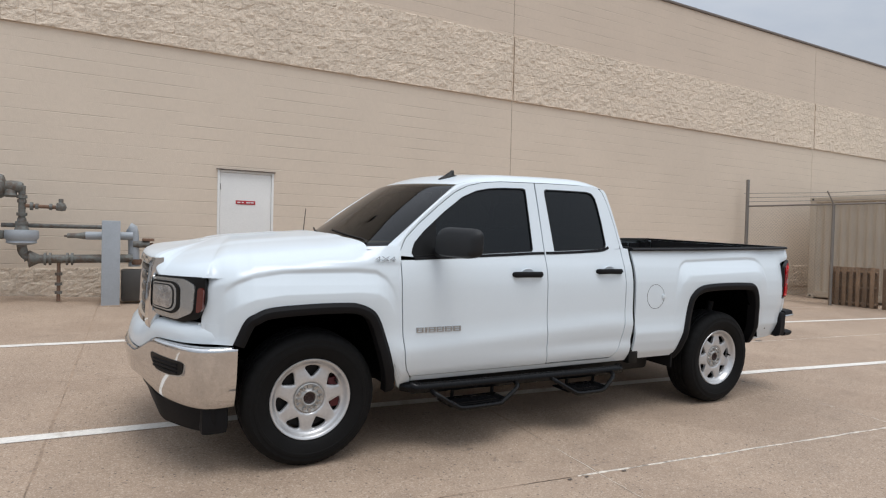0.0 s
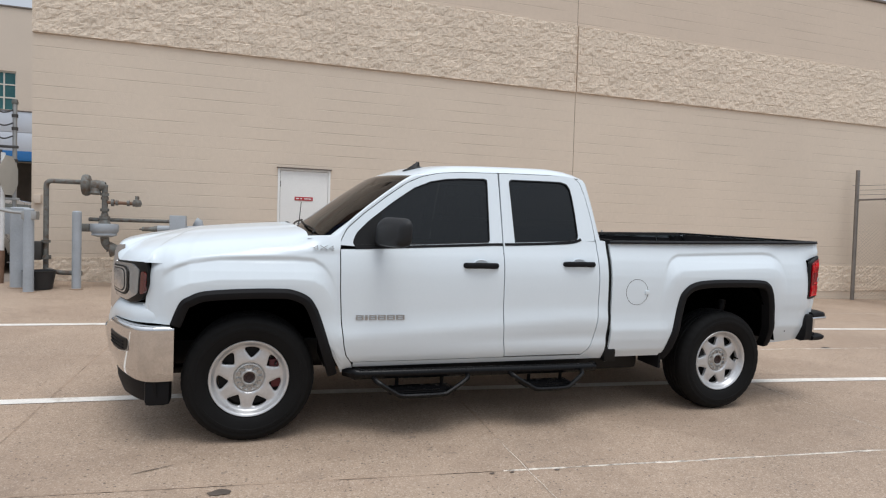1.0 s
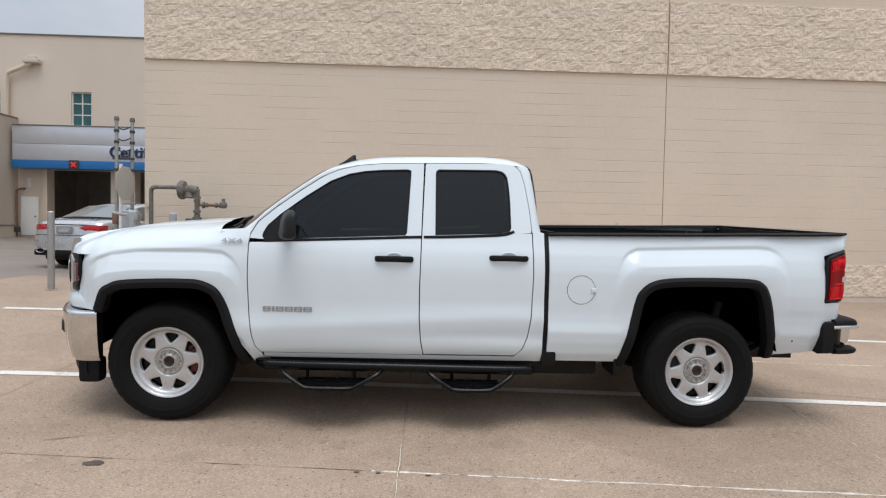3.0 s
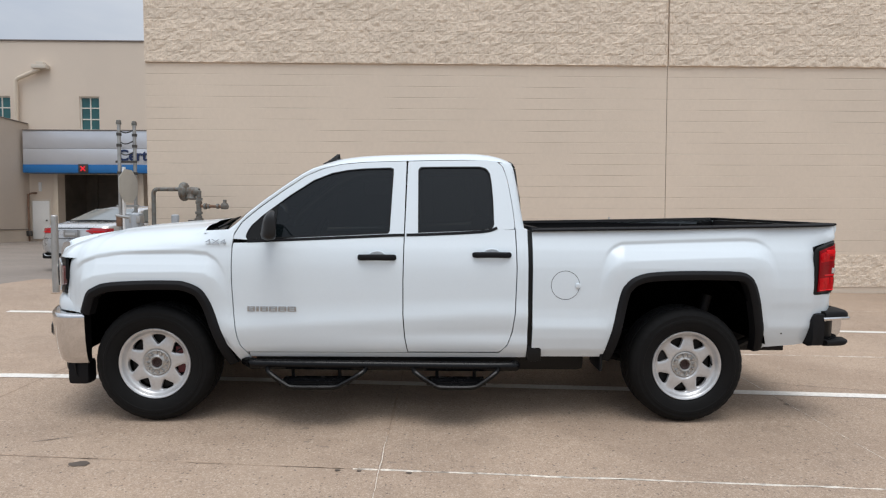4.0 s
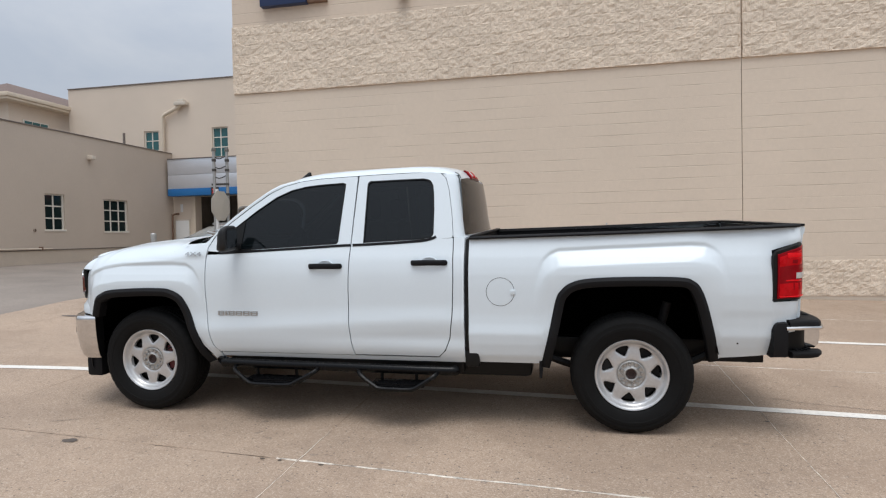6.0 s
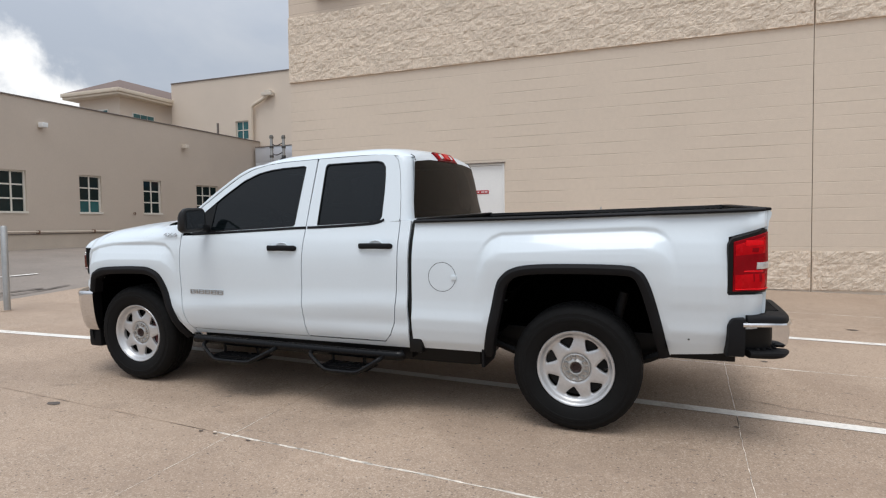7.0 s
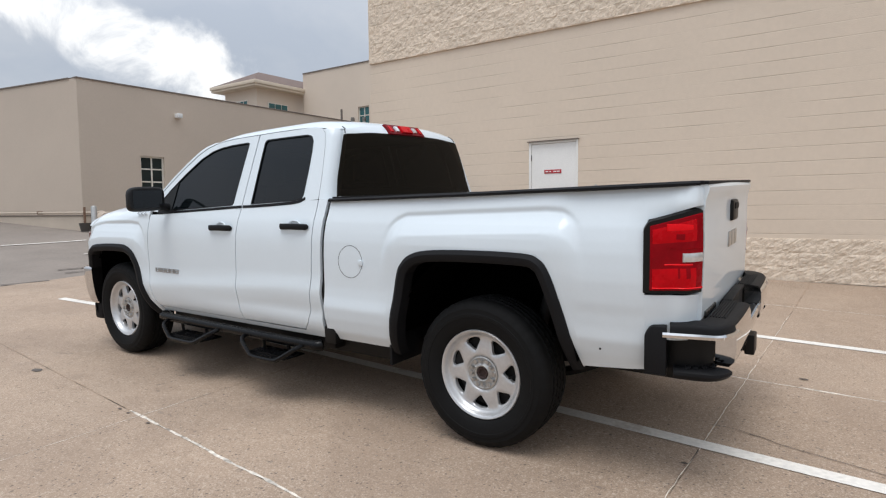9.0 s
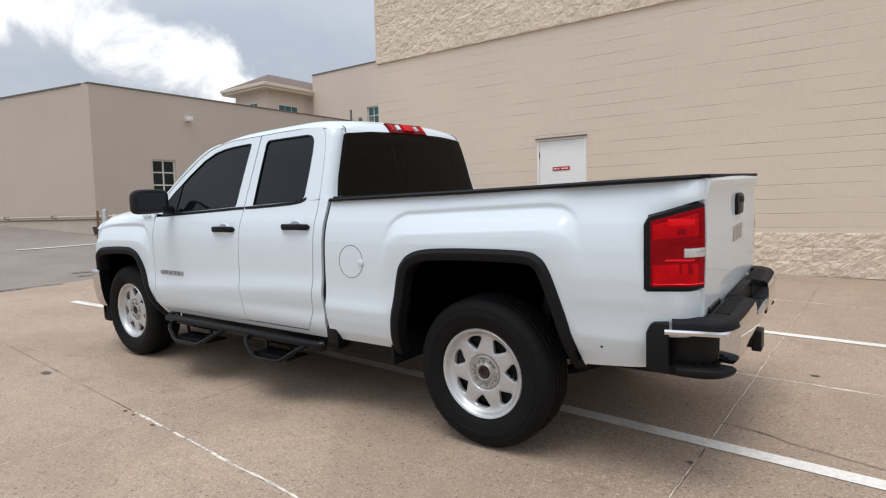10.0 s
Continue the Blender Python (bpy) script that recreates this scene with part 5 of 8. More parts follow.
def wheel(cx, right=False):
    w = part("wheel", tyre_mesh(), RUBBER, truck, "black all-terrain tyre on a silver steel wheel", 35)
    rim = part("rim", rim_mesh(), SILVER, w, "silver steel rim with seven openings", 28)
    part("rim_lip", Mesh().lathe([(0.205, 0.0484), (0.211, 0.043), (0.217, 0.034), (0.222, 0.023), (0.228, 0.014), (0.238, 0.011), (0.242, 0.016), (0.241, 0.026), (0.232, 0.034)], (0, 0, 0), "y", 84), SILVER, w)
    # silver barrel coloured near-black, standing in for the shade behind the openings
    part("rim_barrel", Mesh().lathe([(0.226, 0.036), (0.210, 0.070), (0.205, 0.20), (0.230, 0.236)], (0, 0, 0), "y", 60), BRAKE_OR_SHADE, w)
    part("hub_cap", Mesh().lathe([(0.030, 0.060), (0.036, 0.046), (0.042, 0.043), (0.052, 0.049), (0.056, 0.052), (0.076, 0.051), (0.083, 0.047), (0.089, 0.050), (0.091, 0.060)], (0, 0, 0), "y", 48), HUBSTEEL, w)
    part("hub_bore", Mesh().lathe([(0.001, 0.056), (0.020, 0.056), (0.024, 0.047), (0.033, 0.043), (0.036, 0.052)], (0, 0, 0), "y", 6), surface("dark_rust", (0.035, 0.018, 0.015), 0.7, var=0.3, scale=20), w)
    for k in range(6):
        t = math.pi / 6 + math.pi * k / 3
        part("nut_cover", Mesh().lathe([(0.001, 0.043), (0.010, 0.043), (0.014, 0.052)], (0.070 * math.cos(t + 0.5), 0, 0.070 * math.sin(t + 0.5)), "y", 10), DULL, w)
        part("wheel_nut", Mesh().lathe([(0.001, 0.034), (0.008, 0.034), (0.011, 0.040), (0.012, 0.058)], (0.066 * math.cos(t), 0, 0.066 * math.sin(t)), "y", 6), DULL, w)
    part("brake_disc", Mesh().lathe([(0.06, 0.098), (0.188, 0.098), (0.188, 0.128), (0.06, 0.128)], (0, 0, 0), "y", 40), BRAKE_OR_SHADE, w)
    t0 = radians(-28 if not cx else 150)
    part("brake_caliper", Mesh().box(0.125, 0.192, 0.072, 0.150, -0.092, 0.092, 0.012, Matrix.Rotation(-t0, 4, "Y")), BRAKE_OR_SHADE if cx else CALIPER, w, "" if cx else "red brake caliper")
    part("valve_stem", Mesh().tube([(0.186, 0.06, -0.012), (0.176, 0.020, -0.012)], 0.007, 8), SATIN, w)
    if right:
        w.matrix_basis = Matrix.Translation((cx, 2 * YC - 0.105, 0.40)) @ Matrix.Rotation(math.pi, 4, "Z")
    else:
        w.matrix_basis = Matrix.Translation((cx, 0.040 if cx == 0 else 0.030, 0.40)) @ Matrix.Rotation(radians(-6.6 if cx else -34), 4, "Y")
    return w


for cx in (0.0, 3.645):
    for right in (False, True):
        wheel(cx, right)

# --- front end ---
FRONT = smooth_line([(-0.425, 0.008), (-0.45, 0.020), (-0.53, 0.065), (-0.60, 0.120), (-0.68, 0.215), (-0.755, 0.345), (-0.805, 0.455), (-0.835, 0.60), (-0.858, 0.80), (-0.866, 1.02)], 8)
FRONT = FRONT + [np.array([p[0], 2 * YC - p[1]]) for p in reversed(FRONT[:-1])]


def out_profile(prof):
    return [(z, -o) for z, o in prof]


dip = lambda base, rise: (lambda p: base - rise * sstep(0.36, 0.66, min(p[1], 2 * YC - p[1])))
BUMP = smooth_line([(-0.435, 0.040), (-0.50, 0.034), (-0.56, 0.037), (-0.62, 0.068), (-0.69, 0.155), (-0.765, 0.300), (-0.82, 0.455), (-0.87, 0.60), (-0.91, 0.80), (-0.925, 1.02)], 8)
BUMP = BUMP + [np.array([p[0], 2 * YC - p[1]]) for p in reversed(BUMP[:-1])]
bumper = part("front_bumper", swept(BUMP, [(dip(0.742, 0.10), -0.05), (dip(0.747, 0.10), 0.010), (dip(0.744, 0.10), 0.028), (dip(0.734, 0.10), 0.037), (dip(0.722, 0.095), 0.038), (dip(0.70, 0.09), 0.037), (dip(0.655, 0.07), 0.036), (0.57, 0.030), (0.49, 0.018), (dip(0.43, -0.05), 0.002), (dip(0.405, -0.06), -0.018), (dip(0.40, -0.06), -0.06)]), CHROME, truck, "chromed steel front bumper")
part("bumper_valance", swept(clip_plan(FRONT, 0.06, 1.98), [(dip(0.41, -0.06), -0.02), (dip(0.40, -0.06), 0.006), (dip(0.33, -0.08), 0.000), (dip(0.26, -0.11), -0.024), (dip(0.245, -0.12), -0.05), (dip(0.245, -0.12), -0.10)]), TRIM, bumper, "black lower air dam")
for flip in (False, True):
    end = Mesh().box(-0.60, -0.455, 0.075, 0.19, 0.245, 0.415, 0.034)
    part("valance_end", mirrored(end) if flip else end, TRIM, bumper)
    lipg = Mesh().add([(-0.441, y, z) for z, e in ((0.405, 0.052), (0.48, 0.026), (0.60, 0.012), (0.70, 0.006), (0.738, 0.016)) for y in (e, 0.10)], [(2 * k, 2 * k + 1, 2 * k + 3, 2 * k + 2) for k in range(4)])
    part("bumper_return", mirrored(lipg) if flip else lipg, SATIN, bumper)


def nose_patch(outline, offset, n=64, rings=4, dome=0.0, plan=FRONT):
    """A closed outline of (y, z) laid on the nose, standing off by offset."""
    ys = [float(p[1]) for p in plan]
    def spot(y, z, o):
        x = float(np.interp(y, ys, [float(p[0]) for p in plan]))
        xa, xb = (float(np.interp(y + d, ys, [float(p[0]) for p in plan])) for d in (-0.02, 0.02))
        t = np.array([xb - xa, 0.04])
        t /= np.linalg.norm(t)
        return (x - t[1] * o, y + t[0] * o, z)
    A = resample(outline, n)
    c = sum(A) / n
    g = Mesh()
    for st in range(rings + 1):
        for k in range(n):
            q = c + (A[k] - c) * (1 - max(0, st - 1) / rings)
            o = offset - 0.02 if st == 0 else offset + dome * (1 - (1 - (st - 1) / rings) ** 2)
            g.v.append(spot(q[0], q[1], o))
    g.v.append(spot(c[0], c[1], offset + dome))
    for st in range(rings):
        for k in range(n):
            g.f.append((st * n + k, st * n + (k + 1) % n, (st + 1) * n + (k + 1) % n, (st + 1) * n + k))
    g.f += [(rings * n + k, rings * n + (k + 1) % n, (rings + 1) * n) for k in range(n)]
    return g


def rounded(pts, per=5, pull=0.75):
    """Rounds the corners of a closed outline."""
    out = []
    for i, p in enumerate(pts):
        a, b, c = np.array(pts[i - 1], float), np.array(p, float), np.array(pts[(i + 1) % len(pts)], float)
        la, lc = min(0.5, 0.022 / np.linalg.norm(a - b)), min(0.5, 0.022 / np.linalg.norm(c - b))
        s0, s1 = b + (a - b) * la, b + (c - b) * lc
        for k in range(per):
            t = k / (per - 1)
            out.append(tuple((1 - t) ** 2 * s0 + 2 * t * (1 - t) * b + t * t * s1))
    return out


for flip in (False, True):
    m = mirrored if flip else (lambda q: q)
    fog = rounded([(0.115, 0.660), (0.40, 0.672), (0.40, 0.640), (0.335, 0.585), (0.215, 0.578), (0.125, 0.588)])
    rimo = [(0.26 + (y - 0.26) * 1.07, 0.625 + (z - 0.625) * 1.16) for y, z in fog]
    part("fog_rim", m(nose_patch(rimo, 0.036, plan=BUMP)), DULL, bumper)
    part("fog_bezel", m(nose_patch(fog, 0.0395, plan=BUMP)), SATIN, bumper, "black slatted fog lamp recess")
    for z in (0.598, 0.618, 0.638):
        part("bezel_slat", m(nose_patch([(0.15, z - 0.004), (0.36, z - 0.004 + 0.006), (0.36, z + 0.010), (0.15, z + 0.004)], 0.045, 32, 1, plan=BUMP)), TRIM, bumper)
part("bumper_bolt", Mesh().lathe([(0.001, -0.012), (0.006, -0.010), (0.007, 0.0)], (-0.475, 0.016, 0.70), "y", 10), SATIN, bumper)

# white filler panel under the lamps
def tuck(o):
    """Lets the filler sink into the wings at its ends."""
    return lambda p: o - 0.034 * (1 - sstep(0.05, 0.20, min(p[1], 2 * YC - p[1])))


def front_x(y):
    """The nose's plan line."""
    return float(np.interp(y, [p[1] for p in FRONT], [p[0] for p in FRONT]))


def back_to_nose(o, k):
    """Leads the filler from the bumper's plan line back to the nose's."""
    return lambda p: tuck(o)(p) - k * max(0.0, front_x(p[1]) - p[0] - 0.012)


FILL = smooth_line([(-0.45, 0.020), (-0.53, 0.062), (-0.60, 0.116), (-0.68, 0.206), (-0.76, 0.332), (-0.815, 0.455), (-0.865, 0.60), (-0.905, 0.80), (-0.92, 1.02)], 8)
FILL = FILL + [np.array([p[0], 2 * YC - p[1]]) for p in reversed(FILL[:-1])]
filler = swept(clip_plan(FILL, 0.035, 2 * YC - 0.035), [(dip(0.752, 0.10), back_to_nose(-0.03, 0.0)), (dip(0.752, 0.10), back_to_nose(0.020, 0.0)), (dip(0.775, 0.09), back_to_nose(0.026, 0.1)), (dip(0.815, 0.06), back_to_nose(0.022, 0.5)), (dip(0.848, 0.05), back_to_nose(0.0, 0.9)), (dip(0.862, 0.055), back_to_nose(-0.03, 1.0))])
part("front_filler", filler, PAINT, truck, "white panel under the lamps")
side_fill = panel(lambda z: -0.62, lambda z: -0.452, lambda x: 0.757, lambda x: 0.862, 10, 6, skin=lambda x, z: plan_front(max(x, -0.6)) + (0.02 if x < -0.6 else 0.0) + 0.004)
part("front_fender_lip", side_fill, PAINT, truck)

# head lamps
def head_lamp(flip):
    P = clip_plan(FRONT, 0.108, 0.452)
    m = (lambda g: mirrored(g)) if flip else (lambda g: g)
    rise = lambda p: 1.118 - 0.020 * sstep(0.20, 0.45, p[1])
    lamp = rounded([(0.108, 1.118), (0.452, 1.100), (0.452, 0.900), (0.40, 0.868), (0.22, 0.858), (0.135, 0.885), (0.105, 0.98)])
    case = part("head_lamp", m(nose_patch(lamp, 0.012, 80, 5, 0.012)), SATIN, truck, "dark headlamp with a square bright reflector")
    ring = rounded([(0.205, 1.100), (0.446, 1.092), (0.448, 0.900), (0.415, 0.878), (0.245, 0.872), (0.156, 0.920), (0.147, 1.072)])
    part("lamp_surround", m(nose_patch(ring, 0.024, 64, 4, 0.004)), LAMP_CASE, case, "grey lamp surround")
    mask = rounded([(0.262, 1.080), (0.446, 1.076), (0.447, 0.912), (0.268, 0.900), (0.226, 0.935), (0.226, 1.052)])
    part("lamp_mask", m(nose_patch(mask, 0.031, 64, 3)), SATIN, case)
    inner = rounded([(0.276, 1.070), (0.445, 1.066), (0.446, 0.922), (0.282, 0.911), (0.246, 0.942), (0.246, 1.044)])
    part("inner_bezel", m(nose_patch(inner, 0.0325, 64, 3)), LAMP_CASE, case, "grey inner bezel")
    part("inner_mask", m(nose_patch(rounded([(0.288, 1.062), (0.443, 1.058), (0.444, 0.929), (0.293, 0.920), (0.262, 0.947), (0.262, 1.038)]), 0.0337, 48, 2)), SATIN, case)
    part("reflector", m(nose_patch(rounded([(0.295, 1.056), (0.440, 1.052), (0.442, 0.934), (0.300, 0.926), (0.272, 0.950), (0.272, 1.032)]), 0.0345, 48, 3, 0.006)), LENS, case, "clear projector reflector")
    part("side_marker", m(nose_patch(rounded([(0.107, 1.058), (0.133, 1.062), (0.139, 0.915), (0.111, 0.935)], 4), 0.026, 40, 2)), AMBER, case, "amber side marker")


head_lamp(False)
head_lamp(True)

# grille
gp = clip_plan(FRONT, 0.452, 2 * YC - 0.452)
grille = part("grille", swept(gp, [(0.76, -0.03), (0.80, -0.025), (1.0, -0.03), (1.16, -0.035), (1.18, -0.05)]), SATIN, truck, "dark grille in a chrome surround")
for z in (0.83, 0.90, 0.97, 1.04, 1.11):
    part("grille_bar", swept(gp, [(z - 0.016, -0.02), (z - 0.014, 0.004), (z + 0.010, 0.0), (z + 0.014, -0.02)], True), DARK_CHROME, grille)
for flip in (False, True):
    P = [(-0.826, 0.46), (-0.833, 0.50), (-0.840, 0.545)]
    g = swept(P, [(0.79, -0.03), (0.788, 0.018), (0.815, 0.028), (1.00, 0.024), (1.15, 0.008), (1.195, -0.006), (1.20, -0.05)], True)
    part("grille_surround", mirrored(g) if flip else g, CHROME, grille, "chrome grille surround")
part("grille_surround", swept(clip_plan(FRONT, 0.50, 2 * YC - 0.50), [(1.145, -0.02), (1.145, 0.012), (1.175, 0.006), (1.198, -0.012), (1.20, -0.03)], True), CHROME, grille, "chrome grille surround")
part("grille_surround", swept(clip_plan(FRONT, 0.54, 2 * YC - 0.54), [(0.795, -0.02), (0.795, 0.022), (0.822, 0.018), (0.832, -0.02)], True), CHROME, grille, "chrome grille surround")

# bonnet
lip_z = along([(0.10, 1.116), (0.20, 1.112), (0.40, 1.100), (0.455, 1.125), (0.49, 1.176), (0.55, 1.190), (1.02, 1.196)])


def bonnet(u, v):
    """One half: u from the nose's middle round the lamp and back along the wing, v from the rim in to the middle line."""
    k, q = min(1.0, u / 0.5), max(0.0, (u - 0.5) / 0.5)
    y = YC - (YC - 0.104) * k ** 0.8
    x = front_x(y)
    n = np.array([0.04, front_x(y - 0.02) - front_x(y + 0.02)])
    n /= np.linalg.norm(n)
    over = 0.012 * (1 - sstep(0.44, 0.52, y))
    rim = np.array([x - n[0] * over, y - n[1] * over, lip_z(y)])
    lean = np.array([0.55 * n[0], 0.55 * n[1]])
    mid = np.array([-0.50 + 0.16 * k, YC, 0.0])
    rise = 0.58
    if q > 0:
        w = sstep(0.0, 0.06, q)
        xf = -0.565 + 0.90 * q
        zf = fender_rim(xf)
        slope = (fender_skin(xf, zf) - fender_skin(xf, zf - 0.01)) / 0.01
        rim = rim * (1 - w) + np.array([xf, fender_skin(xf, zf), zf]) * w
        lean = lean * (1 - w) + np.array([0.0, max(0.2, slope)]) * w
        mid = np.array([-0.34 + 0.57 * q, YC, 0.0])
        rise = 0.58 + 0.27 * w
    mid[2] = hood_max(mid[0]) - 0.004
    h = max(mid[2] - rim[2], 0.01)
    p1 = rim + np.array([lean[0] * rise * h, lean[1] * rise * h, rise * h])
    p2 = rim + (mid - rim) * 0.36
    p2[2] = hood_max(p2[0]) - 0.016
    v = v ** 1.3
    p = rim * (1 - v) ** 3 + p1 * 3 * v * (1 - v) ** 2 + p2 * 3 * v * v * (1 - v) + mid * v ** 3
    return (p[0], p[1], p[2] + 0.008 * sstep(0.46, 0.58, p[1]) * sstep(0.0, 0.3, p[0] - front_x(p[1])))


hood = Mesh().grid(bonnet, 120, 40)
# a folded edge along the nose
lip = list(range(0, 60))
base_n = len(hood.v)
hood.v += [(hood.v[i][0] + 0.006, hood.v[i][1], hood.v[i][2] - 0.022) for i in lip]
hood.f += [(lip[k], lip[k + 1], base_n + k + 1, base_n + k) for k in range(len(lip) - 1)]
bonnet_part = part("bonnet", hood, PAINT, truck, "white bonnet with raised centre", 70)
part("bonnet_half", mirrored(hood), PAINT, bonnet_part, "", 70)
cowl = Mesh().grid(lambda u, v: (wscreen(u, 0)[0] - 0.14 * (1 - v) + 0.01, 0.10 + (2 * YC - 0.20) * u, 1.300 + 0.012 * v + 0.02 * (1 - (2 * u - 1) ** 2)), 20, 4)
part("cowl", cowl, SATIN, truck, "black windscreen cowl")
for y0, y1 in ((0.30, 0.86), (0.98, 1.60)):
    wp = [np.array(wscreen(0.5 + (y - YC) / (2 * YC - 0.2), 0.03 + 0.03 * k)) + np.array([-0.02, 0, 0.016]) for k, y in enumerate((y0, (y0 + y1) / 2, y1))]
    part("wiper", Mesh().tube(smooth_line([np.array([wp[0][0] - 0.02, y0 - 0.05, 1.33]), *wp], 4), 0.008, 6), SATIN, truck, "black wiper")
part("firewall", Mesh().box(0.46, 0.56, 0.10, 1.94, 0.45, 1.29), SATIN, truck)
part("engine_bay", Mesh().box(-0.72, 0.5, 0.66, 1.38, 0.50, 1.10), SATIN, truck)

# --- mirrors ---
def door_mirror(flip):
    """A black mirror head, swept back towards its outer end."""
    m = mirrored if flip else (lambda q: q)
    sweep = lambda y: 0.30 * (-0.145 - y)
    g, loops = Mesh(), []
    for t, k in ((0.0, 0.62), (0.12, 0.86), (0.45, 1.0), (0.80, 0.98), (0.95, 0.90), (1.0, 0.80)):
        cz = 1.366 + 0.004 * t
        hw, hh = 0.172 * (0.35 + 0.65 * k), 0.094 * k
        loop = []
        for a in [2 * math.pi * (j + 0.5) / 32 for j in range(32)]:
            c, e = math.cos(a), math.sin(a)
            y = -0.145 + hw * math.copysign(abs(c) ** 0.46, c)
            loop.append((0.795 + 0.076 * t + sweep(y) + 0.026 * (1 - t) * e * k, y, cz + hh * math.copysign(abs(e) ** 0.46, e)))
        loops.append(loop)
    g.ring(loops)
    mir = part("door_mirror", m(g), MIRROR_CASE, truck, "black door mirror")
    glass_ = Mesh().grid(lambda u, v: (0.8735 + sweep(-0.278 + 0.266 * u), -0.278 + 0.266 * u, 1.306 + 0.128 * v), 4, 4)
    part("mirror_glass", m(glass_), MIRROR_GLASS, mir, "mirror glass")
    part("mirror_arm", m(Mesh().tube(smooth_line([(0.79, 0.055, 1.300), (0.80, 0.0, 1.305), (0.815, -0.06, 1.325)], 4), [0.034] * 8 + [0.03], 10)), TRIM, mir)


MIRROR_GLASS = surface("mirror_glass", (0.7, 0.72, 0.74), 0.03, 1.0, var=0.02, rough_var=0.01)
door_mirror(False)
door_mirror(True)

# --- side steps ---
def side_step(flip):
    m = mirrored if flip else (lambda q: q)
    bar = part("side_step", m(Mesh().tube(smooth_line([(0.60, 0.10, 0.415), (0.66, 0.045, 0.412), (0.75, 0.025, 0.410), (1.5, 0.022, 0.404), (2.35, 0.025, 0.398), (2.46, 0.06, 0.398)], 5), 0.033, 12)), STEP, truck, "black tubular side step with hanging treads")
    for x0, x1, xa, xb in ((0.77, 1.44, 0.92, 1.275), (1.745, 2.335, 1.895, 2.19)):
        part("step_hoop", m(Mesh().tube(smooth_line([(x0, 0.015, 0.395), (x0 + 0.03, -0.05, 0.370), (xa - 0.01, -0.085, 0.305), (xa + 0.04, -0.092, 0.288), ((xa + xb) / 2, -0.094, 0.286), (xb - 0.04, -0.092, 0.288), (xb + 0.01, -0.085, 0.305), (x1 - 0.03, -0.05, 0.370), (x1, 0.015, 0.395)], 5), 0.0155, 8)), STEP, bar, "black step hoop")
        g = Mesh().box(xa - 0.05, xb + 0.05, -0.078, 0.10, 0.296, 0.306, 0.003)
        for k in range(5):
            y = -0.066 + 0.022 * k
            g.box(xa - 0.02, xb + 0.02, y, y + 0.010, 0.306, 0.316, 0.002)
        part("step_tread", m(g), STEP, bar)
        for xq in (xa + 0.02, xb - 0.02):
            part("step_brace", m(Mesh().tube([(xq, 0.02, 0.39), (xq, 0.03, 0.30)], 0.012, 6)), STEP, bar)


side_step(False)
side_step(True)

# --- tail ---
TAIL = smooth_line([(4.497, 0.034), (4.55, 0.050), (4.60, 0.078), (4.65, 0.118), (4.69, 0.165), (4.712, 0.205)], 6)


def tail_lamp(flip):
    m = mirrored if flip else (lambda q: q)
    top = lambda p: 1.232 + (1.300 - 1.232) * (p[0] - 4.503) / 0.21
    def lens(s0, s1, z0, z1, o, mat, nm, parent, lab=""):
        P = TAIL[int(s0 * (len(TAIL) - 1)):int(s1 * (len(TAIL) - 1)) + 1]
        zt = z1 if callable(z1) else (lambda p, z1=z1: z1)
        pr = [(z0, o - 0.02), (z0 + 0.008, o), (lambda p: (z0 + zt(p)) / 2, o + 0.004), (lambda p: zt(p) - 0.008, o), (zt, o - 0.02)]
        return part(nm, m(swept(P, [(z, oo) for z, oo in out_profile(pr)], True)), mat, parent, lab)
    case = lens(0, 1, 0.905, lambda p: top(p) - 0.022 * max(0.0, (4.525 - p[0]) / 0.022) ** 2 - 0.012 * max(0.0, (p[0] - 4.69) / 0.022) ** 2, 0.006, SATIN, "tail_lamp", truck, "red tail lamp in a black housing")
    lens(0.11, 0.985, 0.918, lambda p: top(p) - 0.024, 0.012, RED_DARK, "tail_lens", case, "red tail lens")
    lens(0.16, 0.80, 1.112, lambda p: top(p) - 0.044, 0.0135, RED, "upper_lens", case)
    lens(0.16, 0.80, 0.930, 1.040, 0.0135, RED, "lower_lens", case)
    lens(0.34, 0.74, 1.168, 1.226, 0.0142, RED_LIT, "bulb_cell", case)
    lens(0.34, 0.97, 1.100, 1.116, 0.0145, RED_LIT, "reflector_strip", case)
    lens(0.32, 0.76, 1.034, 1.040, 0.0145, RED_LIT, "reflector_strip", case)
    lens(0.16, 0.97, 0.930, 0.940, 0.0145, RED_LIT, "reflector_strip", case)
    lens(0.50, 0.56, 0.950, 1.032, 0.0145, RED_DARK, "lamp_rib", case)
    lens(0.66, 0.70, 0.950, 1.032, 0.0145, RED_DARK, "lamp_rib", case)
    lens(0.48, 0.60, 1.135, 1.190, 0.0150, RED_DARK, "lamp_cell", case)
    lens(0.58, 0.95, 1.042, 1.094, 0.020, CLEAR, "reverse_lens", case, "clear reversing lens")


tail_lamp(False)
tail_lamp(True)

tg = Mesh()
def gate(u, v):
    y = 0.212 + (2 * YC - 0.424) * u
    z = 0.700 + (1.395 - 0.700) * v
    x = 4.706 + 0.010 * (1 - (2 * u - 1) ** 2)
    x += along([(0.0, 0.0), (0.10, 0.002), (0.13, 0.012), (0.60, 0.018), (0.82, 0.016), (0.90, 0.020), (0.95, 0.032), (0.985, 0.034), (1.0, 0.022)])(v)
    return (x, y, z)
tg.grid(gate, 30, 44)
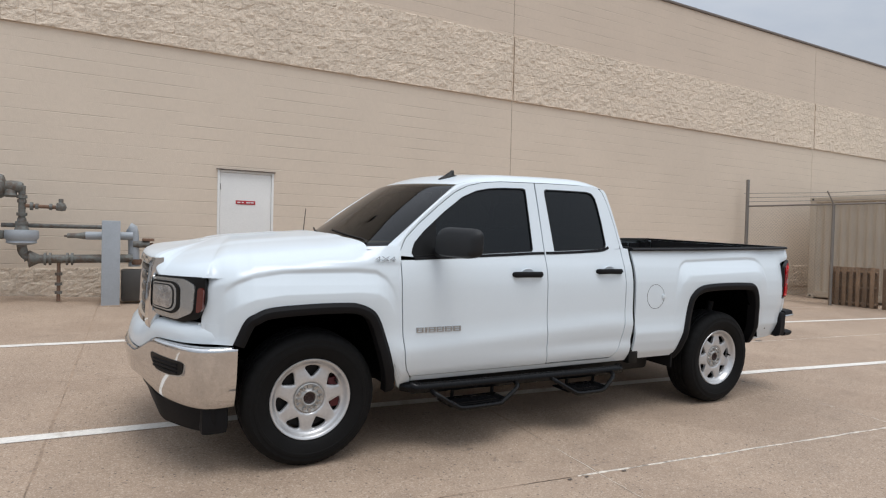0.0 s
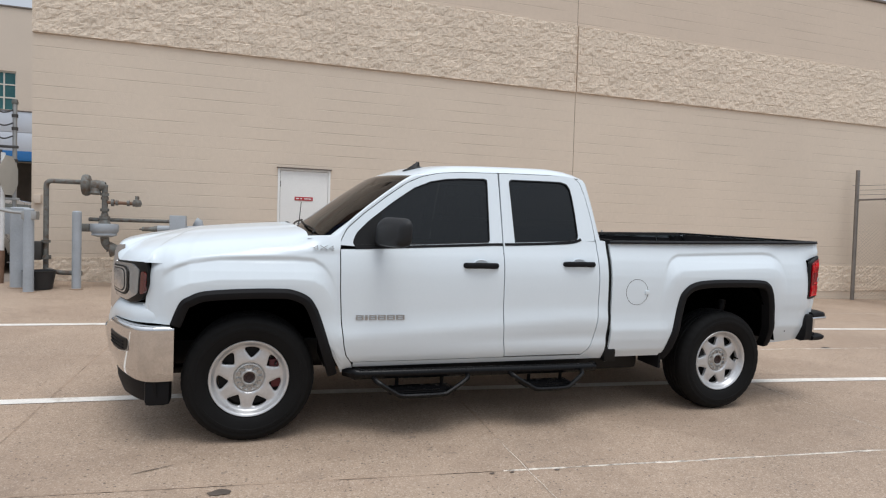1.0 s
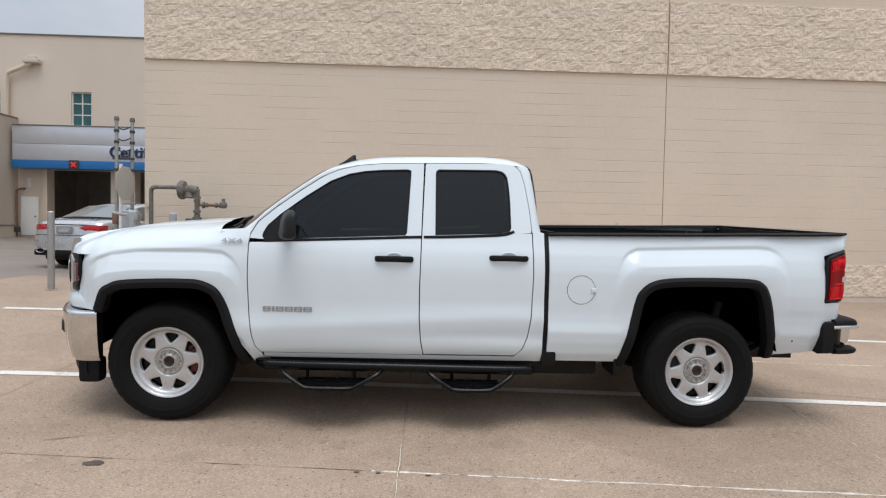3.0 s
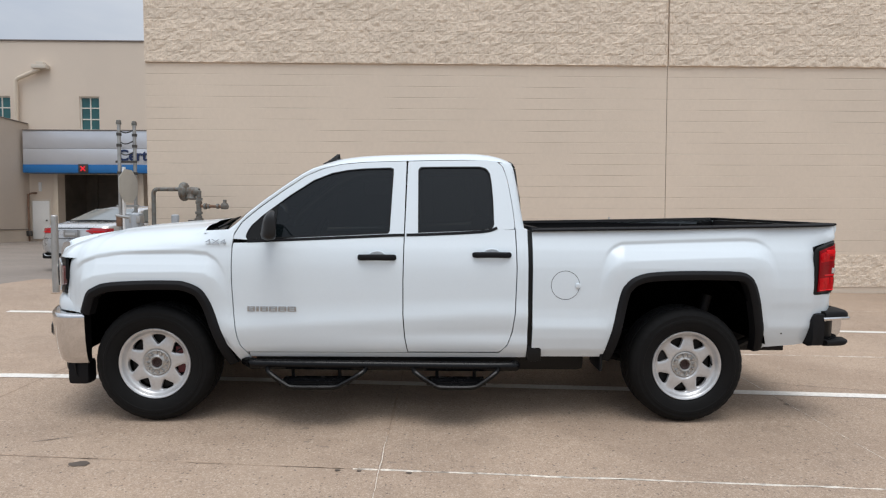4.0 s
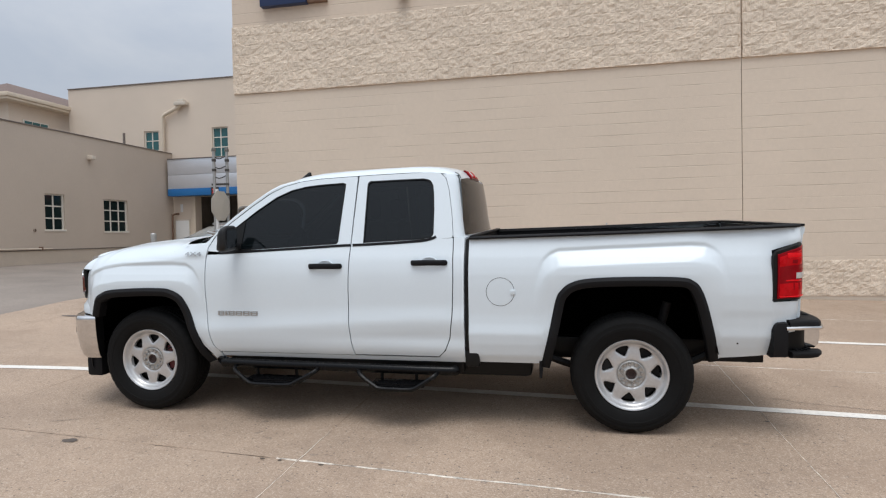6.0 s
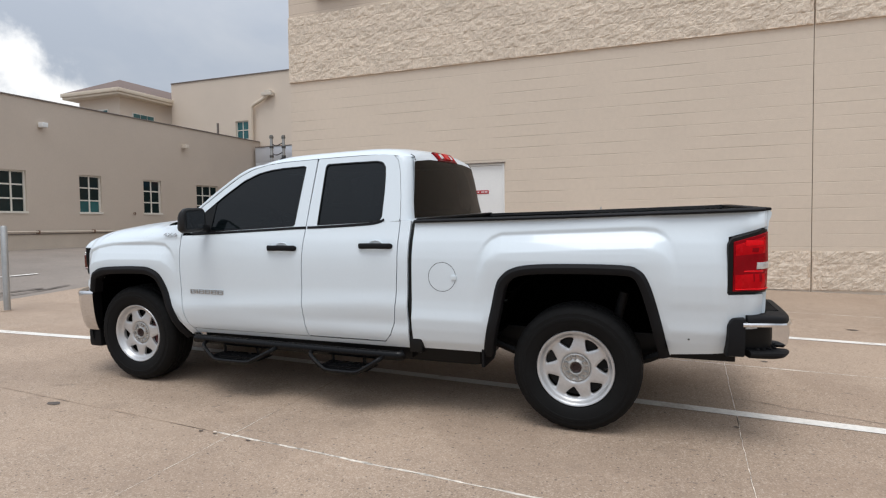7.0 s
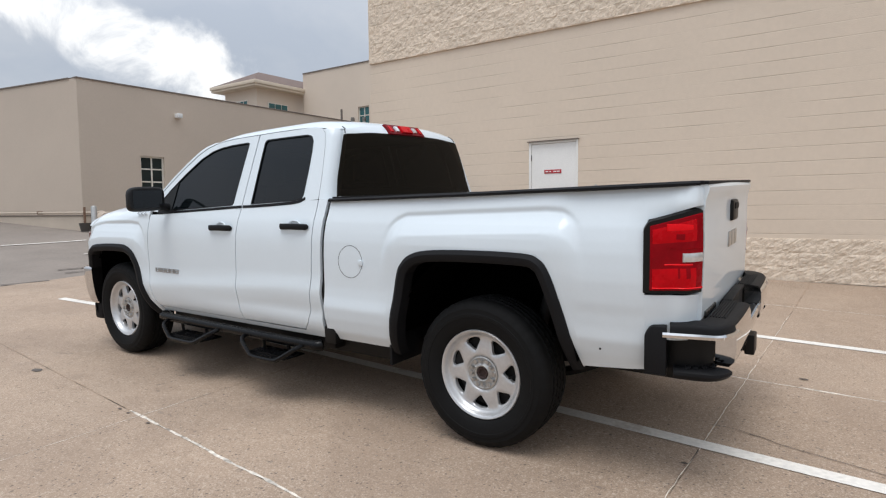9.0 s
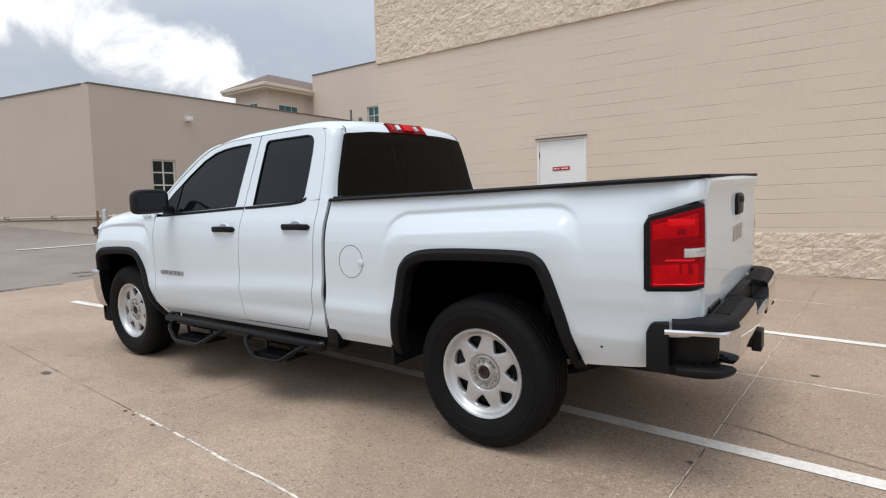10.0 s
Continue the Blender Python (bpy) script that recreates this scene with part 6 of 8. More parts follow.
# folded rim round the gate
rim_ = list(range(31)) + [j * 31 + 30 for j in range(1, 45)] + [44 * 31 + i for i in range(29, -1, -1)] + [j * 31 for j in range(43, 0, -1)]
n0 = len(tg.v)
tg.v += [(tg.v[i][0] - 0.045, tg.v[i][1], tg.v[i][2]) for i in rim_]
tg.f += [(rim_[k], n0 + k, n0 + (k + 1) % len(rim_), rim_[(k + 1) % len(rim_)]) for k in range(len(rim_))]
tailgate = part("tailgate", tg, PAINT, truck, "white tailgate with black handle")
part("tailgate_inner", Mesh().box(4.662, 4.672, 0.26, 1.78, 0.72, 1.385, 0.003), TRIM, tailgate)
part("tailgate_shell", Mesh().box(4.674, 4.702, 0.223, 1.817, 0.702, 1.388, 0.004), PAINT, tailgate)
part("tailgate_cap", Mesh().box(4.655, 4.738, 0.206, 1.834, 1.391, 1.407, 0.006), TRIM, tailgate, "black tailgate cap")
hb = part("handle_bezel", Mesh().box(4.718, 4.752, 0.92, 1.12, 1.180, 1.305, 0.030), SATIN, tailgate, "black tailgate handle")
part("tailgate_handle", Mesh().box(4.738, 4.758, 0.95, 1.09, 1.250, 1.290, 0.015), TRIM, hb)
lg = Mesh()
for k in range(3):
    lg.box(4.724, 4.739, 0.86 + k * 0.115, 0.955 + k * 0.115, 1.045, 1.125, 0.006)
part("tailgate_badge", lg, DULL, tailgate, "plain chrome badge blocks")
lg = Mesh()
for k in range(6):
    lg.box(4.712, 4.732, 0.27 + k * 0.042, 0.302 + k * 0.042, 0.785, 0.813, 0.003)
part("model_badge", lg, DARK_CHROME, tailgate, "plain chrome bars")
for y in (0.214, 1.818):
    part("gate_slit", Mesh().box(4.62, 4.66, y, y + 0.008, 0.70, 1.38), SATIN, tailgate)
for y0 in (0.205, 2 * YC - 0.275):
    part("tail_post", Mesh().box(4.672, 4.698, y0, y0 + 0.07, 0.70, 1.386, 0.004), PAINT, truck)
part("tail_sill", Mesh().box(4.60, 4.715, 0.23, 1.81, 0.60, 0.695, 0.01), PAINT, truck)

# rear bumper
RB = smooth_line([(4.506, 0.036), (4.54, 0.043), (4.61, 0.052), (4.725, 0.084), (4.802, 0.136), (4.842, 0.238), (4.852, 0.40), (4.854, 0.60), (4.856, 1.02)], 6)
RBF = RB + [np.array([p[0], 2 * YC - p[1]]) for p in reversed(RB[:-1])]
end_drop = lambda p: 0.045 * max(0.0, 1 - (p[0] - 4.506) / 0.035) ** 2
full = out_profile([(0.775, -0.02), (0.765, 0.002), (0.74, 0.008), (0.66, 0.010), (0.60, 0.002), (0.575, -0.02), (0.575, -0.08), (0.775, -0.08)])
low = out_profile([(0.672, -0.03), (0.665, -0.006), (0.65, 0.0), (0.60, -0.004), (0.575, -0.02), (0.575, -0.08), (0.672, -0.08)])
rb = part("rear_bumper", swept(clip_plan(RBF, 0.72, 2 * YC - 0.72), low, True), CHROME, truck, "chrome rear bumper with black corner steps")
part("bumper_face", swept(clip_plan(RBF, 0.255, 0.74), full, True), CHROME, rb)
part("bumper_face", swept(clip_plan(RBF, 2 * YC - 0.74, 2 * YC - 0.255), full, True), CHROME, rb)
part("plate_recess", Mesh().box(4.70, 4.765, 0.72, 2 * YC - 0.72, 0.60, 0.775, 0.006).box(4.76, 4.84, 0.745, 2 * YC - 0.745, 0.655, 0.675, 0.004), TRIM, rb, "black plate recess")
for flip in (False, True):
    m = mirrored if flip else (lambda q: q)
    part("bumper_end", m(swept([p for p in RB if p[0] <= 4.60], out_profile([(lambda p: 0.77 - end_drop(p), -0.03), (lambda p: 0.765 - end_drop(p), 0.004), (lambda p: 0.74 - end_drop(p), 0.010), (0.60, 0.010), (0.552, 0.002), (0.540, -0.03), (0.555, -0.10), (lambda p: 0.765 - end_drop(p), -0.10)]), True)), TRIM, rb, "black bumper end")
    part("chrome_strip", m(swept([p for p in RB if 4.575 <= p[0] and p[1] <= 0.31], out_profile([(0.722, 0.0), (0.724, 0.016), (0.736, 0.018), (0.745, 0.012), (0.747, 0.0)]), True)), CHROME, rb, "thin chrome strip")
    part("corner_top", m(swept([p for p in RB if p[0] >= 4.60 and p[1] <= 0.74], out_profile([(0.747, 0.004), (0.766, 0.002), (0.778, -0.008), (0.782, -0.022), (0.784, -0.115), (0.747, -0.115)]), True)), TRIM, rb, "black rounded bumper top")
    g = swept([p for p in RB if p[0] >= 4.62 and p[1] <= 0.225], out_profile([(0.538, -0.02), (0.544, -0.002), (0.560, 0.010), (0.572, 0.008), (0.580, -0.008), (0.576, -0.13), (0.536, -0.13)]), True)
    step = part("corner_step", m(g), TRIM, rb, "black ribbed corner step")
    for k in range(4):
        for q in range(3):
            part("step_stud", m(Mesh().box(4.665 + 0.032 * k, 4.685 + 0.032 * k, 0.115 + 0.035 * q + 0.028 * k, 0.135 + 0.035 * q + 0.028 * k, 0.577, 0.5865, 0.003)), TRIM, step)
    plan_p = [(4.560, 0.145), (4.690, 0.168), (4.740, 0.198), (4.766, 0.262), (4.560, 0.262)]
    part("step_pocket", m(Mesh().ring([[(x, y, z) for x, y in plan_p] for z in (0.560, 0.720)])), SATIN, rb, "deep black recess over the step")
part("bumper_pad", Mesh().box(4.725, 4.775, 0.74, 1.30, 0.772, 0.787, 0.004), TRIM, rb, "black ribbed bumper pad")
for k in range(6):
    for y0 in (0.30, 1.32):
        part("pad_rib", Mesh().box(4.738 + 0.012 * k, 4.744 + 0.012 * k, y0, y0 + 0.42, 0.776, 0.7875), TRIM, rb)
hitch = part("tow_hitch", Mesh().box(4.40, 4.83, 0.97, 1.07, 0.47, 0.55, 0.008).box(4.62, 4.70, 0.62, 1.42, 0.475, 0.545, 0.01).box(4.45, 4.68, 0.56, 0.62, 0.47, 0.60, 0.01).box(4.45, 4.68, 1.42, 1.48, 0.47, 0.60, 0.01), SATIN, truck, "black square tow hitch")
part("hitch_tube", Mesh().box(4.815, 4.865, 0.955, 1.085, 0.455, 0.565, 0.01), SATIN, hitch)
part("step_side_plug", Mesh().lathe([(0.001, -0.004), (0.005, -0.003), (0.006, 0.0)], (4.30, flank(4.3, 0.63), 0.63), "y", 8), SATIN, truck)

# --- badges on the flank ---
g = Mesh()
xx = 0.645
for w in (0.050, 0.018, 0.050, 0.052, 0.052, 0.056):
    y = flank(xx, 0.79)
    g.box(xx, xx + w, y - 0.006, y + 0.002, 0.774, 0.779, 0.001)
    g.box(xx, xx + w, y - 0.006, y + 0.002, 0.788, 0.793, 0.001)
    g.box(xx, xx + w, y - 0.006, y + 0.002, 0.802, 0.807, 0.001)
    g.box(xx, xx + 0.010, y - 0.006, y + 0.002, 0.776, 0.805, 0.001)
    g.box(xx + w - 0.010, xx + w, y - 0.006, y + 0.002, 0.776, 0.805, 0.001)
    xx += w + 0.009
part("model_badge", g, DULL, front_door, "plain chrome badge bars")


def lettering(text, size, m, depth, material, parent, name, bold=0.0):
    """Raised letters in the built-in font, as a mesh."""
    cu = bpy.data.curves.new(name, "FONT")
    cu.body, cu.size, cu.extrude, cu.align_x, cu.offset = text, size, depth, "LEFT", bold
    tmp = bpy.data.objects.new(name, cu)
    scene.collection.objects.link(tmp)
    me = bpy.data.meshes.new_from_object(tmp.evaluated_get(bpy.context.evaluated_depsgraph_get()))
    bpy.data.objects.remove(tmp)
    bpy.data.curves.remove(cu)
    me.transform(m)
    me.materials.clear()
    me.materials.append(material)
    ob = new(name, me)
    ob.parent = parent
    return ob


lettering("4X4", 0.048, Matrix.Translation((0.36, fender_skin(0.45, 1.225) - 0.006, 1.228)) @ Matrix.Rotation(radians(84), 4, "X") @ Matrix.Scale(1.7, 4, (1, 0, 0)), 0.003, CHROME, truck, "drive_badge")

# --- cabin behind the glass ---
part("cabin_floor", Mesh().box(0.60, 2.44, 0.10, 1.94, 0.52, 0.58), CABIN, truck)
part("headliner", Mesh().box(1.20, 2.34, 0.36, 1.68, 1.788, 1.80), CABIN, truck)
part("door_lining", Mesh().box(0.66, 2.42, 0.062, 0.085, 0.58, 1.235), CABIN, truck)
part("door_lining", Mesh().box(0.66, 2.42, 1.955, 1.978, 0.58, 1.235), CABIN, truck)
part("dashboard", Mesh().box(0.50, 0.86, 0.16, 1.88, 0.98, 1.285, 0.05), CABIN, truck)
for y in (0.32, 1.18):
    seat = part("front_seat", Mesh().box(1.10, 1.60, y, y + 0.54, 0.78, 0.96, 0.05), CABIN, truck, "dark front seat")
    part("seat_back", Mesh().box(1.50, 1.66, y + 0.02, y + 0.52, 0.92, 1.46, 0.06, Matrix.Translation((0.10, 0, 0))), CABIN, seat)
    part("headrest", Mesh().box(1.64, 1.74, y + 0.13, y + 0.41, 1.48, 1.66, 0.04), CABIN, seat)
bench = part("rear_seat", Mesh().box(1.90, 2.30, 0.20, 1.84, 0.82, 0.98, 0.05), CABIN, truck, "dark rear bench seat")
part("seat_back", Mesh().box(2.26, 2.40, 0.20, 1.84, 0.94, 1.42, 0.05), CABIN, bench)
loops = [[(1.0 + 0.02 * math.cos(a) + 0.07 * math.sin(t), 0.59 + 0.18 * math.cos(t), 1.22 + 0.17 * math.sin(t) + 0.02 * math.sin(a)) for a in [2 * math.pi * j / 8 for j in range(8)]] for t in [2 * math.pi * k / 28 for k in range(29)]]
part("steering_wheel", Mesh().ring(loops, True, False), SATIN, truck)
part("dash_paper", Mesh().box(0.60, 0.72, 0.42, 0.62, 1.287, 1.292), M["white"], truck, "white paper on the dashboard")

# final trim of the body: 1.97 m wide, its upper parts a finger lower, the tail a little off the square
def trimmed(x, y, z):
    if x > 4.5:
        s = sstep(4.54, 4.68, x)
        near, far = y, 2 * YC - y
        x -= s * 0.032 * min(max(y, 0.0), 2.04)
        y += 0.034 * s * (sstep(0.05, 0.13, far) * (1 - sstep(0.2, 0.75, far)) - sstep(0.05, 0.13, near) * (1 - sstep(0.2, 0.75, near)))
    y -= 0.07 * min(1.0, max(0.0, (y - 0.40) / 1.24))
    return x, y, z - 0.013 * sstep(1.15, 1.30, z)


for ob in truck.children_recursive:
    if ob.type == "MESH" and ob.matrix_basis == Matrix():
        if ob.parent is truck or ob.parent.matrix_basis == Matrix():
            for v in ob.data.vertices:
                v.co = trimmed(*v.co)

# ---- door in the main wall ----
door = thing("door_1", "white steel door in a white frame with a small red sign", "door", kind="structure")
g = Mesh().box(0.44, 0.48, WY - 0.012, WY + 0.14, 0.1, 2.375, 0.006).box(1.32, 1.36, WY - 0.012, WY + 0.14, 0.1, 2.375, 0.006).box(0.48, 1.32, WY - 0.012, WY + 0.14, 2.34, 2.375, 0.006)
part("door_frame", g, M["white_door"], door)
leaf = part("door_leaf", Mesh().box(0.484, 1.316, WY + 0.006, WY + 0.050, 0.12, 2.335, 0.003), M["white_door"], door)
part("door_backing", Mesh().box(0.44, 1.36, WY + 0.145, WY + 0.20, -0.3, 2.375), M["dark_room"], door)
part("door_sign", Mesh().box(0.735, 1.055, WY - 0.002, WY + 0.005, 1.815, 1.880, 0.001), M["red_sign"], leaf, "small red sign")
for k, w in enumerate((0.05, 0.03, 0.06, 0.05)):
    x = 0.760 + 0.072 * k
    part("sign_bar", Mesh().box(x, x + w, WY - 0.005, WY - 0.002, 1.838, 1.857), M["white"], leaf)
part("door_lever", Mesh().box(1.235, 1.275, WY - 0.02, WY + 0.006, 1.15, 1.29, 0.008).tube([(1.255, WY - 0.03, 1.22), (1.16, WY - 0.034, 1.22)], 0.010, 8), M["steel_dark"], leaf, "dark lever handle")
for z in (0.40, 1.25, 2.10):
    part("hinge", Mesh().tube([(0.482, WY - 0.002, z - 0.05), (0.482, WY - 0.002, z + 0.05)], 0.009, 8), M["steel_dark"], leaf)
part("door_head_drip", Mesh().box(0.42, 1.38, WY - 0.05, WY - 0.002, 2.378, 2.392, 0.003), M["coping"], door)

# sign panel and lamp high on the wall
bs = thing("wall_sign", "dark blue sign panel high on the beige wall", "sign")
part("panel", Mesh().box(-2.60, -1.62, WY - 0.15, WY - 0.001, 5.94, 6.90, 0.01), M["dark_blue"], bs)
part("edge_panel", Mesh().box(-1.618, -1.22, WY - 0.10, WY - 0.001, 5.95, 6.90, 0.01), M["rust"], bs, "dark red sign panel")
fl = thing("wall_lamp", "small dark floodlight on the beige upper wall", "lamp", "wall lamps")
part("lamp_head", Mesh().box(0.22, 0.44, WY - 0.22, WY - 0.05, 5.84, 5.98, 0.015), M["steel_dark"], fl)
part("bracket", Mesh().box(0.29, 0.37, WY - 0.06, WY - 0.001, 5.88, 6.02, 0.01), M["steel_dark"], fl)
solid("junction_box", Mesh().box(-3.25, -3.15, WY - 0.06, WY - 0.001, 1.60, 1.74, 0.006), M["stucco2"], "small beige junction box on the block wall", "junction box")

# ---- windows ----
def window(name, place, u0, u1, z0, z1, cols, rows, label, parent=None, teal=()):
    """A set-back window of glass panes between flat bars; place(u, d, z) as for the walls."""
    w = thing(name, label, "window", "building windows", kind="structure")
    def slab(a, b, c, d, d0, d1):
        q = Mesh()
        vs = [place(u, dd, z) for u in (a, b) for dd in (d0, d1) for z in (c, d)]
        return q.add(vs, [(0, 1, 3, 2), (4, 6, 7, 5), (0, 4, 5, 1), (2, 3, 7, 6), (0, 2, 6, 4), (1, 5, 7, 3)])
    f = 0.045
    part("window_frame", slab(u0, u0 + f, z0, z1, 0.06, 0.14), M["muntin"], w)
    part("window_frame", slab(u1 - f, u1, z0, z1, 0.06, 0.14), M["muntin"], w)
    part("window_frame", slab(u0 + f, u1 - f, z1 - f, z1, 0.06, 0.14), M["muntin"], w)
    part("window_sill", slab(u0 - 0.03, u1 + 0.03, z0 - 0.03, z0 + 0.03, -0.02, 0.14), M["muntin"], w)
    for i in range(1, cols):
        u = u0 + (u1 - u0) * i / cols
        part("glazing_bar", slab(u - 0.02, u + 0.02, z0 + 0.03, z1 - f, 0.075, 0.13), M["muntin"], w)
    for j in range(1, rows):
        z = z0 + (z1 - z0) * j / rows
        part("glazing_bar", slab(u0 + f, u1 - f, z - 0.02, z + 0.02, 0.080, 0.125), M["muntin"], w)
    for i in range(cols):
        for j in range(rows):
            a, b = u0 + (u1 - u0) * i / cols, u0 + (u1 - u0) * (i + 1) / cols
            c, d = z0 + (z1 - z0) * j / rows, z0 + (z1 - z0) * (j + 1) / rows
            part("pane", slab(a, b, c, d, 0.10, 0.108), M["pane_teal"] if j in teal else M["pane"], w)
    return w


# ---- low wing on the west side ----
GX, GY, GTOP = -13.12, 5.62, 5.04
def at_wing(u, d, z):
    return (GX - d, u, z)
def askew(g):
    """The wing's south side runs off the square, south-west from the corner."""
    g.v = [(x, y + 0.17 * (x - GX) if x < GX and y < 8 else y, z) for x, y, z in g.v]
    return g
def at_back(u, d, z):
    return (u, 18.8 + d, z)
WING_WINS = [(7.38, 8.16, 1.75, 2.95), (9.82, 10.60, 1.75, 2.95), (12.27, 13.06, 1.75, 2.95), (14.80, 16.02, 1.70, 2.90)]
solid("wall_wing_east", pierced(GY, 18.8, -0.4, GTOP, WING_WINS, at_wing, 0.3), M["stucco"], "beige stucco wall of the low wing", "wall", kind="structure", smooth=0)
solid("wall_wing_south", askew(Mesh().box(-40, GX - 0.302, GY + 0.002, GY + 0.302, -0.4, GTOP - 0.002).box(GX - 0.302, GX - 0.006, GY + 0.0, GY + 0.15, -0.4, GTOP - 0.002)), M["stucco"], "beige stucco side wall of the low wing", "wall", kind="structure", smooth=0)
solid("roof_wing", askew(Mesh().box(-40, GX - 0.31, GY + 0.31, 18.79, 4.6, 4.7)), M["coping"], "flat roof of the low wing", "roof", kind="structure", smooth=0)
solid("coping_wing", Mesh().box(GX - 0.33, GX + 0.03, GY - 0.03, 18.78, GTOP, GTOP + 0.04, 0.006), M["coping"], "thin brown coping on the low wing", "coping", kind="structure")
solid("coping_wing", askew(Mesh().box(-40, GX - 0.332, GY - 0.03, GY + 0.33, GTOP, GTOP + 0.04, 0.006)), M["coping"], "thin brown coping on the low wing", "coping", kind="structure")
solid("wing_floor", Mesh().box(-39, GX - 0.32, GY + 0.32, 18.78, 0.6, 0.7).box(-16.02, -16.0, GY + 0.32, 18.78, 0.7, 4.6), M["dark_room"], "dim room behind the wing windows", "room", kind="structure")
solid("plinth_wing", Mesh().box(GX + 0.002, GX + 0.06, GY - 0.06, 18.7, 0.2, 1.10, 0.006), M["plinth"], "paler tan plinth along the foot of the low wing", "plinth", kind="structure", smooth=0)
solid("plinth_wing", askew(Mesh().box(-40, GX + 0.0, GY - 0.06, GY + 0.0, 0.2, 1.10, 0.006)), M["plinth"], "paler tan plinth along the foot of the low wing", "plinth", kind="structure", smooth=0)
solid("ledge_wing", Mesh().box(GX + 0.002, GX + 0.085, GY - 0.085, 18.7, 1.102, 1.128, 0.004), M["coping"], "thin dark ledge over the wing plinth", "ledge", kind="structure")
solid("ledge_wing", askew(Mesh().box(-40, GX + 0.0, GY - 0.085, GY + 0.0, 1.102, 1.128, 0.004)), M["coping"], "thin dark ledge over the wing plinth", "ledge", kind="structure")
for k, (a, b, c, d) in enumerate(WING_WINS):
    window("window_%d" % (k + 1), at_wing, a, b, c, d, 3 if k == 3 else 2, 3, "dark paned window with cream bars in the stucco wing", teal=(0,) if k == 1 else ())
for y in (8.65, 14.18):
    wl_ = thing("wall_lamp", "small pale wall lamp on the stucco wing", "lamp", "wall lamps")
    part("lamp_head", Mesh().box(GX + 0.02, GX + 0.22, y - 0.085, y + 0.085, 4.25, 4.39, 0.02), M["white"] if y < 10 else M["tan"], wl_)
    part("back_plate", Mesh().box(GX + 0.001, GX + 0.03, y - 0.09, y + 0.09, 4.24, 4.40, 0.006), M["tan"], wl_)
solid("vent_cap", Mesh().lathe([(0.001, -0.04), (0.035, -0.04), (0.045, 0.0)], (GX + 0.03, 11.85, 1.75), "x", 14), M["rust"], "small rusty vent cap on the stucco wall", "vent")
pr = thing("wall_pipe", "long pale pipe running along the foot of the stucco wing", "pipe")
part("pipe_run", Mesh().tube([(GX + 0.10, 12.4, 1.15), (GX + 0.10, 5.55, 1.20), (GX + 0.06, GY - 0.10, 1.20), (-30, GY - 0.10 + 0.17 * (-30 - GX), 1.22)], 0.026, 8), M["plinth"], pr)
for y in (6.6, 8.4, 10.2, 12.0):
    part("pipe_clip", Mesh().box(GX + 0.001, GX + 0.14, y - 0.02, y + 0.02, 1.12, 1.22, 0.004), M["rust"], pr)
for x in (-15, -17.5, -20, -22.5):
    part("pipe_clip", askew(Mesh().box(x - 0.02, x + 0.02, GY - 0.14, GY + 0.001, 1.16, 1.25, 0.004)), M["rust"], pr)
rs = thing("standpipe", "rusty standpipe in a dark bucket by the wing corner", "pipe")
zb = lot(GX + 0.35, 5.5)
part("riser", Mesh().tube([(GX + 0.35, 5.5, zb + 0.05), (GX + 0.35, 5.5, 1.36)], 0.035, 10), M["rust"], rs)
part("bucket", Mesh().lathe([(0.001, 0.02), (0.11, 0.02), (0.16, 0.26), (0.145, 0.26), (0.10, 0.05)], (GX + 0.35, 5.5, zb - 0.015), "z", 18), M["steel_dark"], rs)
ub = thing("utility_box", "low rounded tan utility cover against the stucco wing", "utility box")
zb = lot(GX + 0.2, 6.12)
part("cover", Mesh().ring([[(GX + 0.02 + 0.30 * t, 6.12 + 0.30 * (1 - 0.25 * t) * math.cos(a), zb - 0.02 + (1.28 - zb) * (1 - 0.12 * t) * max(0.0, math.sin(a)) ** 0.6) for a in [math.pi * k / 16 for k in range(17)]] for t in (0, 0.5, 0.85, 1.0)], True, True), M["stucco"], ub)

# ---- back building over the service drive ----
BACK_WINS = [(-11.20, -10.46, 4.83, 6.09), (-14.45, -13.74, 4.83, 6.09), (-7.98, -7.26, 4.83, 6.09)]
DRIVE = (-12.02, -9.77, 0.0, 3.20)
DRIVE2 = (-8.84, -4.6, 0.0, 3.20)
solid("wall_back_building", pierced(-18.2, WX - 0.002, -0.4, 8.12, [*BACK_WINS, DRIVE, DRIVE2], at_back, 0.35), M["stucco2"], "pale beige stucco wall over the service drive", "wall", kind="structure", smooth=0)
solid("coping_back_building", Mesh().box(-18.2, WX - 0.002, 18.76, 19.2, 8.12, 8.17, 0.008), M["coping"], "thin dark coping on the tall back wall", "coping", kind="structure")
for k, (a, b, c, d) in enumerate(BACK_WINS):
    window("window_%d" % (k + 5), at_back, a, b, c, d, 2, 3, "teal paned window with cream bars in the tall wall", teal=(0, 1, 2))
room = Mesh().box(-13.0, -3.4, 19.2, 22.4, 0.6, 0.7).box(-13.0, -3.4, 22.3, 22.5, 0.7, 3.6).box(-13.1, -13.0, 19.2, 22.4, 0.7, 3.6).box(-13.0, -3.4, 19.2, 22.4, 3.5, 3.6).box(-12.62, -12.46, 22.16, 22.298, 0.7, 3.49, 0.01).box(-10.7, -10.35, 22.0, 22.298, 0.7, 1.9, 0.02)
solid("drive_room", room, surface("drive_interior", (0.24, 0.21, 0.18), 0.85, var=0.3, scale=1.5), "dim service drive seen through the open doorway", "room", kind="structure", smooth=0)
fas = thing("fascia", "silver metal fascia with a blue stripe over the drive", "fascia")
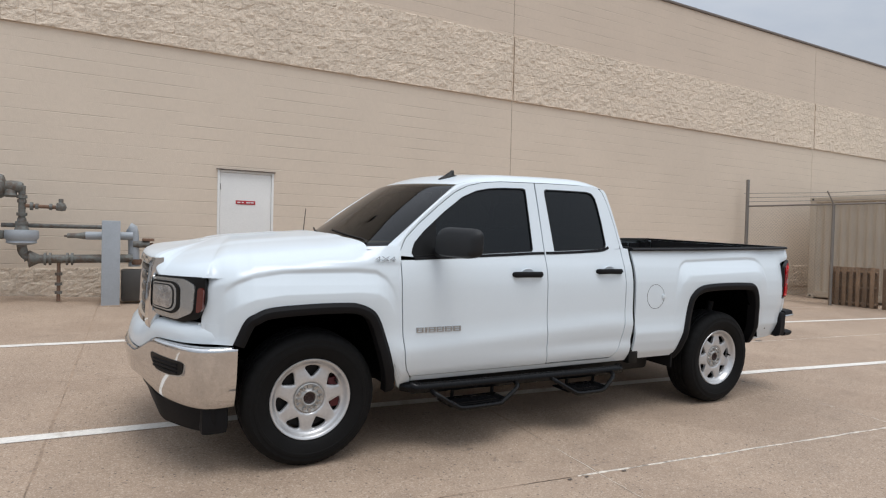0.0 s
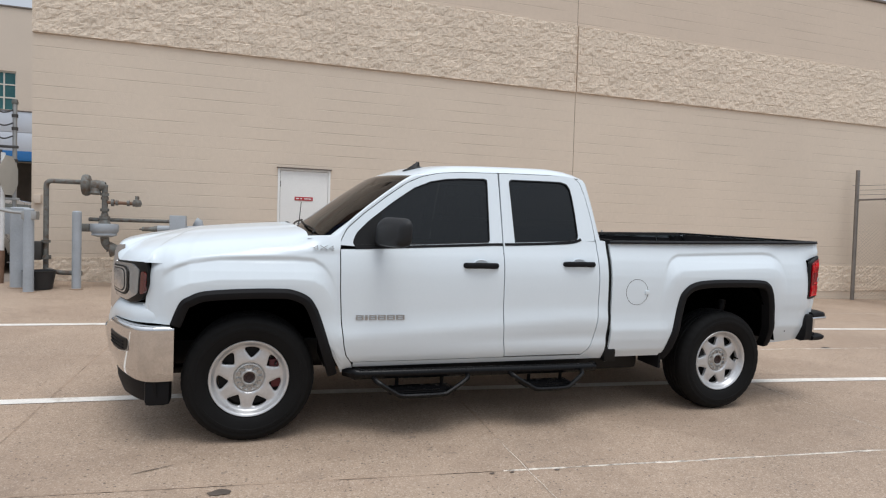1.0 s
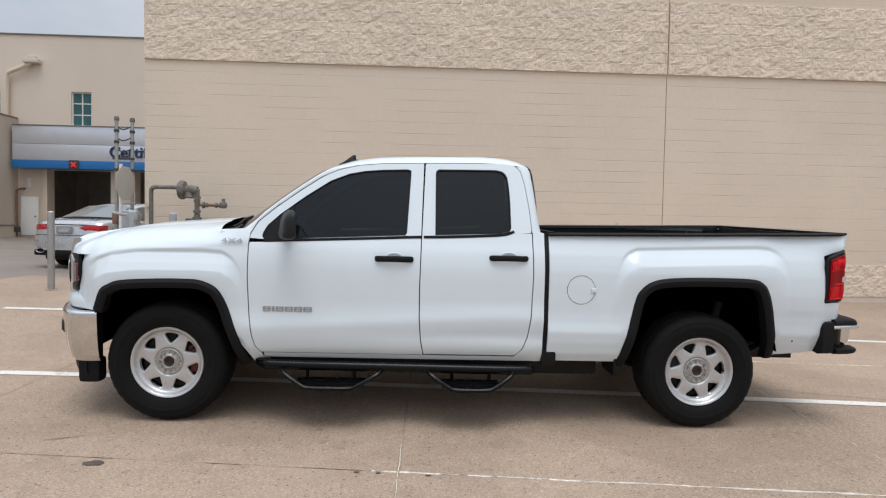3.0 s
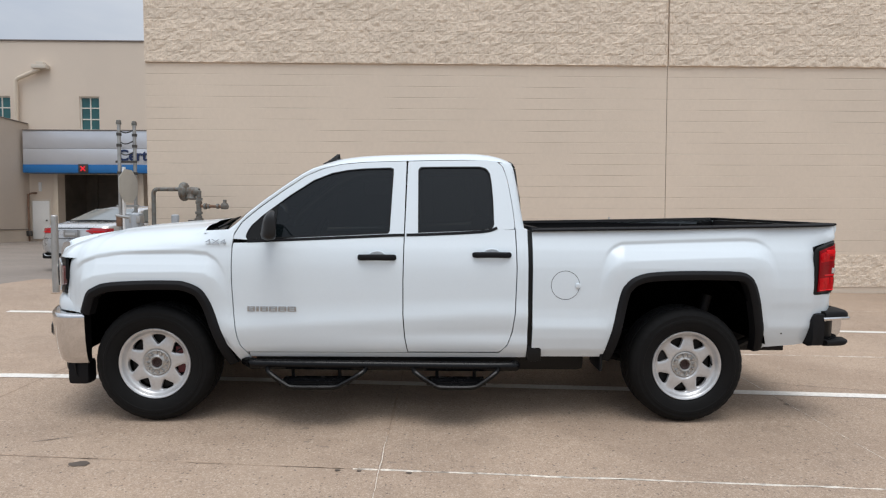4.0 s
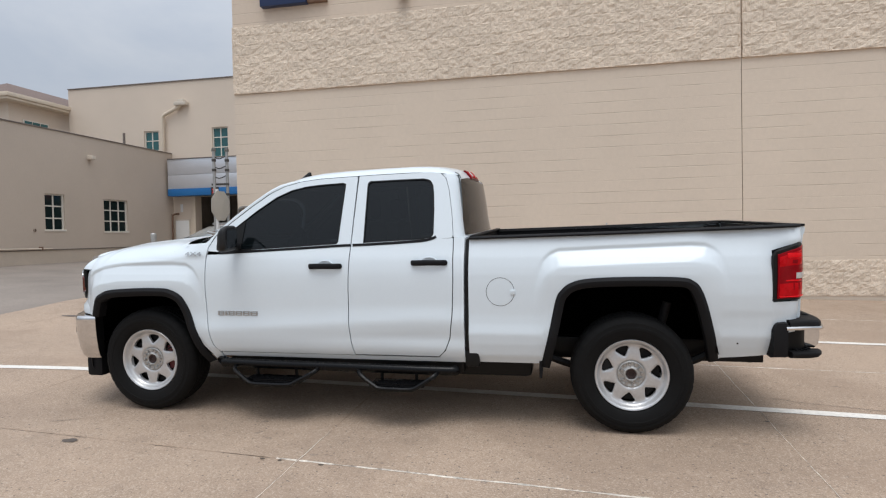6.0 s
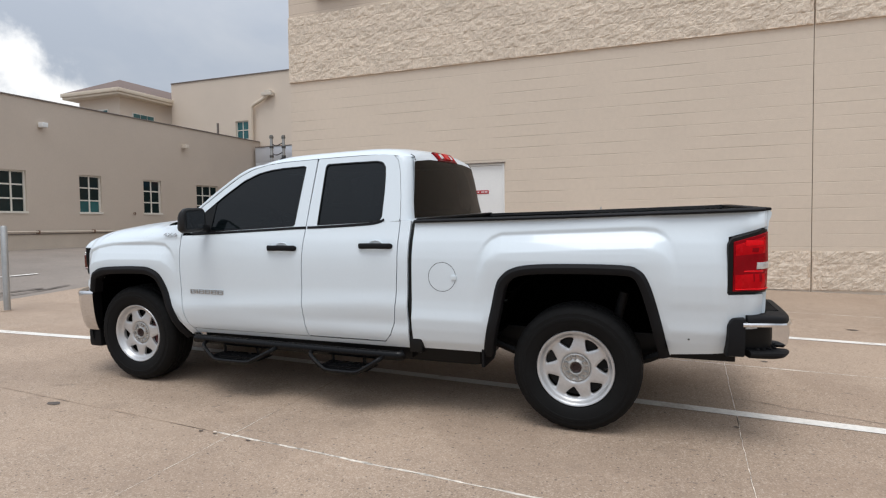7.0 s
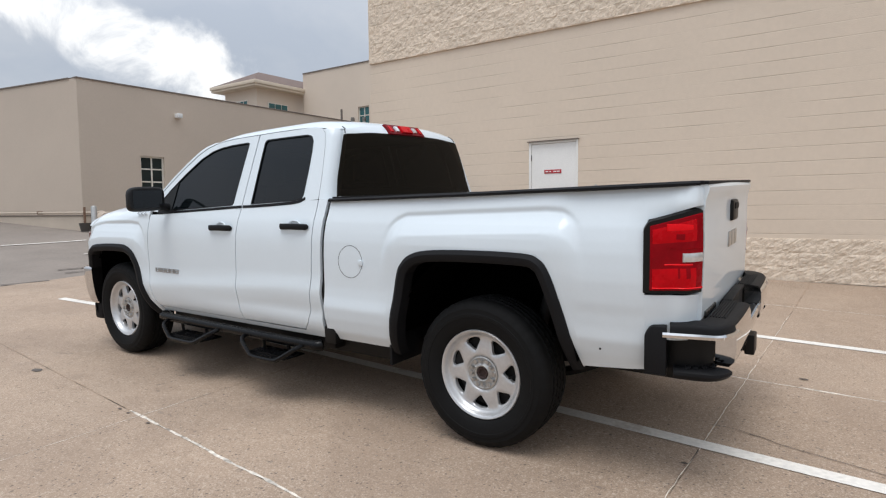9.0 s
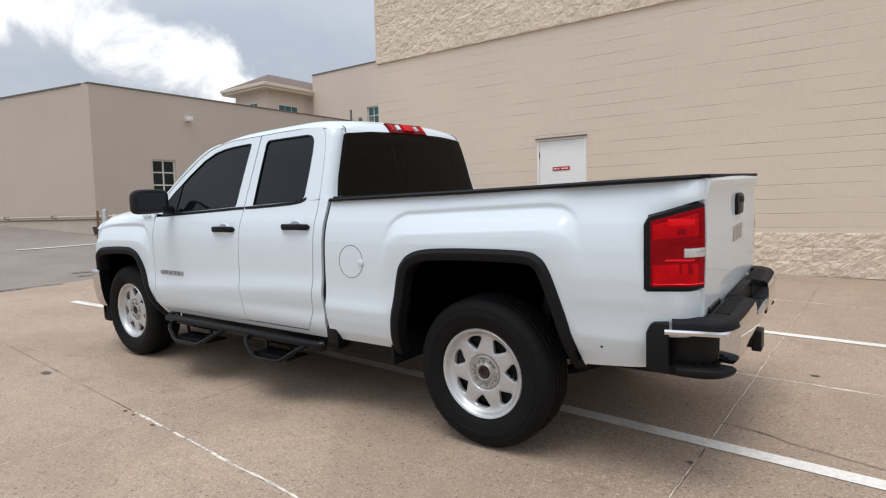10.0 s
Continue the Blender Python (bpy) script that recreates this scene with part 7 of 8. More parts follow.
for k, (a, b) in enumerate(((4.09, 4.74), (3.50, 4.08))):
    part("silver_panel", Mesh().box(-13.0, -3.4, 18.30, 18.79, a, b, 0.006), M["silver_panel"], fas)
part("blue_stripe", Mesh().box(-13.0, -3.4, 18.27, 18.79, 3.20, 3.495, 0.006), M["blue"], fas, "bright blue stripe")
part("fascia_cap", Mesh().box(-13.0, -3.4, 18.27, 18.79, 4.742, 4.775, 0.004), M["coping"], fas)
red_lit = bpy.data.materials.new("lit_red_signal")
red_lit.use_nodes = True
red_lit.node_tree.nodes["Principled BSDF"].inputs["Base Color"].default_value = (0.5, 0.01, 0.02, 1)
red_lit.node_tree.nodes["Principled BSDF"].inputs["Emission Color"].default_value = (0.9, 0.03, 0.05, 1)
red_lit.node_tree.nodes["Principled BSDF"].inputs["Emission Strength"].default_value = 0.45


def lane_signal(x):
    lane = thing("lane_signal", "small red cross lane signal over the drive", "signal", "lane signals over the drive")
    part("signal_box", Mesh().box(x - 0.17, x + 0.17, 18.225, 18.269, 3.18, 3.51, 0.006), M["steel_dark"], lane)
    xs = Mesh()
    for sg in (1, -1):
        xs.box(-0.115, 0.115, -0.02, 0.02, -0.022, 0.022, 0.005, Matrix.Translation((x, 18.215, 3.345)) @ Matrix.Rotation(radians(45 * sg), 4, "Y"))
    part("lit_cross", xs, red_lit, lane, "lit red cross")


lane_signal(-10.80)
lane_signal(-7.62)
letters = thing("sign_letters", "dark blue raised letters on the silver fascia", "sign")
lettering("Certified", 0.565, Matrix.Translation((-9.56, 18.285, 3.655)) @ Matrix.Rotation(radians(90), 4, "X"), 0.03, M["dark_blue"], letters, "letters", 0.011)
solid("drive_frame", Mesh().box(-12.20, -12.02, 18.70, 18.798, 0.6, 3.199, 0.01), M["trim"], "cream door frame beside the drive opening", "frame", kind="structure")
solid("drive_frame", Mesh().box(-9.00, -8.84, 18.70, 18.798, 0.6, 3.199, 0.01), M["trim"], "cream door frame beside the drive opening", "frame", kind="structure")
ud = thing("service_door", "white steel service door beside the drive", "door", kind="structure")
part("door_leaf", Mesh().box(-13.00, -12.38, 18.74, 18.79, 0.75, 2.18, 0.01), M["white_door"], ud)
part("door_frame", Mesh().box(-13.04, -12.34, 18.765, 18.799, 2.18, 2.23, 0.006).box(-13.04, -13.00, 18.765, 18.799, 0.72, 2.18, 0.004).box(-12.38, -12.34, 18.765, 18.799, 0.72, 2.18, 0.004), M["tan"], ud)
part("door_knob", Mesh().lathe([(0.001, -0.05), (0.03, -0.04), (0.02, 0.0)], (-12.46, 18.735, 1.45), "y", 12), M["steel_dark"], ud)
for x in (-12.72, -9.45):
    solid("notice", Mesh().box(x - 0.055, x + 0.055, 18.77, 18.799, 2.54, 2.88, 0.006), M["white"], "narrow white notice plate on the drive wall", "notice")
cd = thing("conduit", "brown conduit bending out of the wing corner", "pipe")
part("pipe", Mesh().tube(smooth_line([(-13.05, 18.60, 0.55), (-13.05, 18.60, 2.25), (-13.02, 18.62, 2.42), (-12.92, 18.68, 2.47), (-12.86, 18.79, 2.48)], 5), 0.035, 10), M["rust"], cd)
part("valve_box", Mesh().box(-13.11, -12.94, 18.46, 18.64, 0.86, 1.06, 0.02), M["steel_dark"], cd)
dp = thing("downpipe", "cream downpipe with a box head on the tall wall", "downpipe")
part("pipe", Mesh().tube([(-12.55, 18.66, 7.08), (-12.62, 18.66, 7.02), (-13.32, 18.66, 6.72), (-13.42, 18.66, 6.62), (-13.44, 18.66, 4.9)], 0.075, 10), M["trim"], dp)
part("head_box", Mesh().box(-12.78, -12.24, 18.52, 18.799, 7.06, 7.22, 0.03), M["tan"], dp)
part("head_cap", Mesh().box(-12.64, -12.38, 18.58, 18.799, 7.22, 7.32, 0.02), M["tan"], dp)
solid("roof_vent", Mesh().tube([(-14.95, 18.2, 4.65), (-14.95, 18.2, 5.95)], 0.05, 10), M["coping"], "dark vent pipe on the low roof", "vent")

# hipped stair tower
tow = thing("tower", "beige stair tower with wide eaves and brown hipped roof", "building")
TX0, TX1, TY0, TY1 = -21.1, -18.62, 16.22, 20.5
part("tower_wall", Mesh().box(TX0, TX1, TY0, TY1, 4.0, 7.18), M["stucco2"], tow)
e = 0.47
part("soffit", Mesh().box(TX0 - e, TX1 + e, TY0 - e, TY1, 7.10, 7.20, 0.02), M["trim"], tow)
part("eave", Mesh().box(TX0 - e - 0.06, TX1 + e + 0.06, TY0 - e - 0.06, TY1, 7.202, 7.38, 0.04), M["trim"], tow, "cream moulded eave")
g = Mesh()
mx_, a0, a1, b0, b1 = (TX0 + TX1) / 2, TX0 - e, TX1 + e, TY0 - e, TY1
g.add([(a0, b0, 7.385), (a1, b0, 7.385), (a1, b1, 7.385), (a0, b1, 7.385), (mx_, b0 + 1.6, 8.2), (mx_, b1, 8.2)], [(0, 1, 4), (1, 2, 5, 4), (2, 3, 5), (3, 0, 4, 5)])
part("hipped_roof", g, M["roof"], tow, "brown hipped roof", 0)
for y0, y1 in ((16.85, 18.10),):
    tw = part("tower_window", Mesh().box(TX1 + 0.005, TX1 + 0.03, y0, y1, 5.65, 6.50, 0.004), M["muntin"], tow)
    for k in range(3):
        a = y0 + 0.06 + (y1 - y0 - 0.08) * k / 3
        for zz in (5.70, 6.10):
            part("pane", Mesh().box(TX1 + 0.031, TX1 + 0.038, a, a + 0.36, zz, zz + 0.36), M["pane_teal"], tw)
tw = part("tower_window", Mesh().box(-20.2, -19.3, TY0 - 0.03, TY0 - 0.005, 5.85, 6.60, 0.004), M["muntin"], tow)
for k in range(3):
    part("pane", Mesh().box(-20.16 + 0.29 * k, -19.92 + 0.29 * k, TY0 - 0.038, TY0 - 0.031, 5.92, 6.54), M["pane_teal"], tw)
g = Mesh().box(-17.9, -17.1, 18.76, 18.799, 5.35, 5.75)
solid("window_9", g, M["pane"], "dark upper window beside the stair tower", "window", kind="structure")

# ---- gas meter set by the wall ----
gm = thing("gas_meter_set", "grey weathered gas pipes, valves and regulators beside the wall", "gas meter")
def pipe(path, r, name="pipe", mat="pipe", lab=""):
    return part(name, Mesh().tube(smooth_line(path, 3) if len(path) > 2 else path, r, 12), M[mat], gm, lab)
def flange_at(x, y, z, axis, r, w):
    return part("flange", Mesh().lathe([(0.001, -w), (r, -w), (r, w), (0.001, w)], (x, y, z), axis, 18), M["pipe"], gm)
PY = 6.52
part("pipe", Mesh().tube([(-2.93, PY, 0.32), (-2.93, PY, 1.80)] + [(-2.86 - 0.07 * math.cos(a), PY, 1.86 + 0.07 * math.sin(a)) for a in [math.pi / 2 * k / 8 for k in range(9)]] + [(-2.45, PY, 1.93)], 0.036, 12), M["pipe"], gm)
part("regulator", Mesh().lathe([(0.001, -0.05), (0.15, -0.045), (0.165, -0.015), (0.165, 0.015), (0.15, 0.045), (0.08, 0.07), (0.06, 0.12)], (-2.40, PY, 1.89), "x", 24), M["pipe"], gm, "round grey regulator")
part("regulator_body", Mesh().lathe([(0.06, -0.20), (0.075, -0.08), (0.085, 0.0), (0.075, 0.10), (0.06, 0.13)], (-2.27, PY, 1.89), "x", 18), M["pipe"], gm)
part("regulator_foot", Mesh().tube([(-2.28, PY, 1.89), (-2.28, PY - 0.02, 1.76)], [0.06, 0.085], 14), M["pipe"], gm)
pipe([(-2.20, PY, 1.90), (-2.17, PY, 1.89), (-2.15, PY, 1.85), (-2.15, PY, 1.45)], 0.042)
for z, r in ((1.76, 0.062), (1.70, 0.055), (1.52, 0.062), (1.40, 0.075)):
    flange_at(-2.15, PY, z, "z", r, 0.022)
pipe([(-2.15, PY, 1.64), (-1.70, PY, 1.63)], 0.026, "branch_pipe", "rust", "rusty branch pipe")
for x, r in ((-2.04, 0.055), (-1.98, 0.04), (-1.82, 0.045), (-1.74, 0.05)):
    flange_at(x, PY, 1.635, "x", r, 0.018)
part("relief_valve", Mesh().lathe([(0.001, -0.06), (0.055, -0.05), (0.07, 0.0), (0.05, 0.05), (0.03, 0.06), (0.03, 0.11), (0.001, 0.11)], (-1.70, PY, 1.64), "z", 16), M["pipe"], gm)
part("valve_cone", Mesh().lathe([(0.05, 0.20), (0.06, 0.12), (0.10, 0.0)], (-2.15, PY, 1.27), "z", 20), M["pipe"], gm)
part("meter_body", Mesh().lathe([(0.001, 0.09), (0.19, 0.085), (0.20, 0.05), (0.20, -0.02), (0.17, -0.06), (0.18, -0.09), (0.09, -0.12), (0.001, -0.12)], (-2.15, PY, 1.22), "z", 28), M["grey_paint"], gm, "round grey meter body")
part("meter_side", Mesh().box(-2.48, -2.34, PY - 0.07, PY + 0.07, 1.18, 1.30, 0.02), M["pipe"], gm)
pipe([(-2.15, PY, 1.12), (-2.13, PY, 1.00), (-2.05, PY, 0.92), (-1.95, PY, 0.91), (-0.80, PY, 0.92)], 0.060, "main_pipe")
for x in (-1.88, -1.82, -1.62, -1.56):
    flange_at(x, PY, 0.91, "x", 0.088, 0.014)
pipe([(-1.72, PY, 0.88), (-1.72, PY, 0.32)], 0.024, "drip_leg", "rust", "rusty drip leg")
for z in (0.70, 0.56, 0.44):
    flange_at(-1.72, PY, z, "z", 0.045, 0.02)
pipe([(-2.40, PY + 0.16, 1.37), (-1.05, PY + 0.16, 1.37)], 0.030)
pipe([(-1.62, PY - 0.02, 1.24), (-1.40, PY - 0.02, 1.245)], 0.035)
pipe([(-1.40, PY - 0.02, 1.245), (-0.80, PY - 0.02, 1.25)], 0.058, "filter", "grey_paint")
part("filter_tip", Mesh().tube([(-1.66, PY - 0.02, 1.235), (-1.50, PY - 0.02, 1.24), (-1.40, PY - 0.02, 1.245)], [0.012, 0.035, 0.055], 12), M["pipe"], gm)
pipe([(-0.86, PY + 0.05, 1.38), (-0.80, PY + 0.05, 1.30), (-0.78, PY + 0.05, 0.80)], 0.075, "riser", "grey_paint")
pipe([(-0.80, PY, 1.13), (-0.58, PY, 1.13)], 0.05)
pipe([(-0.58, PY, 1.13), (-0.56, PY, 1.10), (-0.55, PY, 0.62)], 0.020, "small_pipe", "rust")
part("valve_wheel", Mesh().box(-0.68, -0.52, PY - 0.06, PY + 0.06, 1.18, 1.22, 0.01), M["rust"], gm)
part("meter_box", Mesh().box(-0.95, -0.56, PY - 0.12, PY + 0.16, 0.30, 0.76, 0.03), M["steel_dark"], gm, "dark grey meter box")
part("box_gauge", Mesh().lathe([(0.001, -0.03), (0.06, -0.03), (0.07, 0.0), (0.07, 0.05)], (-0.75, PY, 0.86), "z", 14), M["rust"], gm)
pipe([(-2.93, PY, 0.60), (-2.75, PY, 0.55), (-2.45, PY, 0.54)], 0.035, "low_pipe")
flange_at(-2.93, PY, 0.78, "z", 0.07, 0.03)
flange_at(-2.93, PY, 1.02, "z", 0.06, 0.02)
part("pipe_meter", Mesh().box(-3.12, -2.96, PY - 0.10, PY + 0.10, 0.74, 1.02, 0.03), M["steel_dark"], gm)
bk = thing("bucket", "black plastic bucket standing by the gas pipes", "bucket")
zb = lot(-2.93, 6.25)
part("tub", Mesh().lathe([(0.001, 0.012), (0.16, 0.0), (0.205, 0.26), (0.22, 0.27), (0.20, 0.275), (0.155, 0.03)], (-2.93, 6.25, zb), "z", 24), M["black_plastic"], bk)

# ---- bollards and posts ----
def bollard(x, y, top, r, label, square=False, cap=True, mat="grey_paint"):
    b = thing("bollard", label, "bollard", "bollards round the gas meters")
    z0 = lot(x, y) - 0.03
    if square:
        part("post", Mesh().box(x - r, x + r, y - r, y + r, z0, top, 0.012), M[mat], b)
        part("base_joint", Mesh().box(x - r - 0.02, x + r + 0.02, y - r - 0.02, y + r + 0.02, z0, z0 + 0.04, 0.006), M["concrete"], b)
    else:
        part("post", Mesh().lathe([(0.001, top), (r * 0.7, top - 0.004), (r, top - 0.02), (r, z0)], (x, y, 0), "z", 20), M[mat], b)
        part("base_joint", Mesh().lathe([(r + 0.03, z0), (r + 0.03, z0 + 0.036), (r, z0 + 0.04)], (x, y, 0), "z", 18), M["concrete"], b)
    return b


bollard(-1.08, 6.30, 1.465, 0.115, "square grey painted bollard guarding the gas meter", True)
bollard(-2.47, 6.30, 1.49, 0.062, "slim round grey painted bollard beside the gas pipes")
bollard(-2.98, 5.95, 1.50, 0.066, "slim round grey painted bollard with a bracket")
bollard(-3.20, 6.35, 1.52, 0.13, "thick round grey painted bollard near the wall corner")
bollard(-3.80, 5.15, 1.46, 0.048, "thin galvanised bollard standing alone on the lot", mat="galv")
bollard(-4.55, 1.94, 1.325, 0.042, "thin galvanised bollard ahead of the pickup truck", mat="galv")
pp = thing("pipe_rail", "pale bent pipe rail between two bollards", "rail")
part("rail", Mesh().tube(smooth_line([(-3.38, 6.13, 1.47), (-3.2, 6.10, 1.44), (-2.98, 6.02, 1.43)], 4), 0.025, 8), M["galv"], pp)
part("bracket", Mesh().box(-3.06, -2.88, 5.90, 6.06, 1.34, 1.46, 0.01), M["galv"], pp)
# twin service poles with a sign seen from behind
tp = thing("service_poles", "pair of galvanised service poles with conduit and cable loops", "pole")
for x, y, top in ((-3.75, 7.0, 3.16), (-3.53, 7.12, 3.16)):
    p = part("pole", Mesh().tube([(x, y, lot(x, y) - 0.05), (x, y, top)], 0.031, 12), M["galv"], tp)
    part("pole_cap", Mesh().lathe([(0.001, 0.05), (0.035, 0.045), (0.046, 0.0), (0.042, -0.03)], (x, y, top), "z", 14), M["pipe"], p)
    for z in (2.25, 2.75, 2.95):
        part("pole_clamp", Mesh().lathe([(0.043, -0.025), (0.045, 0.025)], (x, y, z), "z", 12, True), M["steel_dark"], p)
part("cross_arm", Mesh().box(-3.84, -3.46, 7.03, 7.07, 2.44, 2.48, 0.006), M["steel_dark"], tp)
part("cross_arm", Mesh().box(-3.84, -3.44, 7.03, 7.07, 1.63, 1.67, 0.006), M["galv"], tp)
for z in (3.02, 2.82, 2.62):
    part("cable_loop", Mesh().tube(smooth_line([(-3.75, 7.0, z), (-3.64, 7.02, z - 0.04), (-3.53, 7.12, z + 0.03)], 4), 0.012, 6), M["black_plastic"], tp)
part("service_box", Mesh().box(-3.70, -3.42, 6.98, 7.20, 1.10, 1.52, 0.02), M["grey_paint"], tp)
part("service_box", Mesh().box(-3.80, -3.70, 6.93, 7.02, 1.28, 1.50, 0.015), M["rust"], tp)
oc = thing("road_sign", "grey back of an eight sided road sign on a post", "sign")
tilt = Matrix.Translation((-3.50, 6.80, 2.00)) @ Matrix.Rotation(radians(-94), 4, "Z")
oct_ = Mesh().ring([[tilt @ Vector((0.32 * math.cos(t), yy, 0.32 * math.sin(t))) for t in [math.pi / 8 + math.pi * k / 4 for k in range(8)]] for yy in (-0.003, 0.003)])
part("plate", oct_, surface("sign_back", (0.50, 0.49, 0.45), 0.5, 0.3, var=0.1), oc)
zb = lot(-3.60, 6.80)
part("post", Mesh().tube([(-3.585, 6.80, 0.85), (-3.575, 6.80, 2.34)], 0.030, 10), M["white"], oc, "white sign post")
part("rusty_foot", Mesh().tube([(-3.60, 6.80, zb - 0.03), (-3.585, 6.80, 0.86)], 0.038, 10), M["rust"], oc, "rusty post foot")
for z in (1.84, 2.20):
    part("bolt", Mesh().box(-3.56, -3.50, 6.775, 6.825, z - 0.012, z + 0.012, 0.003), M["steel_dark"], oc)

# ---- fenced yard ----
fn = thing("chain_link_fence", "chain link fence with barbed wire and steel posts", "fence")
def fence_y(y):
    return 14.05 + (6.85 - y) * 0.08
posts = [6.86, 4.72, 2.5, 0.2]
for k, y in enumerate(posts):
    x = fence_y(y)
    z0 = lot(x, y) - 0.05
    part("post", Mesh().tube([(x, y, z0), (x, y, 3.10 if k == 0 else 2.38)], 0.045 if k == 0 else 0.036, 10), M["fence"], fn)
    if k:
        part("barb_arm", Mesh().tube([(x, y, 2.36), (x - 0.20, y + 0.05, 2.68)], 0.016, 6), M["fence"], fn)
part("top_rail", Mesh().tube([(fence_y(6.86), 6.86, 2.38), (fence_y(0.2), 0.2, 2.34)], 0.022, 8), M["fence"], fn)
for k in range(3):
    part("barbed_wire", Mesh().tube([(fence_y(6.86) - 0.03 - 0.06 * k, 6.86, 2.50 + 0.11 * k), (fence_y(4.72) - 0.05 - 0.065 * k, 4.76, 2.46 + 0.09 * k), (fence_y(0.2) - 0.05 - 0.065 * k, 0.2, 2.44 + 0.09 * k)], 0.006, 5), M["fence"], fn)
wire = Mesh()
y_lo, y_hi, step = 0.2, 6.84, 0.085
def wire_run(ya, za, yb, zb_):
    a, b = Vector((fence_y(ya), ya, za)), Vector((fence_y(yb), yb, zb_))
    w = 0.0028
    wire.add([a + Vector((0, 0, w)), a - Vector((0, 0, w)), b - Vector((0, 0, w)), b + Vector((0, 0, w)), a + Vector((w, 0, 0)), a - Vector((w, 0, 0)), b - Vector((w, 0, 0)), b + Vector((w, 0, 0))], [(0, 1, 2, 3), (4, 5, 6, 7)])
FZ0, FZ1 = -0.08, 2.36
k = 0
span = FZ1 - FZ0
y = y_lo - span
while y < y_hi:
    for sg in (0, 1):
        ya, yb = (y, y + span) if sg == 0 else (y + span, y)
        za, zb_ = FZ0, FZ1
        def cut(ye, ya, yb, za, zb_):
            return za + (zb_ - za) * (ye - ya) / (yb - ya)
        if sg == 0:
            a, b = max(ya, y_lo), min(yb, y_hi)
        else:
            a, b = min(ya, y_hi), max(yb, y_lo)
        if (sg == 0 and b > a) or (sg == 1 and a > b):
            wire_run(a, cut(a, ya, yb, za, zb_), b, cut(b, ya, yb, za, zb_))
    y += step
tagged(part("wire_mesh", wire, M["fence"], fn, "", 0), kind="stuff")

ct = thing("shipping_container", "beige corrugated shipping container inside the fenced yard", "container", m=pose(15.95, 6.25, -0.10, 0, 0, 0))
cl, cw, ch = 6.06, 2.44, 2.78
part("corner_post", Mesh().box(0, 0.16, -0.16, 0, 0, ch, 0.01), M["container"], ct)
part("corner_post", Mesh().box(0, 0.16, -cw, -cw + 0.16, 0, ch, 0.01), M["container"], ct)
part("top_rail", Mesh().box(-0.005, 0.12, -cw + 0.16, -0.16, ch - 0.14, ch, 0.01), M["container"], ct)
part("bottom_rail", Mesh().box(-0.005, 0.12, -cw + 0.16, -0.16, 0.04, 0.20, 0.01), M["container"], ct)
g = Mesh()
n = 40
prof = []
for k in range(n + 1):
    y = -0.16 - (cw - 0.32) * k / n
    prof.append((0.03 if k % 4 in (0, 1) else 0.07, y))
g.add([(x, y, z) for z in (0.20, ch - 0.14) for x, y in prof], [(k, k + 1, n + 1 + k + 1, n + 1 + k) for k in range(n)])
part("end_wall", g, M["container"], ct, "", 20)
part("side_wall", Mesh().box(0.16, cl, -0.05, -0.02, 0.04, ch), M["container"], ct)
part("side_wall", Mesh().box(0.16, cl, -cw + 0.02, -cw + 0.05, 0.04, ch), M["container"], ct)
part("roof", Mesh().box(0.12, cl, -cw + 0.05, -0.05, ch - 0.06, ch - 0.02), M["container"], ct)
part("back_wall", Mesh().box(cl - 0.05, cl, -cw + 0.05, -0.05, 0.04, ch - 0.06), M["container"], ct)
for y in (-0.14, -cw + 0.02):
    for z in (0.0, ch - 0.11):
        part("corner_casting", Mesh().box(-0.012, 0.17, y - 0.03 if y > -1 else y - 0.02, y + 0.15 if y > -1 else y + 0.16, z, z + 0.115, 0.008), M["container"], ct)
        part("casting_hole", Mesh().box(-0.016, -0.010, y + 0.04, y + 0.09, z + 0.035, z + 0.085), M["dark_room"], ct)
for k in range(7):
    part("rail_slot", Mesh().box(-0.009, -0.004, -0.50 - 0.27 * k, -0.36 - 0.27 * k, ch - 0.105, ch - 0.05), M["container"], ct)

def pallet(y_far, lean_x, n_boards, label):
    p = thing("pallet", label, "pallet", "pallets leaning in the yard")
    z0 = lot(14.6, y_far) - 0.02
    for k in range(n_boards):
        y = y_far - 0.155 * k
        g = Mesh().box(lean_x - 0.010, lean_x + 0.010, y - 0.088, y, z0, z0 + 0.97 + 0.02 * noise.noise(Vector((k * 3.1, 1, 0))), 0.004)
        part("board", g, M["wood"], p)
    for z in (0.08, 0.46, 0.84):
        part("stringer", Mesh().box(lean_x + 0.012, lean_x + 0.10, y_far - 0.155 * n_boards + 0.04, y_far, z0 + z, z0 + z + 0.05, 0.006), M["wood"], p)
    for k in range(n_boards):
        y = y_far - 0.155 * k - 0.03
        part("back_board", Mesh().box(lean_x + 0.102, lean_x + 0.12, y - 0.10, y, z0, z0 + 0.96, 0.004), M["wood"], p)
    return p


pallet(4.98, 14.62, 7, "weathered wooden pallet standing on edge behind the fence")
pallet(3.82, 14.70, 7, "weathered wooden pallet standing on edge behind the fence")
pallet(2.60, 14.66, 7, "weathered wooden pallet standing on edge behind the fence")

# ---- silver saloon by the service drive ----
CARP = surface("silver_car_paint", (0.50, 0.50, 0.50), 0.28, 0.6, var=0.02, coat=1.0)
CARGLASS = surface("car_window_glass", (0.16, 0.18, 0.18), 0.06, var=0.05, spec=0.9, rough_var=0.02)
CAR_RED = surface("car_tail_red", (0.42, 0.006, 0.016), 0.15, coat=1.0)
car = thing("saloon_car", "silver saloon car with red tail lamps facing the drive", "car", m=pose(-5.62, 8.6, lot(-5.4, 10.0) - 0.03, 0, 0, -13.0))
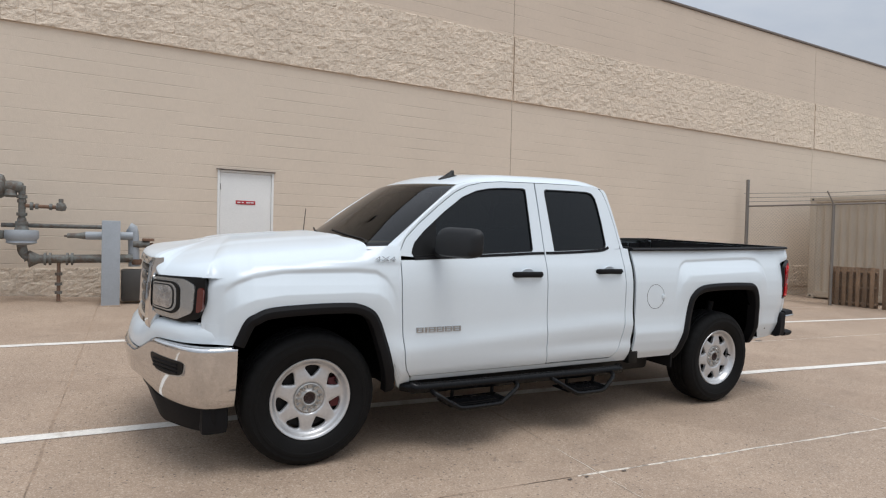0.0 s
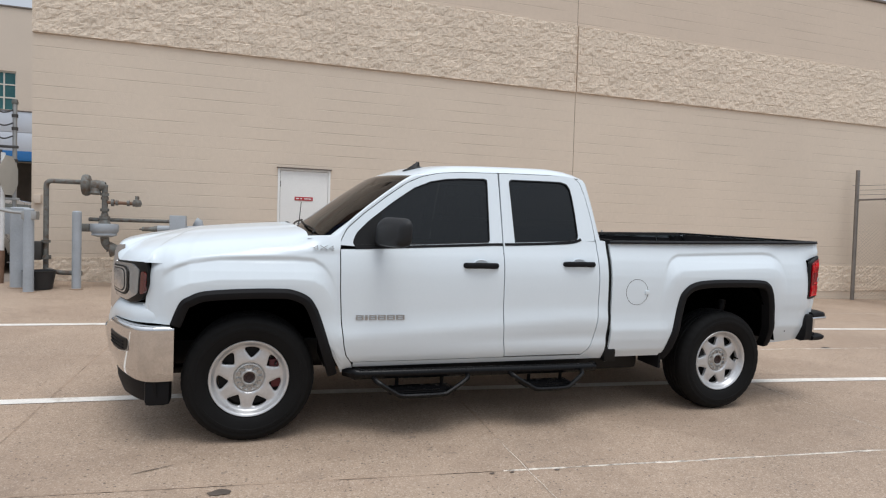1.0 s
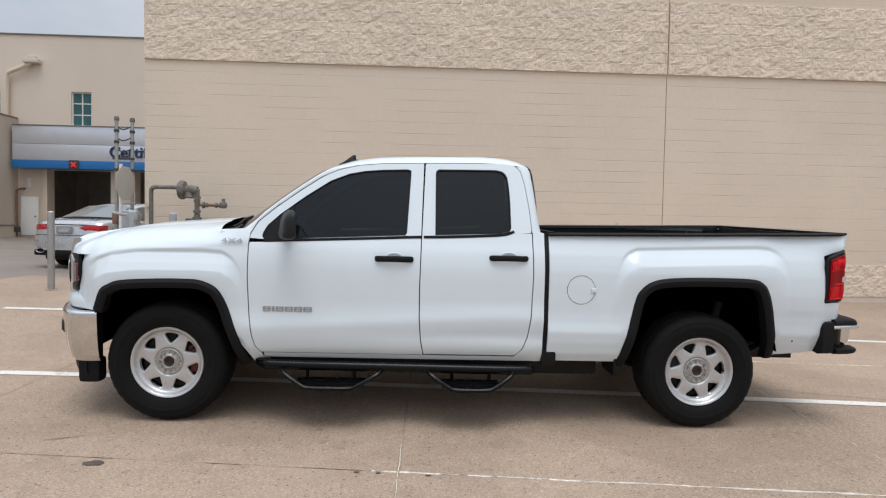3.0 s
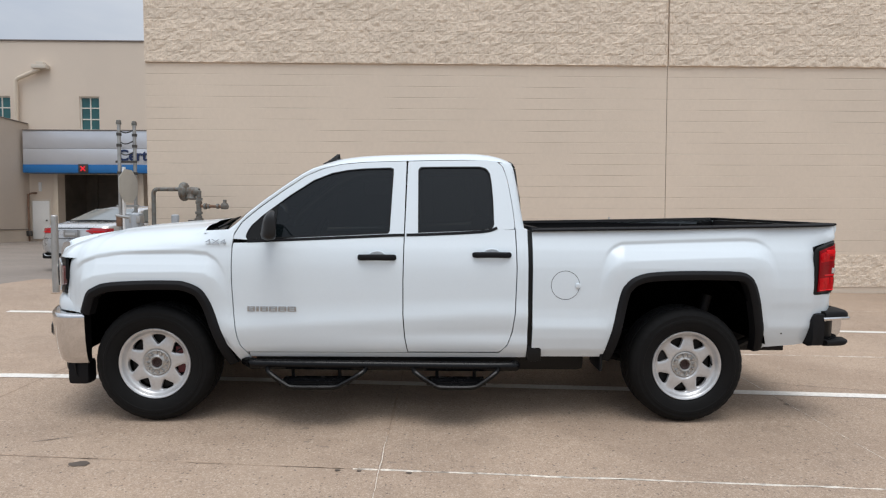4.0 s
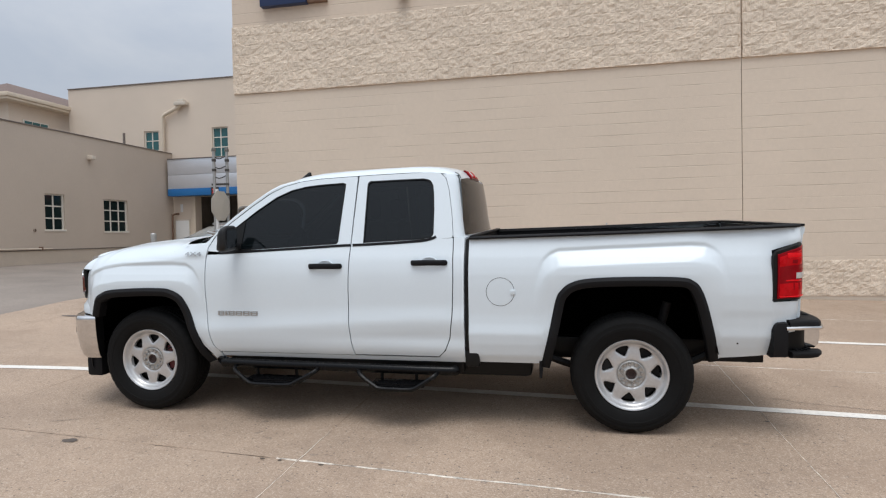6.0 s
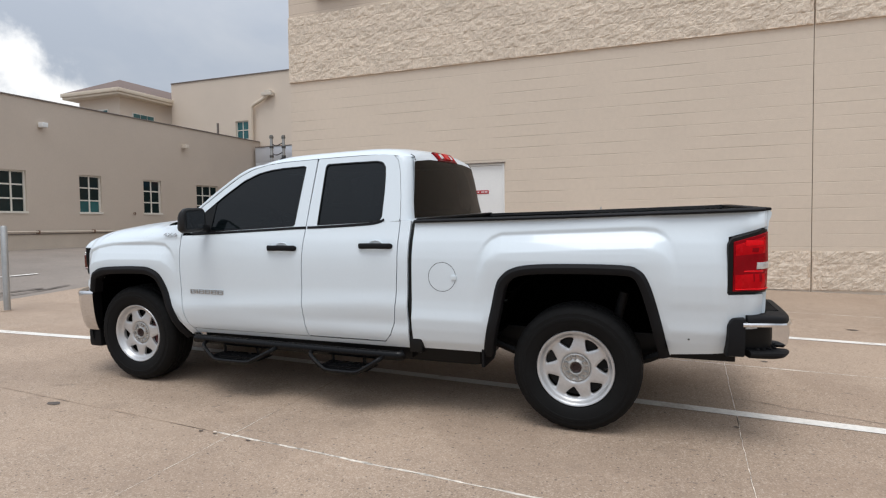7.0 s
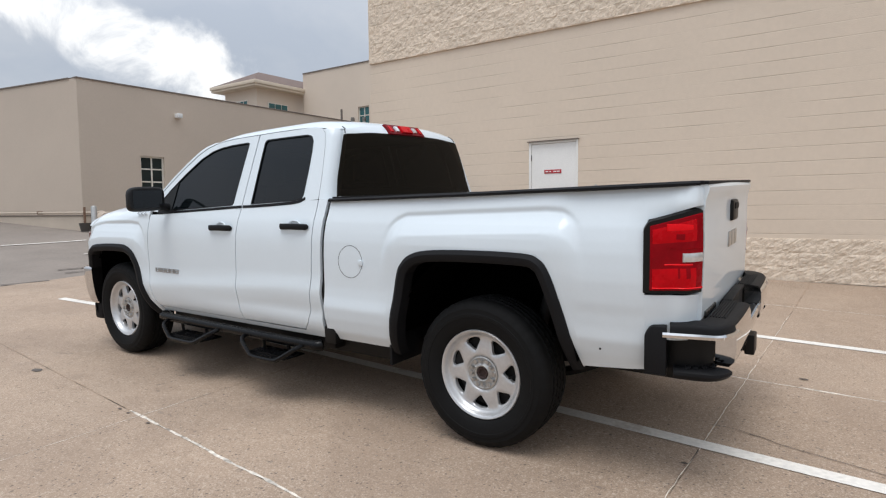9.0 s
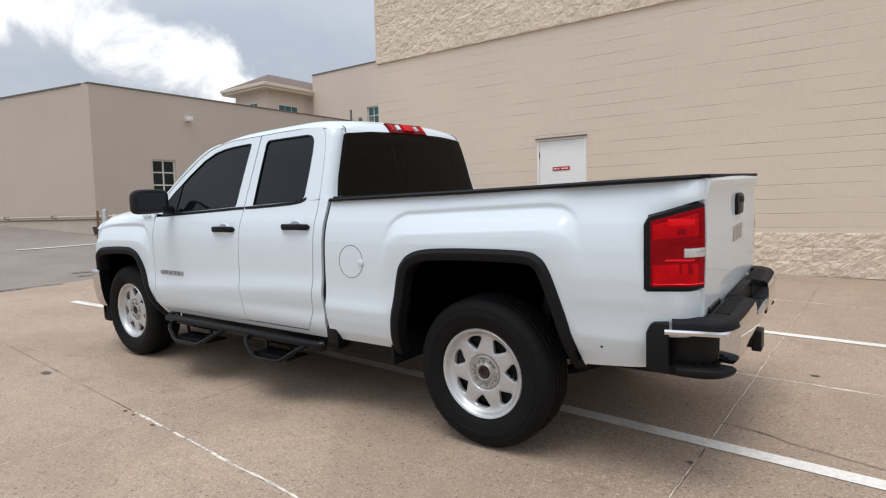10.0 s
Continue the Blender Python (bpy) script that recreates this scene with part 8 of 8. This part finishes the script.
# local: y runs forward from the tail, x across
TAIL = [(0.0, 0.54), (0.02, 0.66), (0.06, 0.75), (0.13, 0.815), (0.30, 0.872)]
car_half = along(TAIL + [(0.7, 0.905), (1.5, 0.925), (3.6, 0.915), (4.5, 0.84), (4.8, 0.70)])
car_top = along([(0.0, 0.955), (0.06, 1.01), (0.2, 1.04), (0.62, 1.075), (0.75, 1.08), (3.5, 1.02), (4.5, 0.86), (4.8, 0.68)])


def tail_y(x, z):
    """The tail's face: rounded in plan, leaning forward above the bumper."""
    y = float(np.interp(abs(x), [p[1] for p in TAIL], [p[0] for p in TAIL]))
    return y + lean_in(y, z)


def lean_in(y, z):
    return (0.035 * sstep(0.66, 0.73, z) + 0.075 * sstep(0.76, 1.0, z)) * (1 - sstep(0.1, 0.9, y))


loops = []
for y in (0.0, 0.02, 0.06, 0.13, 0.22, 0.34, 0.5, 0.7, 1.1, 1.6, 2.2, 2.8, 3.4, 3.9, 4.4, 4.7, 4.82):
    h, t = car_half(y), car_top(y)
    b = 0.34 if 0.15 < y < 4.6 else 0.42
    half = [(h * 0.80, b), (h * 0.955, b + 0.06), (h, 0.58), (h, 0.66), (h * 0.99, 0.735), (h * 0.975, t - 0.16), (h * 0.95, t - 0.07), (h * 0.88, t - 0.015), (h * 0.66, t + 0.006), (h * 0.3, t + 0.014)]
    loops.append([(x, y + lean_in(y, z), z) for x, z in half] + [(-x, y + lean_in(y, z), z) for x, z in reversed(half)])
part("body", Mesh().ring(loops), CARP, car, "silver car body", 60)
loops = []
for y, hw, z in ((0.62, 0.70, 1.07), (0.95, 0.66, 1.22), (1.35, 0.62, 1.375), (1.6, 0.608, 1.425), (1.9, 0.60, 1.452), (2.2, 0.595, 1.458), (2.7, 0.60, 1.43), (3.1, 0.64, 1.29), (3.6, 0.72, 1.03)):
    loops.append([(hw + 0.11, y, min(z, 1.06)), (hw + 0.07, y, (z + 1.06) / 2), (hw + 0.01, y, z - 0.045), (hw * 0.90, y, z - 0.008), (hw * 0.5, y, z + 0.012), (-hw * 0.5, y, z + 0.012), (-hw * 0.90, y, z - 0.008), (-hw - 0.01, y, z - 0.045), (-hw - 0.07, y, (z + 1.06) / 2), (-hw - 0.11, y, min(z, 1.06))])
part("cabin", Mesh().ring(loops), CARP, car, "", 60)
part("rear_window", Mesh().grid(lambda u, v: ((2 * u - 1) * (0.63 - 0.08 * v), 0.66 + 0.66 * v - 0.02 * (1 - (2 * u - 1) ** 2), 1.105 + 0.265 * v + 0.008 + 0.014 * (1 - (2 * u - 1) ** 2)), 12, 6), CARGLASS, car, "pale reflecting rear window")
part("window_seal", Mesh().tube([((2 * k / 12 - 1) * 0.65, 0.635 - 0.02 * (1 - (2 * k / 12 - 1) ** 2), 1.098 + 0.012 * (1 - (2 * k / 12 - 1) ** 2)) for k in range(13)], 0.012, 6), SATIN, car)
for sx in (-1, 1):
    part("side_glass", Mesh().grid(lambda u, v: (sx * (0.760 - 0.115 * v), 1.12 + 0.32 * v + (2.1 - 0.75 * v) * u, 1.09 + 0.27 * v), 8, 3), CARGLASS, car)
    part("door_mirror", Mesh().box(sx * 0.98 - 0.11, sx * 0.98 + 0.11, 2.78, 2.90, 1.05, 1.19, 0.04), CARP, car)
    lamp = Mesh().grid(lambda u, v: (sx * (0.34 + 0.50 * u), tail_y(0.34 + 0.50 * u, 0.89) - 0.016 - 0.008 * math.sin(math.pi * v), 0.872 - 0.055 * sstep(0.0, 0.35, u) + v * (0.025 + 0.118 * sstep(0.0, 0.35, u) - 0.02 * u)), 16, 4)
    tl = part("tail_lamp", lamp, CAR_RED, car, "red tail lamp")
    part("lamp_bar", Mesh().grid(lambda u, v: (sx * (0.52 + 0.24 * u), tail_y(0.52 + 0.24 * u, 0.87) - 0.026, 0.862 + 0.018 * v), 6, 1), RED_LIT, tl)
    part("exhaust_tip", Mesh().lathe([(0.055, -0.02), (0.072, -0.03), (0.072, 0.08)], (0, 0, 0), "y", 18), DULL, car).matrix_basis = Matrix.Translation((sx * 0.52, -0.005, 0.405)) @ Matrix.Scale(1.5, 4, (1, 0, 0)) @ Matrix.Scale(0.62, 4, (0, 0, 1))
    for y in (1.0, 3.75):
        w = part("wheel", Mesh().lathe([(0.20, 0.0), (0.29, 0.0), (0.32, 0.03), (0.325, 0.10), (0.32, 0.20), (0.28, 0.22)], (0, 0, 0), "x", 28, True), RUBBER, car)
        part("rim", Mesh().lathe([(0.001, 0.01), (0.20, -0.004), (0.21, 0.02)], (0, 0, 0), "x", 20), SILVER, w)
        w.matrix_basis = Matrix.Translation((sx * 0.90, y, 0.325)) @ Matrix.Rotation(0 if sx < 0 else math.pi, 4, "Z")
band = lambda x0, x1, z0, z1, off: Mesh().grid(lambda u, v: (x0 + (x1 - x0) * u, tail_y(x0 + (x1 - x0) * u, z0 + (z1 - z0) * v) - off, z0 + (z1 - z0) * v), 24, 3)
# the boot lip's shadow, put on as a black band
part("boot_strip", band(-0.52, 0.52, 0.935, 0.955, 0.012), SATIN, car, "dark band painted as shade under the boot lip")
part("chrome_strip", band(-0.36, 0.36, 0.915, 0.932, 0.016), CHROME, car)
# a thin black line paints the shade of the tail's crease
part("boot_gap", band(-0.70, 0.70, 0.722, 0.734, 0.006), SATIN, car)
part("diffuser", Mesh().box(-0.70, 0.70, -0.004, 0.30, 0.30, 0.425, 0.03), SATIN, car, "black lower rear bumper")
part("underbody", Mesh().box(-0.72, 0.72, 0.3, 4.4, 0.20, 0.36, 0.03), SATIN, car)
plate = part("plate", Mesh().box(-0.17, 0.17, 0.012, 0.060, 0.765, 0.905, 0.006), DULL, car, "blank grey number plate")
part("plate_bar", Mesh().box(-0.12, 0.12, 0.008, 0.012, 0.80, 0.85), SILVER, plate)
part("fin_aerial", Mesh().ring([[(0.03 * k, 1.62 + 0.05 * k, 1.455), (0.0, 1.64, 1.50 - 0.01 * k), (-0.03 * k, 1.62 + 0.05 * k, 1.455)] for k in (1.0, 0.9)]), CARP, car)

# ---- small marks on the lot ----
def patch_mark(x, y, rx, ry, label, mat, seed=0):
    n = 22
    g = Mesh()
    ring_ = []
    for k in range(n):
        t = 2 * math.pi * k / n
        r = 1 + 0.35 * noise.noise(Vector((math.cos(t) * 1.7 + seed, math.sin(t) * 1.7, seed)))
        px, py = x + rx * r * math.cos(t), y + ry * r * math.sin(t)
        ring_.append((px, py, lot(px, py) + 0.0045))
    g.add(ring_, [tuple(range(n))])
    return tagged(part("oil_spot", g, mat, None, "", 0), label, "stain", "oil spots on the lot", kind="structure")


OIL = surface("oil_stain", (0.10, 0.078, 0.062), 0.6, var=0.3, scale=12)
for k, (x, y, rx, ry) in enumerate(((-0.13, -0.61, 0.062, 0.03), (-4.2, 3.72, 0.16, 0.05), (6.1, 3.95, 0.05, 0.03), (5.0, 2.2, 0.03, 0.02), (1.35, -0.70, 0.016, 0.010), (1.47, -0.71, 0.014, 0.009), (1.75, -0.735, 0.018, 0.010), (4.6, 0.42, 0.016, 0.012), (7.1, 1.9, 0.06, 0.03))):
    patch_mark(x, y, rx, ry, "small dark oil spot on the concrete", OIL, k * 2.3)


def crack(points, width, label):
    g = Mesh()
    P = smooth_line([(x, y) for x, y in points], 6)
    for i, p in enumerate(P):
        d = P[min(i + 1, len(P) - 1)] - P[max(i - 1, 0)]
        d /= np.linalg.norm(d)
        w = width * (0.5 + 0.8 * abs(noise.noise(Vector((i * 0.7, p[0], p[1])))))
        j = 0.02 * noise.noise(Vector((p[0] * 9, p[1] * 9, 3)))
        for s in (-w, w):
            q = p + np.array([-d[1], d[0]]) * (s + j)
            g.v.append((q[0], q[1], lot(q[0], q[1]) + 0.0045))
    g.f = [(2 * i, 2 * i + 2, 2 * i + 3, 2 * i + 1) for i in range(len(P) - 1)]
    return tagged(part("crack", g, OIL, None, "", 0), label, "crack", kind="structure")


crack([(4.62, 1.01), (4.78, 0.99), (4.98, 0.91), (5.10, 0.87), (5.22, 0.84), (5.6, 0.74)], 0.004, "thin dark crack in the concrete")
crack([(-5.75, 0.55), (-5.65, 0.95), (-5.55, 1.2), (-5.45, 1.45), (-5.40, 1.6)], 0.05, "dark patched crack across the lane edge")
crack([(-6.55, 2.2), (-6.40, 2.5), (-6.22, 2.75), (-6.12, 3.1), (-6.0, 3.5)], 0.06, "dark patched crack across the lane edge")
crack([(-6.05, 2.1), (-5.95, 2.4), (-5.85, 2.7), (-5.80, 3.2), (-5.9, 3.9)], 0.045, "dark patched crack across the lane edge")
crack([(-0.6, -0.30), (-0.48, -0.26), (-0.40, -0.22)], 0.004, "short dark scratch in the concrete")

# ---- concrete slabs ----
def slab(i, j):
    g = Mesh()
    n = 5
    gap = 0.003
    def corner(u, v):
        x = SLAB_X[i] + gap + (SLAB_X[i + 1] - SLAB_X[i] - 2 * gap) * u
        y = SLAB_Y[j] + gap + (SLAB_Y[j + 1] - SLAB_Y[j] - 2 * gap) * v
        x, y = skew(x, y)
        y = min(y, WY - 0.002)
        e = 0.0015 if u in (0, 1) or v in (0, 1) else 0.0
        return (x, y, lot(x, y) - e)
    us = [0, 0.0015, 0.25, 0.5, 0.75, 0.9985, 1]
    c = len(us)
    g.v = [corner(u, v) for v in us for u in us]
    g.f = [(b * c + a, b * c + a + 1, (b + 1) * c + a + 1, (b + 1) * c + a) for b in range(c - 1) for a in range(c - 1)]
    part("slab", g, M["concrete"], ground, "", 0)


for i in range(len(SLAB_X) - 1):
    for j in range(len(SLAB_Y) - 1):
        slab(i, j)
# sealant in the joints, chipped in places
def sealant(points, w, mat="sealant", lift=0.0004):
    g = Mesh()
    P = []
    for a, b in zip(points[:-1], points[1:]):
        m = max(2, int(math.hypot(b[0] - a[0], b[1] - a[1]) / 0.03))
        P += [(a[0] + (b[0] - a[0]) * k / m, a[1] + (b[1] - a[1]) * k / m) for k in range(m)]
    P.append(points[-1])
    for i, p in enumerate(P):
        a, b = P[max(i - 1, 0)], P[min(i + 1, len(P) - 1)]
        d = Vector((b[0] - a[0], b[1] - a[1], 0)).normalized()
        ww = w * max(0.15, 0.75 + 0.9 * noise.noise(Vector((p[0] * 4, p[1] * 4, 1.7))) + 0.9 * noise.noise(Vector((p[0] * 17, p[1] * 17, 5.1))))
        off = 0.008 * noise.noise(Vector((p[0] * 3, p[1] * 3, 9.3))) + 0.005 * noise.noise(Vector((p[0] * 14, p[1] * 14, 3.3)))
        p = (p[0] - d.y * off, p[1] + d.x * off)
        for s in (-ww, ww):
            x, y = p[0] - d.y * s, p[1] + d.x * s
            g.v.append((x, y, lot(x, y) + lift))
    g.f = [(2 * i, 2 * i + 2, 2 * i + 3, 2 * i + 1) for i in range(len(P) - 1)]
    part("joint_sealant", g, M[mat], ground, "", 0)


for x in SLAB_X[1:-1]:
    sealant([skew(x, y) for y in (-9.8, -6.8, -3.8, -0.69, 2.2, 5.2)] + [(skew(x, 6.9)[0], 7.0)], 0.0085, "joint")
sealant([skew(1.6, y) for y in (-9.8, -6.8, -3.8, -0.2)], 0.0020, "sealant", 0.0012)
sealant([skew(4.6, y) for y in (-9.8, -6.8, -3.8, -0.69, 2.2, 5.2)], 0.0024, "sealant", 0.0012)
for y in SLAB_Y[1:-1]:
    sealant([skew(x, y) for x in (-5.5, -2.5, 1.45)], 0.006, "joint")
    sealant([skew(x, y) for x in (1.45, 4.6, 9.0, 14.0, 19.6)], 0.008)

# ---- split-face blocks, last ----
BW, BH = 0.4064, (BAND1 - BAND0) / 7
variants = [mesh_data("split_block", split_block(k + 1, BW, BH), M["split"], 0) for k in range(14)]
low_variants = [mesh_data("split_block", split_block(k + 40, BW, 0.2032), M["split"], 0) for k in range(8)]
band_holder = thing("split_face_band", "rough beige split-face block band across the wall", "wall band", kind="structure")
base_holder = thing("split_face_base", "rough beige split-face block courses at the wall foot", "wall base", kind="structure")
rest = Mesh()
rest_low = Mesh()
rng = random.Random(7)


def lay(row_z, shift, variants_, holder, limit, far, skip=(), proud=0.0):
    x = WX + shift
    while x < 29.5:
        v = variants_[rng.randrange(len(variants_))]
        keep = not any(x + BW > a and x < b for a, b in skip)
        if keep and not any(abs(x + BW / 2 - jx) < BW / 2 for jx in JOINTS[1:3]):
            if x < limit:
                ob = new("block", v)
                ob.parent = holder
                ob.location = (x, WY - proud, row_z)
            else:
                far.add([(p.co.x + x, p.co.y + WY - proud, p.co.z + row_z) for p in v.vertices], [tuple(q.vertices) for q in v.polygons])
        elif keep:
            for jx in JOINTS[1:3]:
                if abs(x + BW / 2 - jx) < BW / 2:
                    for a, b in ((x, jx - 0.012), (jx + 0.012, x + BW)):
                        if b - a > 0.03:
                            far.add([(a + (p.co.x / BW) * (b - a), p.co.y + WY - proud, p.co.z + row_z) for p in v.vertices], [tuple(q.vertices) for q in v.polygons])
        x += BW


for r in range(7):
    lay(BAND0 + BH * r, (BW / 2 if r % 2 else 0) - (BW / 2 if r % 2 else 0) + (0.2032 if r % 2 else 0.0), variants, band_holder, 10.2, rest, proud=0.022)
    if r % 2:
        v = variants[r]
        rest.add([(WX + p.co.x * 0.5, p.co.y + WY - 0.022, p.co.z + BAND0 + BH * r) for p in v.vertices], [tuple(q.vertices) for q in v.polygons])
for r in range(3):
    lay(BASE1 - 0.2032 * (r + 1), 0.2032 if r % 2 else 0.0, low_variants, base_holder, 12.5, rest_low, [(0.36, 1.44)])
tagged(part("far_blocks", rest, M["split"], band_holder, "", 0), kind="stuff")
tagged(part("far_blocks", rest_low, M["split"], base_holder, "", 0), kind="stuff")
